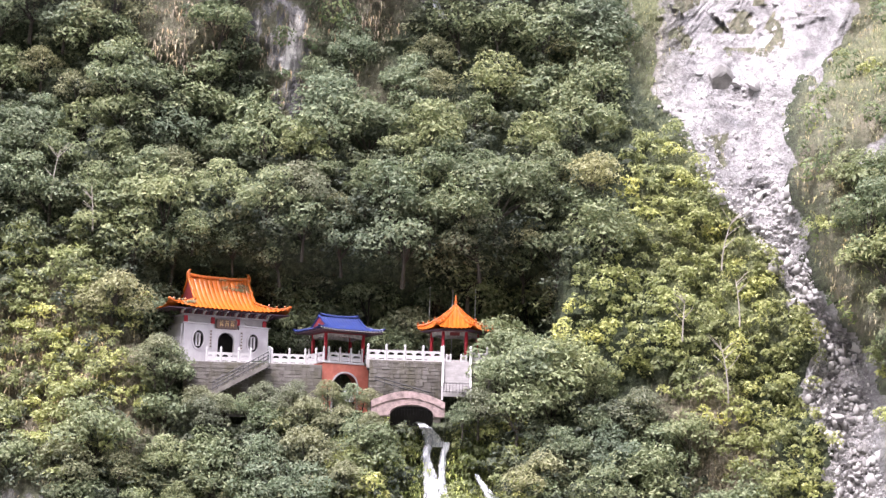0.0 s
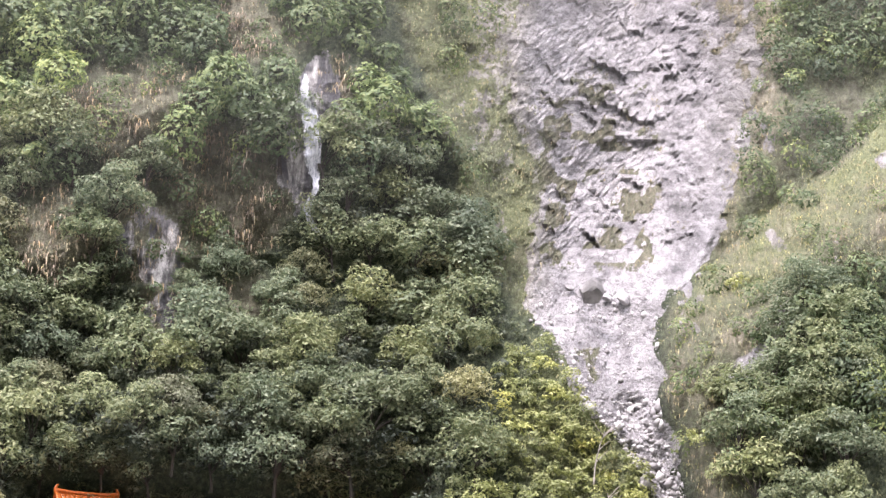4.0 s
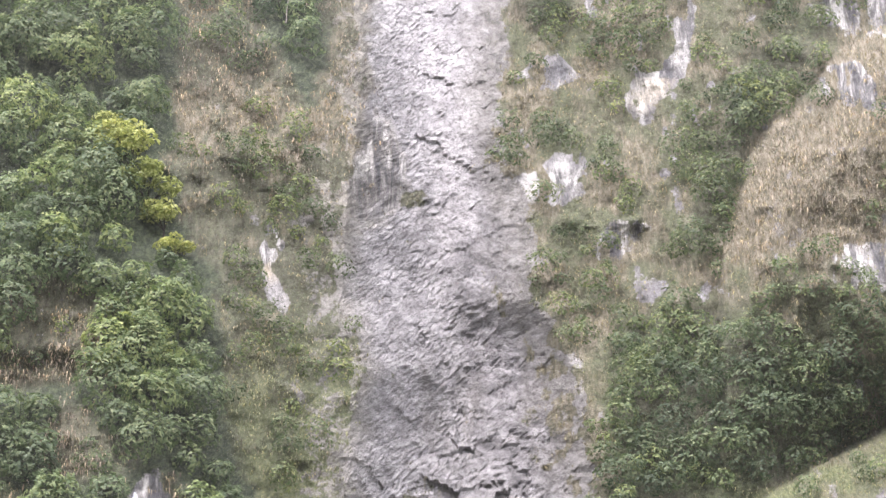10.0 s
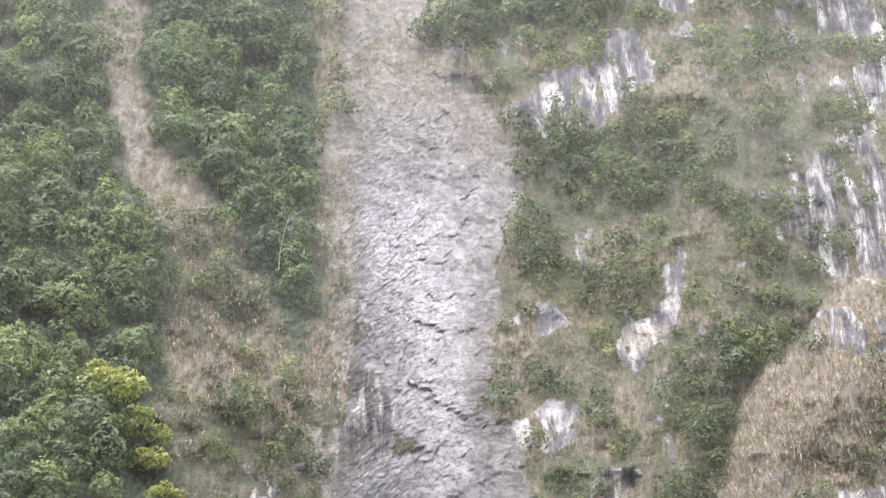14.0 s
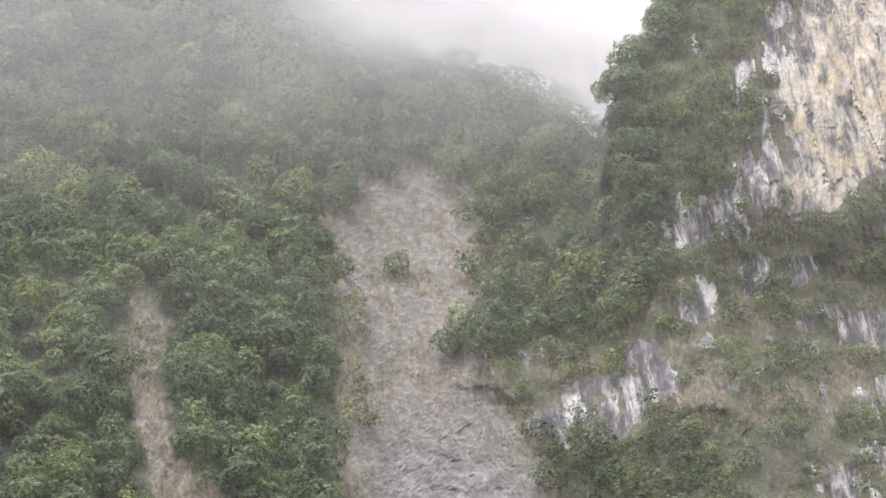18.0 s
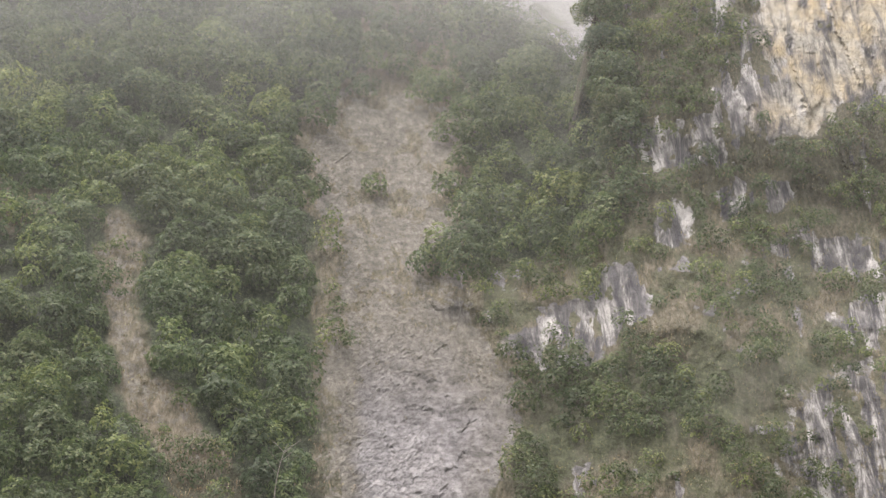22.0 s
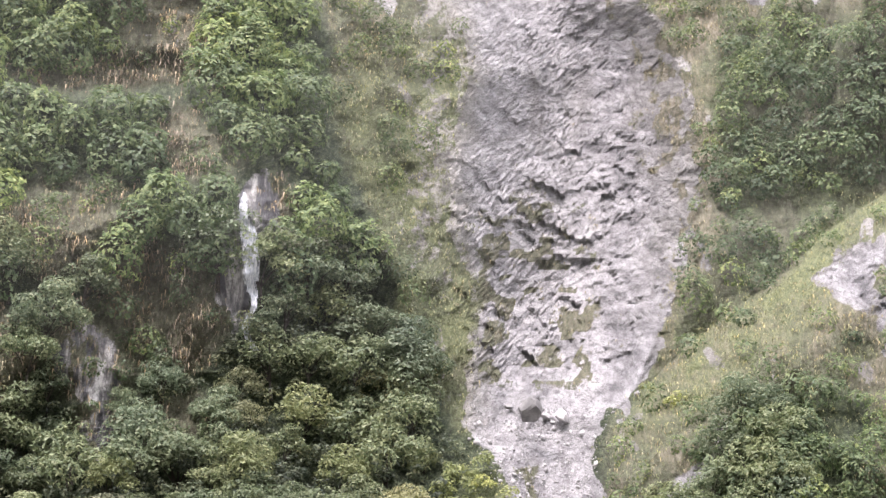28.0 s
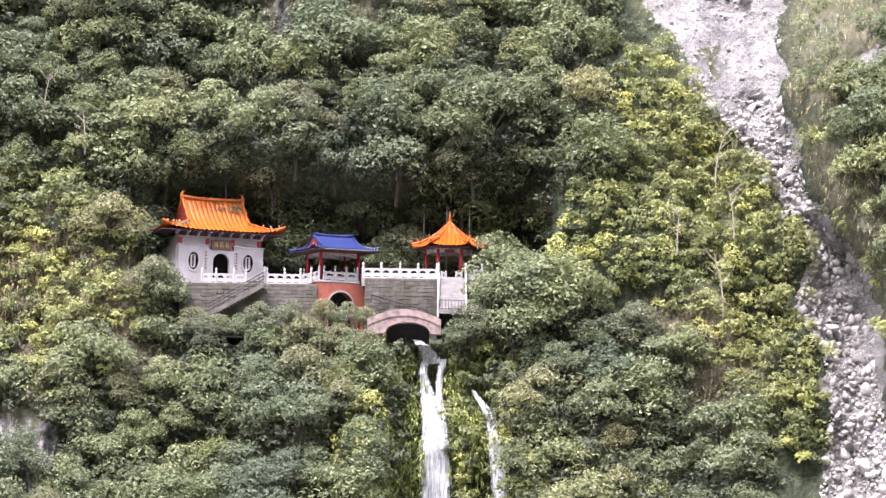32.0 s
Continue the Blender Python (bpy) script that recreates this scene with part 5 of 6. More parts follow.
def rubble_mat():
    k = Mat("marble_rubble", 0.85)
    w = k.where(kind="World")
    tone = k.ramp(k.island(), (0.0, (0.22, 0.212, 0.212)), (0.4, (0.34, 0.332, 0.33)), (1.0, (0.50, 0.49, 0.485)))
    k.color(k.mix(k.ramp(k.noise(w, 1.6, 6, 0.65), (0.5, 0.0), (0.75, 0.5)), tone, (0.24, 0.23, 0.22)))
    k.bump(k.noise(w, 5, 5, 0.65), 0.5, 0.08)
    return k.m


MARBLE, RUBBLE = stone_material(), rubble_mat()


def boulder_mesh(seed, fine=3):
    rng = random.Random(seed)
    bm = bmesh.new()
    bmesh.ops.create_icosphere(bm, subdivisions=fine, radius=1)
    off = Vector((rng.uniform(0, 50), rng.uniform(0, 50), rng.uniform(0, 50)))
    cuts = [(Vector((rng.gauss(0, 1), rng.gauss(0, 1), rng.gauss(0, 1))).normalized(), rng.uniform(0.35, 0.8)) for _ in range(13)]
    for v in bm.verts:
        for nrm, far in cuts:
            over = v.co.dot(nrm) - far
            if over > 0:
                v.co -= nrm * over
        v.co *= 1 + 0.08 * noise.noise(v.co * 1.7 + off) + 0.05 * noise.noise(v.co * 5 + off)
    me = bpy.data.meshes.new("boulder")
    bm.to_mesh(me)
    bm.free()
    me.materials.append(MARBLE)
    return me


BOULDERS = [boulder_mesh(i) for i in range(7)]


def boulder(a, e, size, i, squash=0.75, label="pale grey marble boulder in the debris chute"):
    x, y, z = (float(v) for v in place(np.array(a), np.array(e)))
    b = tagged(new("boulder", BOULDERS[i % 7 if i != 7 else 7]), label, "boulder", "boulders of the chute")
    b.matrix_basis = pose(x, y - size * (1.1 if i == 7 else 0.35), z + size * squash * 0.25, i * 37, i * 61, i * 97) @ Matrix.Diagonal((size / 2, size / 2, size / 2 * squash, 1))


SLATE_STONE = plain("grey_boulder_stone", (0.27, 0.262, 0.26), 0.85, 0.25, 1.2, 0.6)
GREY_BOULDER = BOULDERS[1].copy()
GREY_BOULDER.materials.clear()
GREY_BOULDER.materials.append(SLATE_STONE)
BOULDERS.append(GREY_BOULDER)
boulder(0.1295, 0.2165, 3.1, 7, 0.95, "large grey boulder with a dark hollow underside in the chute")
boulder(0.1235, 0.2245, 0.9, 2)
boulder(0.1300, 0.2245, 1.1, 3)
boulder(0.1480, 0.2180, 1.9, 4)
boulder(0.1410, 0.2190, 1.2, 9)
boulder(0.1865, 0.2310, 0.9, 5, 0.9, "white boulder on the edge of the chute")
boulder(0.1645, 0.111, 2.0, 6)


def chute_stones():
    """Boulders one by one, and the rubble between them as one mesh."""
    rng = np.random.default_rng(44)
    n = 0
    while n < 120:
        e = rng.uniform(-0.03, 0.165) if n < 95 else rng.uniform(-0.03, 0.05)
        lo, hi = np.interp(e, CHUTE_E, CHUTE_L), np.interp(e, CHUTE_E, CHUTE_R)
        a = rng.uniform(lo + 0.003, hi - 0.002)
        big = rng.pareto(2.0) * 0.3 + 0.4
        boulder(a, e, min(big, 1.9), int(rng.integers(0, 200)), rng.uniform(0.6, 0.95))
        n += 1
    count = 5000
    e = rng.uniform(-0.04, 0.225, count)
    lo, hi = np.interp(e, CHUTE_E, CHUTE_L), np.interp(e, CHUTE_E, CHUTE_R)
    a = lo + (hi - lo) * rng.uniform(-0.04, 1.04, count)
    x, y, z = place(a, e)
    ico = bmesh.new()
    bmesh.ops.create_icosphere(ico, subdivisions=1, radius=1)
    base = np.array([v.co[:] for v in ico.verts])
    tri = np.array([[v.index for v in f.verts] for f in ico.faces])
    ico.free()
    size = (rng.pareto(2.5, count) * 0.08 + 0.07).clip(0, 0.5) * np.where(e > 0.17, 0.65, 1.0)
    pts = base[None] * (1 + rng.uniform(-0.45, 0.45, (count, len(base), 1))) * (size[:, None] * rng.uniform(0.7, 1.3, (count, 3)))[:, None, :]
    pts = pts + np.stack([x, y - size * 0.3, z], -1)[:, None, :]
    faces = tri[None] + (np.arange(count) * len(base))[:, None, None]
    me = bpy.data.meshes.new("rubble")
    raw_mesh(me, pts.reshape(-1, 3), faces.reshape(-1, 3))
    me.materials.append(RUBBLE)
    tagged(new("rubble", me), "pale marble rubble filling the debris chute", "rubble", kind="stuff")


chute_stones()


def cliff_fall(name, label, points, widths, seed):
    """A thin fall down the cliff, along directions."""
    rows, cols = 60, 10
    s, t, u = np.linspace(0, 1, rows), np.linspace(0, 1, len(points)), np.linspace(-1, 1, cols)
    a = np.interp(s, t, [p[0] for p in points])[:, None] + u[None, :] * np.interp(s, t, widths)[:, None] / 2
    e = np.repeat(np.interp(s, t, [p[1] for p in points])[:, None], cols, 1)
    x, y, z = place(a, e, depth(a, e) - 1.4)
    x = x + 0.5 * fbm(x * 0.6, z * 0.6, x * 0, 4, seed)
    ob = sheet(name, x, y, z, WATER, dict(edge=np.repeat((1 - np.abs(u) ** 2.5)[None, :], rows, 0)))
    return tagged(ob, label, "water", kind="structure")


cliff_fall("water_fall_cliff", "thin white fall over the dark cliff", [(-0.005, 0.334), (-0.0055, 0.322), (-0.0035, 0.311), (-0.003, 0.300), (-0.001, 0.288)], [0.003, 0.006, 0.009, 0.011, 0.008], 3)
cliff_fall("water_fall_cliff_lower", "thin white fall over the dark cliff", [(-0.002, 0.290), (0.0, 0.276), (-0.003, 0.263), (0.001, 0.253)], [0.008, 0.004, 0.005, 0.004], 6)


# ---- growth ----
def leaf_fan(rng, centre, normal, size, lift=0.5):
    """Leaves as small pointed blades: arrays of centres and normals to points and faces of three corners."""
    n = len(centre)
    nrm = normal + rng.normal(0, lift, (n, 3))
    nrm /= np.linalg.norm(nrm, axis=1, keepdims=True) + 1e-9
    side = np.cross(nrm, rng.normal(0, 1, (n, 3)))
    side /= np.linalg.norm(side, axis=1, keepdims=True) + 1e-9
    tip = np.cross(nrm, side)
    s = size * rng.uniform(0.6, 1.4, (n, 1))
    pts = np.stack([centre - tip * s * 0.6 + side * s * 0.30, centre - tip * s * 0.35 - side * s * 0.36, centre + tip * s * 0.75 - nrm * s * 0.15], 1)
    return pts.reshape(-1, 3), np.arange(3 * n).reshape(n, 3)


def crown_points(rng, leaves, lobes, radius, height, flat=0.6, hang=0.25):
    """Where the leaves of a crown of several uneven clumps sit, and which way they face."""
    v = rng.normal(0, 1, (lobes, 3))
    v /= np.linalg.norm(v, axis=1, keepdims=True)
    v[:, 2] = np.abs(v[:, 2]) * 1.3 - 0.35
    lc = v * np.array([radius, radius, height]) * rng.uniform(0.5, 0.85, (lobes, 1)) + np.array([0, 0, height * 0.5])
    lr = radius * rng.uniform(0.24, 0.46, lobes)
    pick = rng.choice(lobes, leaves, p=lr ** 2 / np.sum(lr ** 2))
    v = rng.normal(0, 1, (leaves, 3))
    v[:, 2] = np.where(rng.uniform(0, 1, leaves) < 0.72, np.abs(v[:, 2]), v[:, 2]) - hang * 0.4
    v /= np.linalg.norm(v, axis=1, keepdims=True)
    shell = rng.uniform(0.62, 1.12, (leaves, 1)) ** 0.5
    c = lc[pick] + v * lr[pick][:, None] * shell * np.array([1, 1, flat])
    return c, v * np.array([0.8, 0.8, 1]) + np.array([0, -0.15, 0.5]), lc, lr


LEAF_DARK = leaf_material("leaves_dark", (0.10, 0.132, 0.09), (0.165, 0.208, 0.138), (0.265, 0.295, 0.205))
LEAF_MID = leaf_material("leaves_mid", (0.115, 0.148, 0.088), (0.195, 0.232, 0.14), (0.295, 0.32, 0.21))
LEAF_OLIVE = leaf_material("leaves_olive", (0.145, 0.157, 0.10), (0.225, 0.238, 0.155), (0.315, 0.32, 0.23))
LEAF_FRESH = leaf_material("leaves_fresh", (0.14, 0.175, 0.05), (0.28, 0.325, 0.12), (0.45, 0.48, 0.21))
LEAF_WOOD = leaf_material("leaves_far_wood", (0.075, 0.12, 0.062), (0.145, 0.205, 0.10), (0.25, 0.30, 0.165), 0.03, tree=False)
LEAF_SHRUB = leaf_material("leaves_shrub", (0.062, 0.10, 0.05), (0.13, 0.178, 0.086), (0.24, 0.28, 0.145), 0.03, tree=False)
LEAF_BANK = leaf_material("leaves_bank", (0.17, 0.20, 0.085), (0.29, 0.325, 0.15), (0.42, 0.44, 0.25), 0.04, tree=False)
# undergrowth leaves darkened, so shade between the trees is in their colour
LEAF_UNDER_SHADED = leaf_material("leaves_undergrowth_shaded", (0.057, 0.078, 0.059), (0.108, 0.13, 0.09), (0.187, 0.203, 0.141), 0.04, tree=False)
STRAW = leaf_material("dry_grass", (0.11, 0.098, 0.06), (0.20, 0.178, 0.115), (0.32, 0.29, 0.205), 0.05, 0.2, tree=False)
STRAW_RED = leaf_material("withered_fern", (0.11, 0.085, 0.06), (0.21, 0.165, 0.12), (0.36, 0.295, 0.23), 0.05, 0.2, tree=False)
BLADES = leaf_material("green_grass", (0.11, 0.13, 0.06), (0.195, 0.208, 0.108), (0.275, 0.275, 0.17), 0.05, 0.25, tree=False)
BARK = plain("bark", (0.05, 0.042, 0.034), 0.9, 0.2, 2.0, 0.5)


def dome_points(rng, leaves, radius, tall):
    """Leaves over the valley side of one crown of many small clumps, with gaps between them; the last value paints
    light on the clumps and shade in the gaps.
    """
    v = rng.normal(0, 1, (leaves * 3, 3))
    v /= np.linalg.norm(v, axis=1, keepdims=True)
    v = v[v @ np.array([0, -0.75, 0.66]) > -0.3]
    off = rng.uniform(0, 90, 3)
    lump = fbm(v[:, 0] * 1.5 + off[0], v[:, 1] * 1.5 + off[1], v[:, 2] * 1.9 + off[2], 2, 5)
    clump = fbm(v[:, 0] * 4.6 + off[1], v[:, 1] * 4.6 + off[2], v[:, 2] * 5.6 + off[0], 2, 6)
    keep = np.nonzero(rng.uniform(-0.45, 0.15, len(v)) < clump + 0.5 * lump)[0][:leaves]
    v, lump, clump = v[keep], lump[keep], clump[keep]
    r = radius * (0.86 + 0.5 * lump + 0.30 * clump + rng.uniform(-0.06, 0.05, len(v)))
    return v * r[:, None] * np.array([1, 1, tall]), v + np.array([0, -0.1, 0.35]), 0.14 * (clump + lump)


def tree_kind(seed, leaves, lobes, radius, height, trunk, leaf, mat, label, flat=0.55):
    """A tree: trunk with limbs, and a crown of leaves."""
    rng = np.random.default_rng(seed)
    root = tagged(new("tree"), label, "tree", "trees round the shrine")
    c, nrm, lc, lr = crown_points(rng, leaves, lobes, radius, height, flat)
    c = c + np.array([0, 0, trunk])
    pts, faces = leaf_fan(rng, c, nrm, leaf)
    me = bpy.data.meshes.new("crown")
    raw_mesh(me, pts, faces)
    me.materials.append(mat)
    crown = new("crown", me)
    crown.parent = root
    bm = bmesh.new()
    limb(bm, [(0, 0, -1.2), (0.05, 0, trunk * 0.5), (0.1, -0.1, trunk), (0.1, -0.1, trunk + height * 0.6)], 0.035 * radius + 0.05, 0.04)
    for i in range(min(lobes, 6)):
        end = Vector(lc[i]) + Vector((0, 0, trunk))
        start = Vector((0.06, -0.05, trunk * (0.55 + 0.06 * i)))
        limb(bm, [start, start.lerp(end, 0.5) + Vector((0, 0, 0.2)), end], 0.07, 0.02, 5)
    me = bpy.data.meshes.new("trunk")
    bm.to_mesh(me)
    bm.free()
    me.materials.append(BARK)
    tr = new("trunk", me)
    tr.parent = root
    return root


def scatter(rng, count, test, low, high, gap):
    """Directions in a window, kept apart by gap, taken by chance as the test's density says."""
    cell, found = {}, []
    tries = rng.uniform(0, 1, (count, 3))
    a = low[0] + tries[:, 0] * (high[0] - low[0])
    e = low[1] + tries[:, 1] * (high[1] - low[1])
    ok = tries[:, 2] < test(a, e) ** 3
    for i in np.nonzero(ok)[0]:
        k = (int(a[i] / gap), int(e[i] / gap))
        if any((a[i] - p[0]) ** 2 + (e[i] - p[1]) ** 2 < gap * gap for dx in (-1, 0, 1) for dy in (-1, 0, 1) for p in cell.get((k[0] + dx, k[1] + dy), ())):
            continue
        cell.setdefault(k, []).append((a[i], e[i]))
        found.append((a[i], e[i]))
    return np.array(found).reshape(-1, 2)


def shrine_clear(a, e, narrow=False):
    """0 where nothing may grow: the shrine's front, its stairs and its stream."""
    floor_e = FLOOR_Z / 180 - a * math.sin(LEAN)
    block = (a > -0.130) & (a < 0.018) & (e > (0.053 if narrow else 0.044)) & (e < floor_e + 0.004)
    if narrow:
        block |= (e < 0.066) & (((a > -0.020) & (a < 0.007)) | ((a > 0.014) & (a < 0.027) & (e < 0.04)))
    else:
        block |= (a > -0.036) & (a < 0.034) & (e < 0.066)
    return np.where(block, 0.0, 1.0)


def wood_density(a, e):
    m = zones(a, e)
    beside = np.maximum.reduce([np.maximum(w["left_wall"], w["bare"] * (e > 0.5)) for w in (zones(a + 0.010, e), zones(a - 0.008, e), zones(a + 0.004, e + 0.009))]) * (e > 0.26)
    beside = np.maximum(beside, zones(a, e + 0.011)["cliff"])
    open_ground = np.clip(np.maximum.reduce([m["bare"] * 1.3, m["left_wall"] * 1.2, beside * 1.2, m["right_slope"], m["spur"] * 0.9, m["brown_spur"], m["crag"] * 0.9, m["cliff"] * 1.1, m["dry"] * 0.8 * (e < 0.15)]), 0, 1) * (1 - m["high_wood"])
    lo, hi = np.interp(e, CHUTE_E, CHUTE_L), np.interp(e, CHUTE_E, CHUTE_R)
    off_chute = 1 - smooth(lo - 0.022, lo - 0.012, a) * smooth(hi + 0.03, hi + 0.02, a) * (e < 0.3)
    thin = 1 - np.maximum(within(a, e, BANK, 0.008), within(a, e + 0.012, BANK, 0.008))
    return (1 - open_ground) * off_chute * thin * (e < skyline(a) - 0.004)


def plant_trees():
    """The trees round the shrine, one by one."""
    rng = np.random.default_rng(5)
    kinds = [
        tree_kind(1, 2600, 26, 2.9, 2.9, 0.5, 0.24, LEAF_DARK, "dark green broadleaf tree on the steep slope", 0.75),
        tree_kind(2, 2600, 30, 3.2, 3.0, 0.6, 0.25, LEAF_MID, "mid-green broadleaf tree with a layered crown", 0.65),
        tree_kind(3, 2200, 24, 2.4, 2.4, 0.4, 0.22, LEAF_MID, "small bright green broadleaf tree on the slope", 0.75),
        tree_kind(4, 2400, 26, 2.7, 2.6, 0.5, 0.20, LEAF_OLIVE, "olive green tree with thin leaves", 0.65),
        tree_kind(6, 2600, 30, 2.9, 3.6, 0.6, 0.24, LEAF_DARK, "tall dark tree with an uneven crown", 0.8),
    ]
    spots = scatter(rng, 9000, lambda a, e: np.clip(wood_density(a, e) + zones(a, e)["thicket"] * (e < 0.235), 0, 1) * shrine_clear(a, e) * (1 - 0.8 * patch(a, e, -0.195, 0.09, 0.045, 0.06)) * (1 - patch(a, e, -0.04, 0.116, 0.085, 0.02)), (-0.235, -0.03), (0.262, 0.30), 0.0152)[:300]
    count = 0
    for a, e in spots:
        d = float(depth(np.array([a]), np.array([e]))[0])
        k = kinds[rng.choice(5, p=[0.28, 0.24, 0.2, 0.14, 0.14])]
        low = e < 0.075
        size = rng.uniform(0.75, 1.4) * (0.85 if low else 1.0)
        px, py, pz = place(a, e, d)
        m = pose(px, py - 0.6, pz - 0.8 * size, rng.uniform(-8, 8), rng.uniform(-8, 8), rng.uniform(0, 360)) @ Matrix.Scale(size, 4)
        t = copy_thing(k, m)
        t.scale = (size, size, size)
        count += 1
    yellow = tree_kind(7, 1300, 15, 3.0, 3.0, 0.6, 0.36, LEAF_FRESH, "yellow-green leafy tree in the dark forest")
    for k, a, e, size in ((yellow, -0.012, 0.512, 1.6), (yellow, -0.003, 0.492, 1.3), (yellow, -0.020, 0.524, 1.1), (yellow, 0.006, 0.476, 1.0), (yellow, 0.012, 0.460, 0.8), (kinds[0], 0.277, 0.905, 1.5), (kinds[4], 0.275, 0.880, 1.5), (kinds[1], 0.279, 0.935, 1.5), (kinds[1], -0.004, 0.115, 1.5), (kinds[3], 0.012, 0.125, 1.5), (kinds[2], -0.030, 0.105, 0.8), (kinds[2], -0.075, 0.10, 0.8),
                          (kinds[0], 0.287, 0.955, 1.7), (kinds[4], 0.288, 0.925, 1.7), (kinds[1], 0.288, 0.895, 1.7), (kinds[0], 0.286, 0.868, 1.7), (kinds[0], 0.281, 0.985, 1.5), (kinds[0], 0.286, 1.000, 1.2), (kinds[4], 0.300, 1.025, 1.2), (kinds[0], 0.318, 1.055, 1.3), (kinds[4], 0.327, 1.085, 1.3), (kinds[0], 0.333, 1.115, 1.5),
                          (kinds[1], 0.345, 1.145, 1.5), (kinds[0], 0.360, 1.165, 1.6), (kinds[4], 0.385, 1.18, 1.6), (kinds[0], 0.41, 1.19, 1.6), (kinds[1], 0.44, 1.20, 1.6), (kinds[1], 0.37, 1.13, 1.4), (kinds[0], 0.40, 1.15, 1.4),
                          (kinds[3], 0.043, 0.075, 1.2), (kinds[1], 0.060, 0.068, 1.3), (kinds[2], 0.036, 0.060, 0.9), (kinds[1], 0.050, 0.055, 1.1)):
        d = float(depth(np.array([a]), np.array([e]))[0])
        px, py, pz = place(a, e, d)
        t = copy_thing(k, pose(px, py - 0.6, pz - 0.8 * size, 0, 0, rng.uniform(0, 360)))
        t.scale = (size, size, size)
    # those that stand before the shrine's walls
    for k, x, y, z, size in ((0, -23.6, 178.4, 12.2, 0.85), (3, -24.6, 177.6, 13.4, 0.9), (2, 3.4, 177.4, 11.6, 1.0), (1, 5.2, 177.3, 11.6, 1.15), (1, 7.4, 177.5, 12.0, 1.2), (3, 2.6, 175.8, 9.8, 0.85), (1, 5.8, 175.5, 9.0, 1.0),
                             (3, -21.0, 177.6, 10.3, 0.62), (3, -18.8, 177.4, 10.0, 0.55), (2, -16.8, 177.6, 9.9, 0.6), (3, -14.6, 177.6, 10.1, 0.66), (3, -12.6, 177.8, 9.9, 0.7), (2, -10.8, 177.6, 9.2, 0.66),
                             (3, -9.0, 177.2, 8.8, 0.7), (2, -7.4, 176.6, 8.3, 0.7), (3, -6.2, 174.6, 9.2, 0.42), (3, -5.9, 174.4, 8.2, 0.5), (3, -20.2, 176.6, 8.6, 0.8), (2, -15.2, 176.6, 8.4, 0.8), (3, -11.5, 176.4, 8.6, 0.85), (2, 1.3, 175.0, 9.6, 0.6),
                             (1, -13.4, 188, 16.8, 0.85), (2, -10.2, 188.5, 18.0, 0.8), (2, -6.0, 187.6, 16.8, 0.8), (3, -3.6, 187.8, 17.4, 0.95), (1, -7.4, 189, 19.6, 0.95), (2, -1.4, 189, 20.4, 0.9), (2, 5.2, 187, 16.6, 0.9),
                             (1, -15.4, 189, 19.6, 0.95), (1, 2.6, 189, 20.6, 1.0), (3, -11.8, 189.5, 21.4, 1.0), (0, -24.5, 184, 17.5, 1.0), (2, 4.0, 176.6, 12.8, 0.75),
                             (0, -14.5, 187.6, 15.8, 0.9), (3, -12.2, 187.2, 15.7, 0.8), (2, -9.6, 187.5, 16.0, 0.9), (1, -7.2, 187.4, 15.6, 0.75), (2, -4.4, 187.2, 15.8, 0.8), (0, -2.0, 188.4, 16.0, 0.95), (3, 1.0, 188.4, 15.7, 0.8), (1, 3.8, 187.4, 15.8, 0.9), (0, 6.4, 187, 15.8, 0.9), (3, -10.0, 177.6, 11.6, 0.5), (2, -7.9, 177.4, 11.4, 0.5), (3, -6.4, 177.6, 11.2, 0.45), (2, -4.6, 177.8, 10.9, 0.42), (3, -12.9, 177.6, 11.5, 0.5), (3, -15.6, 177.4, 11.3, 0.5), (2, 2.2, 177.3, 11.3, 0.5), (3, -10.2, 178.6, 11.2, 0.42), (2, -8.7, 178.7, 10.9, 0.42), (3, -7.1, 178.3, 10.8, 0.42), (3, -12.2, 178.2, 10.7, 0.45), (2, -14.2, 178.2, 10.3, 0.45), (3, -16.4, 177.9, 10.2, 0.48), (2, -18.6, 177.8, 10.2, 0.5), (3, -20.6, 177.8, 10.6, 0.55)):
        t = copy_thing(kinds[k], pose(x, y, z, 0, 0, rng.uniform(0, 360)))
        t.scale = (size, size, size)
    kinds.append(yellow)
    for k in kinds:
        k.location = (rng.uniform(60, 120), 182, 20)
        k.location.y = float(depth(np.array([k.location.x / 182]), np.array([0.11]))[0])
        k.location.z = 0.11 * k.location.y
    return count


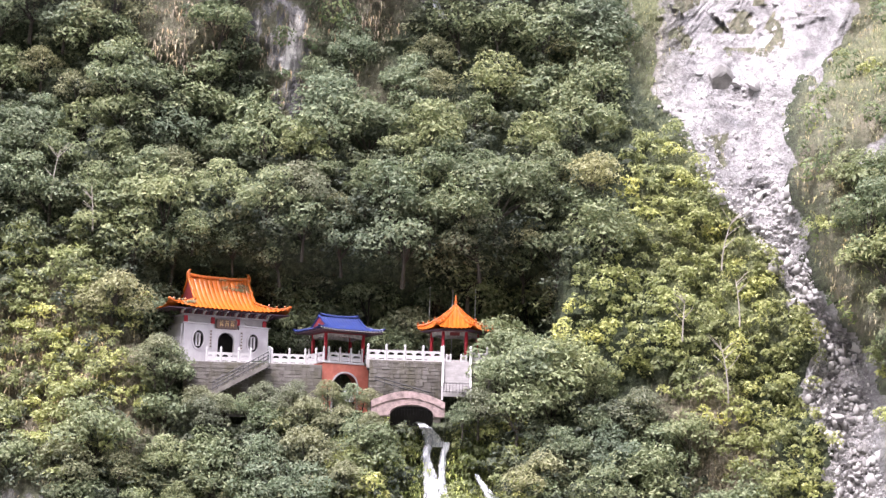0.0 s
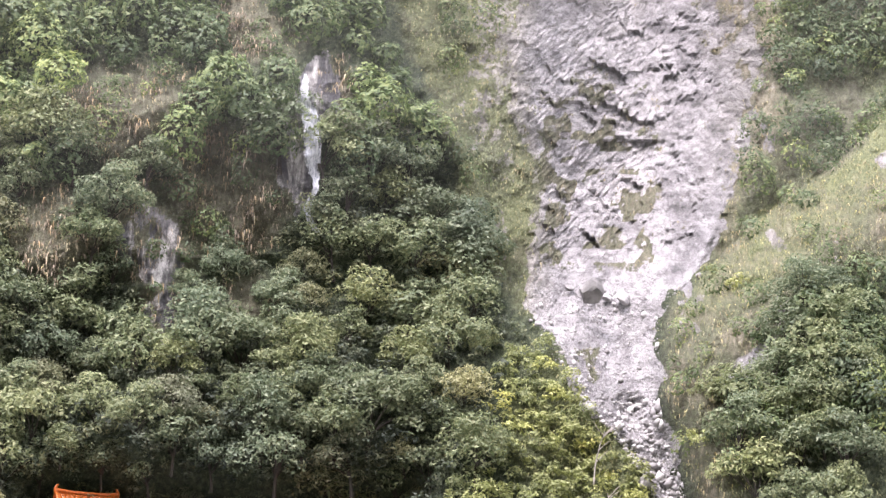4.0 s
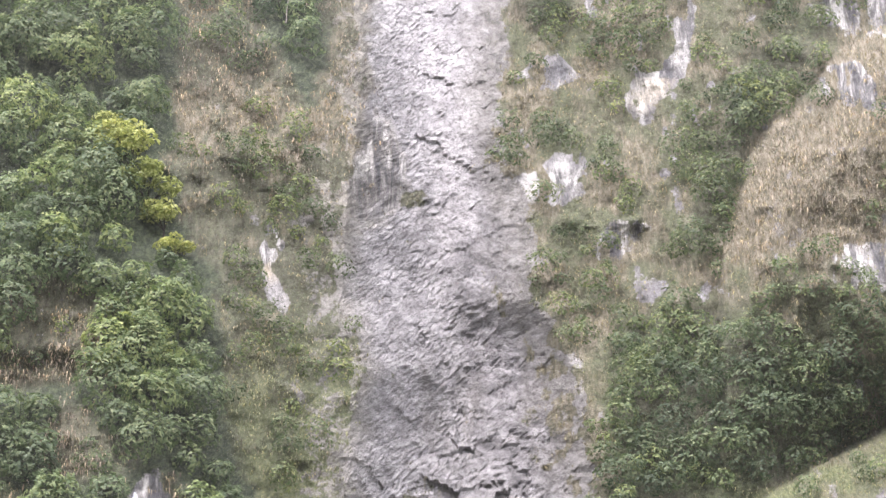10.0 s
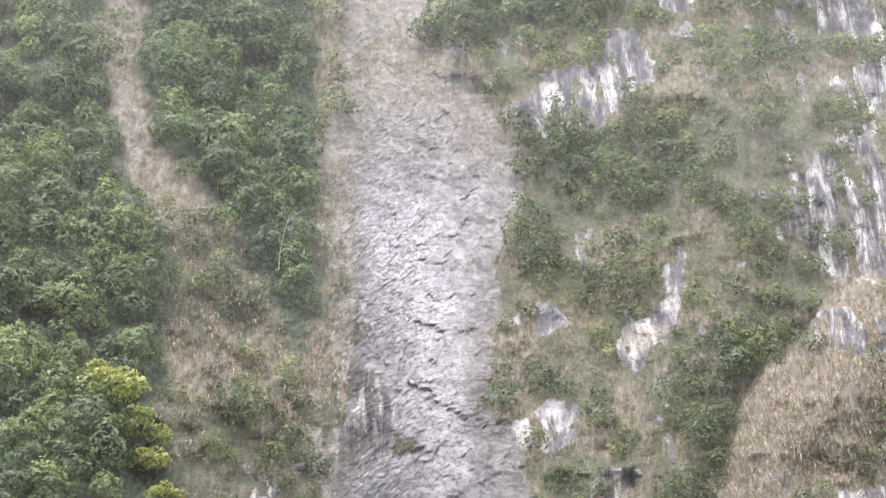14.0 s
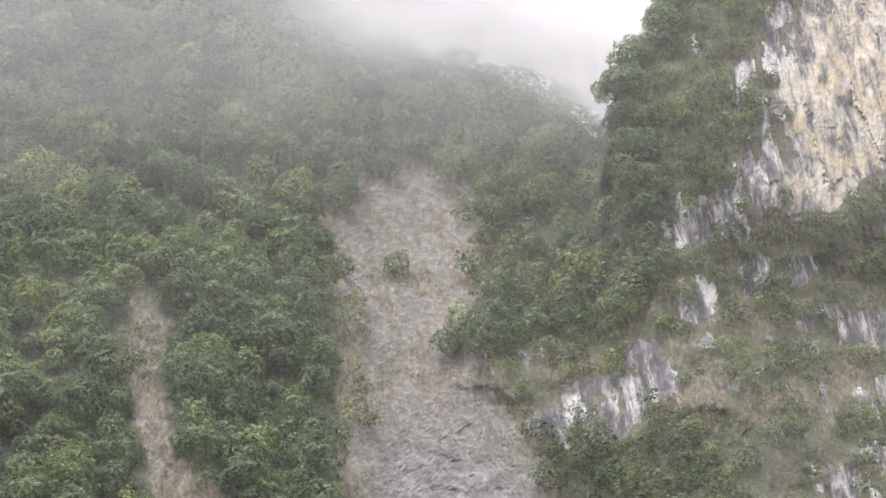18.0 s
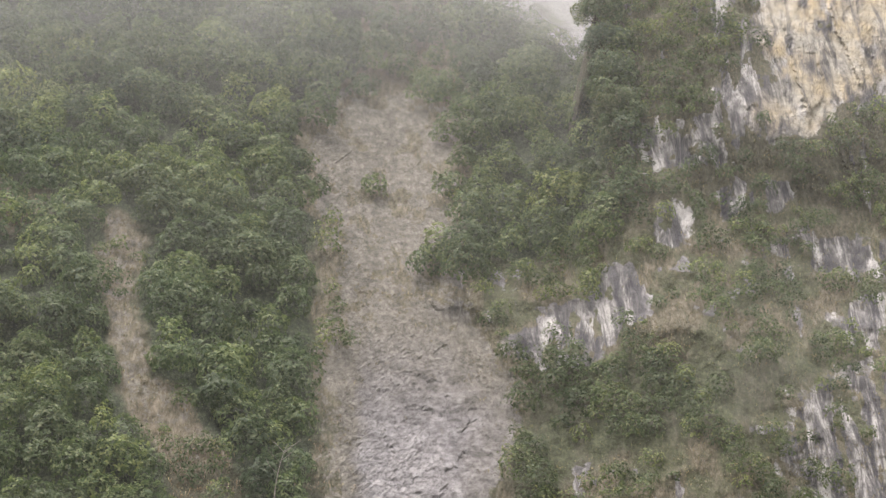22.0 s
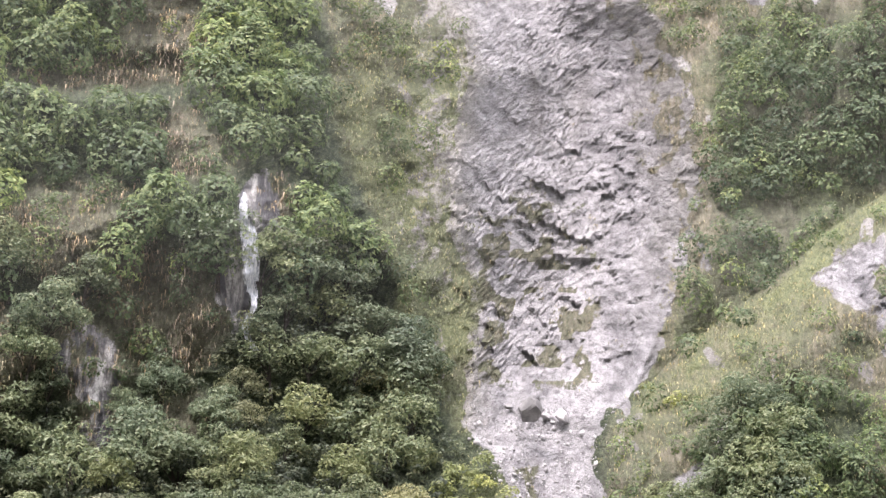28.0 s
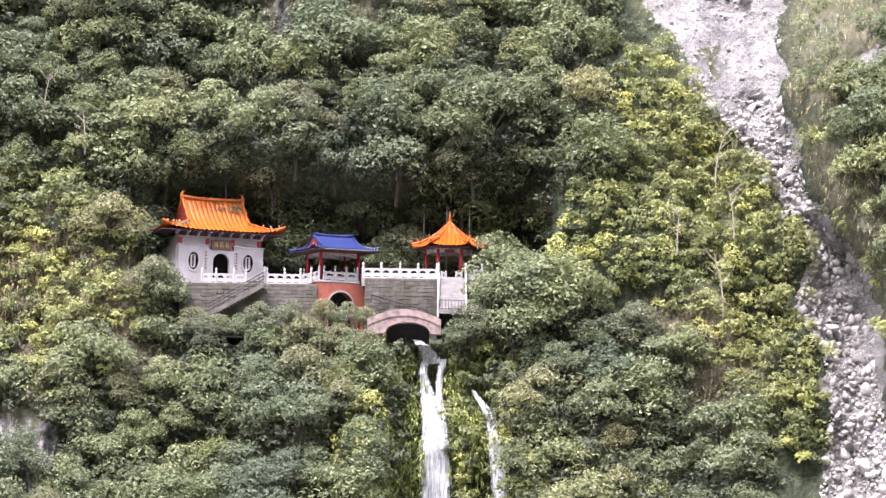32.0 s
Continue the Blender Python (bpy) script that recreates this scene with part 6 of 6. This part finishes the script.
def plant_wood(name, label, seed, density, low, high, gap, tries, leaves, radius, height, leaf, mat, domes=False):
    """Far growth, too much to count, as one mesh of leaves."""
    rng = np.random.default_rng(seed)
    spots = scatter(rng, tries, density, low, high, gap)
    d = depth(spots[:, 0], spots[:, 1])
    centres, normals, tones = [], [], []
    for (a, e), dd in zip(spots, d):
        g = rng.uniform(0.6, 1.35)
        n = int(leaves * g * g)
        g *= dd / 230 if domes else 1.0
        px, py, pz = place(a, e, dd)
        if domes:
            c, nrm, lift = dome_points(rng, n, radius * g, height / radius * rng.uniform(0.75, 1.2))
            c = c + np.array([0, -0.3 * radius * g, 0.3 * height * g])
        else:
            c, nrm, _, _ = crown_points(rng, n, rng.integers(5, 10), radius * g, height * g, 0.75, 0.35)
            lift = np.zeros(len(c))
        at = np.array([px, py - 0.4 * g, pz - 0.3 * g])
        centres.append(c + at)
        normals.append(nrm)
        # raised clumps painted lighter and gaps darker, as light would leave them
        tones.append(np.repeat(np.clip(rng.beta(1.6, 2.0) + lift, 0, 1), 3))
    c, nrm = np.concatenate(centres), np.concatenate(normals)
    pts, faces = leaf_fan(rng, c, nrm, leaf * (c[:, 1:2] / 230 if domes else 1.0), 0.24 if domes else 0.5)
    me = bpy.data.meshes.new(name)
    raw_mesh(me, pts, faces)
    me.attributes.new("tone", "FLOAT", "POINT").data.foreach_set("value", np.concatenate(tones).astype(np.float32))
    me.materials.append(mat)
    return tagged(new(name, me), label, "growth", kind="stuff")


def plant_grass(name, label, seed, density, low, high, tries, blades, length, mat, droop=0.9):
    """Tufts of long blades that hang over, as one mesh."""
    rng = np.random.default_rng(seed)
    t = rng.uniform(0, 1, (tries, 3))
    a, e = low[0] + t[:, 0] * (high[0] - low[0]), low[1] + t[:, 1] * (high[1] - low[1])
    ok = t[:, 2] < density(a, e)
    a, e = np.repeat(a[ok], blades), np.repeat(e[ok], blades)
    n = len(a)
    d = depth(a, e)
    far = d / 180
    base = np.stack(place(a, e, d), -1) + rng.normal(0, 0.25, (n, 3)) * far[:, None]
    g = rng.uniform(0.6, 1.4, n) * length * far ** 0.6
    out = rng.normal(0, 0.55, (n, 3)) + np.array([0, -0.75, 0.35])
    out /= np.linalg.norm(out, axis=1, keepdims=True)
    side = np.cross(out, np.array([0, 0, 1.0])) + 1e-6
    side /= np.linalg.norm(side, axis=1, keepdims=True)
    w = (0.07 * g)[:, None] * side
    mid = base + out * (g * 0.55)[:, None] + np.array([0, 0, 0.1]) * g[:, None]
    tip = mid + out * (g * 0.35)[:, None] - np.array([0, 0, droop]) * (g * 0.7)[:, None]
    pts = np.stack([base, mid + w, tip, mid - w], 1).reshape(-1, 3)
    me = bpy.data.meshes.new(name)
    raw_mesh(me, pts, np.arange(4 * n).reshape(n, 4))
    me.attributes.new("tone", "FLOAT", "POINT").data.foreach_set("value", np.repeat(np.repeat(rng.beta(2, 2, n // blades), blades), 4).astype(np.float32))
    me.materials.append(mat)
    return tagged(new(name, me), label, "grass", kind="stuff")




def upper_wood(a, e):
    m = zones(a, e)
    rim = smooth(0.016, 0.006, np.abs(a - crag_edge(e) - 0.006)) * smooth(0.76, 0.80, e)
    top = m["crag"] * smooth(1.125, 1.14, e)
    dry_fall = (1 - patch(a, e, -0.002, 0.295, 0.011, 0.05)) * (1 - patch(a, e, -0.006, 0.495, 0.014, 0.032, -0.5))
    left = a < np.interp(e, [0.25, 0.45, 0.68, 0.70, 1.2], [0.11, 0.11, 0.12, 0.30, 0.30])
    return np.clip(wood_density(a, e) * left + m["high_wood"] + rim + top, 0, 1) * dry_fall * (e < skyline(a) - 0.002)


def shrub_density(a, e):
    m = zones(a, e)
    clump = smooth(-0.18, 0.12, fbm(a * 60, e * 52, a * 0, 3, 77))
    slope = np.clip(m["right_slope"] * (0.80 + 0.12 * smooth(0.62, 0.72, e)) + m["spur"] * 0.7 + m["brown_spur"] * 0.3 + m["crag"] * 0.7 + m["left_wall"] * 0.75 * smooth(-0.15, 0.2, fbm(a * 40, e * 25, a * 0, 3, 76)) + 0.55 * m["cliff"], 0, 1) * (1 - 0.8 * m["crest"])
    clump = np.maximum(clump, m["crag"] * smooth(0.86, 0.92, e) * (1 - m["grey_face"]))
    edge = 0.8 * smooth(0.95, 1.02, np.abs(m["chute"])) * smooth(1.3, 1.15, np.abs(m["chute"])) * smooth(0.26, 0.32, e) * smooth(-0.1, 0.2, fbm(a * 60, e * 52, a * 0, 3, 77))
    return np.maximum(slope * clump * (1 - m["thicket"]), edge) * (1 - np.clip(m["bare"] * 1.1 - 0.1, 0, 1)) * (1 - m["high_wood"]) * (e < skyline(a) - 0.003)


def thicket_density(a, e):
    m = zones(a, e)
    gap = smooth(-0.20, 0.05, fbm(a * 50, e * 50, a * 0, 3, 78))
    return m["thicket"] * (0.1 + 0.9 * gap) * (e > 0.15) * (1 - np.clip(m["bare"] * 1.1 - 0.1, 0, 1))


def dry_density(a, e):
    m = zones(a, e)
    return np.clip(m["dry"], 0, 1) * (1 - np.clip(m["bare"] * 1.1, 0, 0.98)) * (1 - 0.8 * m["fresh"]) * (1 - 0.7 * m["thicket"]) * shrine_clear(a, e, True) * (e < skyline(a))


def fresh_density(a, e):
    m = zones(a, e)
    return np.clip(m["fresh"] + 0.55 * m["left_wall"] * smooth(0.46, 0.38, e) + 0.25 * m["spur"], 0, 1) * (1 - np.clip(m["bare"] * 1.1, 0, 1)) * (e < skyline(a))


def low_density(a, e):
    m = zones(a, e)
    lo, hi = np.interp(e, CHUTE_E, CHUTE_L), np.interp(e, CHUTE_E, CHUTE_R)
    bank = within(a, e, BANK, 0.006) * (1 - m["bare"])
    return np.clip(wood_density(a, e) * 0.9 + patch(a, e, -0.03, 0.115, 0.09, 0.025), 0, 1) * (1 - bank) * shrine_clear(a, e, True)


def bank_density(a, e):
    m = zones(a, e)
    lo = np.interp(e, CHUTE_E, CHUTE_L)
    bank = within(a, e, BANK, 0.006) * (a < lo - 0.002)
    edge_of_falls = (e < 0.06) * smooth(0.06, 0.045, np.abs(a + 0.002))
    hi = np.interp(e, CHUTE_E, CHUTE_R)
    far_bank = smooth(0.002, 0.008, a - hi) * (e < 0.235) * (a < 0.25)
    return np.clip(bank + 0.2 * far_bank + edge_of_falls + patch(a, e, -0.195, 0.09, 0.045, 0.06), 0, 1) * (1 - m["bare"]) * shrine_clear(a, e, True)


def withered_density(a, e):
    m = zones(a, e)
    hang = m["cliff"] * smooth(-0.25, 0.2, fbm(a * 70, e * 60, a * 0, 3, 79))
    v = np.maximum(hang, patch(a, e, -0.185, 0.075, 0.028, 0.03))
    return np.clip(v + m["brown_spur"] * 0.35 + 0.35 * m["left_wall"] * smooth(0.47, 0.55, e) * smooth(0.68, 0.62, e), 0, 1) * (1 - 0.8 * m["bare"]) * shrine_clear(a, e, True)


plant_trees()
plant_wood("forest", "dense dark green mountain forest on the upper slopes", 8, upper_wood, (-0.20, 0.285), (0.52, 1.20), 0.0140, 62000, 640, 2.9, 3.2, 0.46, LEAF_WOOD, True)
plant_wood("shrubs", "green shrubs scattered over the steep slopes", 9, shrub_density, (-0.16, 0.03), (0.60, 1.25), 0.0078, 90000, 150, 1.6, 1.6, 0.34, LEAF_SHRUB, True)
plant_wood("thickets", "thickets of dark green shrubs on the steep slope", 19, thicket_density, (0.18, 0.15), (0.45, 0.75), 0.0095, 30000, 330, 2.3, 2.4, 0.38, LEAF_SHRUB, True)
plant_wood("undergrowth", "low green shrubs under the trees", 10, low_density, (-0.24, -0.035), (0.235, 0.27), 0.0062, 26000, 150, 1.7, 1.6, 0.29, LEAF_UNDER_SHADED)
plant_wood("bank_shrubs", "light green thin shrubs on the bank of the chute and round the falls", 14, bank_density, (-0.24, -0.035), (0.25, 0.24), 0.0058, 26000, 220, 1.5, 1.5, 0.26, LEAF_BANK)
plant_grass("withered_fern", "pale brown withered fern hanging from the cliffs", 15, withered_density, (-0.24, -0.03), (0.60, 0.75), 70000, 5, 0.7, STRAW_RED, 1.3)
plant_grass("dry_grass", "tufts of dry straw-coloured grass hanging from the slopes", 12, dry_density, (-0.24, -0.03), (0.60, 1.2), 140000, 4, 0.58, STRAW)
plant_grass("green_grass", "light green grass on the spur and banks", 13, fresh_density, (-0.24, -0.03), (0.60, 1.0), 170000, 3, 0.52, BLADES)


def fall_side(a, e):
    near = np.maximum(patch(a, e, -0.026, 0.015, 0.017, 0.045), patch(a, e, 0.012, 0.015, 0.009, 0.038))
    return np.clip(near, 0, 1) * (e < 0.058)


plant_grass("fall_grass", "yellow-green ferns and grass beside the waterfall", 21, fall_side, (-0.05, -0.035), (0.03, 0.06), 9000, 5, 0.75, leaf_material("fern_green", (0.15, 0.19, 0.06), (0.27, 0.32, 0.11), (0.40, 0.43, 0.19), 0.05, 0.3, tree=False), 0.6)


def roof_weeds():
    """Weeds in the joints of the gate's roof."""
    rng = np.random.default_rng(31)
    spots = [(rng.uniform(0.2, 2.6), rng.uniform(0.72, 0.99)) for _ in range(14)] + [(rng.uniform(-4.4, -3.0), rng.uniform(0.1, 0.3)) for _ in range(5)]
    c = np.concatenate([np.stack([x + rng.normal(0, 0.17, 34), 2.4 - 3.4 * (1 - v) + rng.normal(0, 0.12, 34), 4.66 + 2.95 * (0.42 * v + 0.58 * v * v) + np.abs(rng.normal(0.05, 0.13, 34))], -1) for x, v in spots])
    pts, faces = leaf_fan(rng, c, np.tile(np.array([[0, -0.4, 0.6]]), (len(c), 1)), 0.13)
    me = bpy.data.meshes.new("weeds")
    raw_mesh(me, pts, faces)
    me.materials.append(LEAF_OLIVE)
    ob = tagged(new("roof_weeds", me), "green weeds grown on the orange gate roof", "weeds")
    ob.matrix_basis = pose(-19.3, 182.0, 15.0, 0, 0, 26)


roof_weeds()


def bare_tree(a, e, tall, seed):
    """A thin pale tree with no leaves."""
    rng = random.Random(seed)
    t = tagged(new("bare_tree"), "thin pale leafless tree on the slope", "tree", "leafless trees")
    px, py, pz = (float(v) for v in place(np.array(a), np.array(e)))
    t.location = (px, py - 2.2, pz)
    lean = rng.uniform(-0.25, 0.25)
    bm = bmesh.new()
    stem = [Vector((lean * tall * s * s, -0.1 * s, tall * (1.15 * s - 0.15))) for s in (0, 0.25, 0.5, 0.75, 1)]
    limb(bm, stem, 0.085, 0.025, 6)
    me = bpy.data.meshes.new("trunk")
    bm.to_mesh(me)
    bm.free()
    me.materials.append(PALE_BARK)
    new("trunk", me).parent = t
    for i in range(6):
        s = rng.uniform(0.4, 0.95)
        at = stem[int(s * 4)].lerp(stem[min(4, int(s * 4) + 1)], s * 4 - int(s * 4))
        side = rng.choice((-1, 1))
        bm = bmesh.new()
        limb(bm, [at, at + Vector((side * tall * 0.13, rng.uniform(-0.3, 0.1), tall * 0.13)), at + Vector((side * tall * rng.uniform(0.2, 0.3), rng.uniform(-0.5, 0.2), tall * rng.uniform(0.2, 0.32)))], 0.045, 0.015, 5)
        me = bpy.data.meshes.new("branch")
        bm.to_mesh(me)
        bm.free()
        me.materials.append(PALE_BARK)
        new("branch", me).parent = t


PALE_BARK = plain("pale_bark", (0.36, 0.33, 0.29), 0.9, 0.2, 2.0, 0.3)
for i, (a, e, tall) in enumerate(((0.070, 0.603, 8.0), (0.133, 0.070, 4.5), (0.131, 0.132, 4.0), (0.139, 0.105, 3.5), (0.245, 0.835, 6.0), (0.112, 0.098, 3.5), (-0.185, 0.165, 4.0), (-0.165, 0.150, 3.5))):
    bare_tree(a, e, tall, i)


# ---- mist ----
def mist_material(name, tone):
    """Cloud hanging on the crest: white droplets, thin where the veil is thin."""
    k = Mat(name, 1.0)
    k.n.remove(k.b)
    dif = k.n.new("ShaderNodeBsdfDiffuse")
    dif.inputs["Color"].default_value = (tone, tone, tone, 1)
    tra = k.n.new("ShaderNodeBsdfTranslucent")
    tra.inputs["Color"].default_value = (tone, tone, tone, 1)
    body, clear, veil = k.n.new("ShaderNodeMixShader"), k.n.new("ShaderNodeBsdfTransparent"), k.n.new("ShaderNodeMixShader")
    k.l.new(dif.outputs[0], body.inputs[1])
    k.l.new(tra.outputs[0], body.inputs[2])
    k.l.new(k.attr("thick"), veil.inputs[0])
    k.l.new(clear.outputs[0], veil.inputs[1])
    k.l.new(body.outputs[0], veil.inputs[2])
    k.l.new(veil.outputs[0], k.out.inputs["Surface"])
    return k.m


MIST, SKY_CLOUD = mist_material("mist", 0.68), mist_material("sky_cloud", 0.34)


def mist_bank(name, label, y0, a0, a1, e0, e1, thick, lean_back=0.15, n=70, mat=None):
    """A veil of cloud before the slopes, or close along them where no distance is given; thick(a, e) says how dense it is."""
    e, a = np.linspace(e0, e1, n), np.linspace(a0, a1, n)
    aa, ee = np.meshgrid(a, e)
    y = (y0 * (1 + lean_back * (ee - e0)) if y0 else 345.0 / (2.0 - np.minimum(ee, 1.12)) - 48) + 6 * fbm(aa * 9, ee * 9, aa * 0, 3, 61)
    x, y, z = upright(aa * y, y, ee * y)
    fade = smooth(a0, a0 + 0.08, aa) * smooth(a1, a1 - 0.08, aa) * smooth(e0, e0 + 0.05, ee)
    ob = sheet(name, x, y, z, mat or MIST, dict(thick=np.clip(thick(aa, ee), 0, 1) * fade))
    ob.visible_shadow = False
    return tagged(ob, label, "mist", kind="stuff")


def crest_cloud(a, e):
    edge = np.interp(a, [-0.3, -0.1, 0.0, 0.04, 0.08, 0.12, 0.19, 0.26, 0.32, 0.5], [1.14, 1.13, 1.12, 1.09, 1.05, 1.03, 1.03, 1.01, 0.98, 1.0])
    v = e - edge + 0.035 * fbm(a * 14, e * 16, a * 0, 4, 71)
    return smooth(-0.06, 0.04, v)


def thin_mist(a, e):
    """The thin mist that hangs from the cloud over the upper forest."""
    return 0.235 * smooth(0.82, 1.06, e + 0.03 * fbm(a * 8, e * 8, a * 0, 3, 75)) * smooth(0.288, 0.262, a)


def valley_haze(a, e):
    return 0.03 + 0.10 * smooth(0.45, 1.0, e) + 0.0 * a


mist_bank("mist_crest", "pale grey cloud on the mountain crest", None, -0.7, 1.2, 0.70, 1.7, crest_cloud, n=110)
mist_bank("mist_slope", "thin mist before the upper forest", 286.0, -0.7, 0.36, 0.70, 1.6, thin_mist, 0.03)
mist_bank("mist_forest", "thin mist along the upper forest", 278.0, -0.7, 0.36, 0.70, 1.6, thin_mist, 0.03)
mist_bank("mist_valley", "faint haze in the gorge", 130.0, -0.9, 1.2, 0.25, 1.7, valley_haze, 0.0, 60)
mist_bank("mist_sky", "pale cloud behind the crest", 560.0, -1.6, 2.4, 0.70, 2.6, lambda a, e: 1.0 + 0.0 * a, 0.05, 60, SKY_CLOUD)
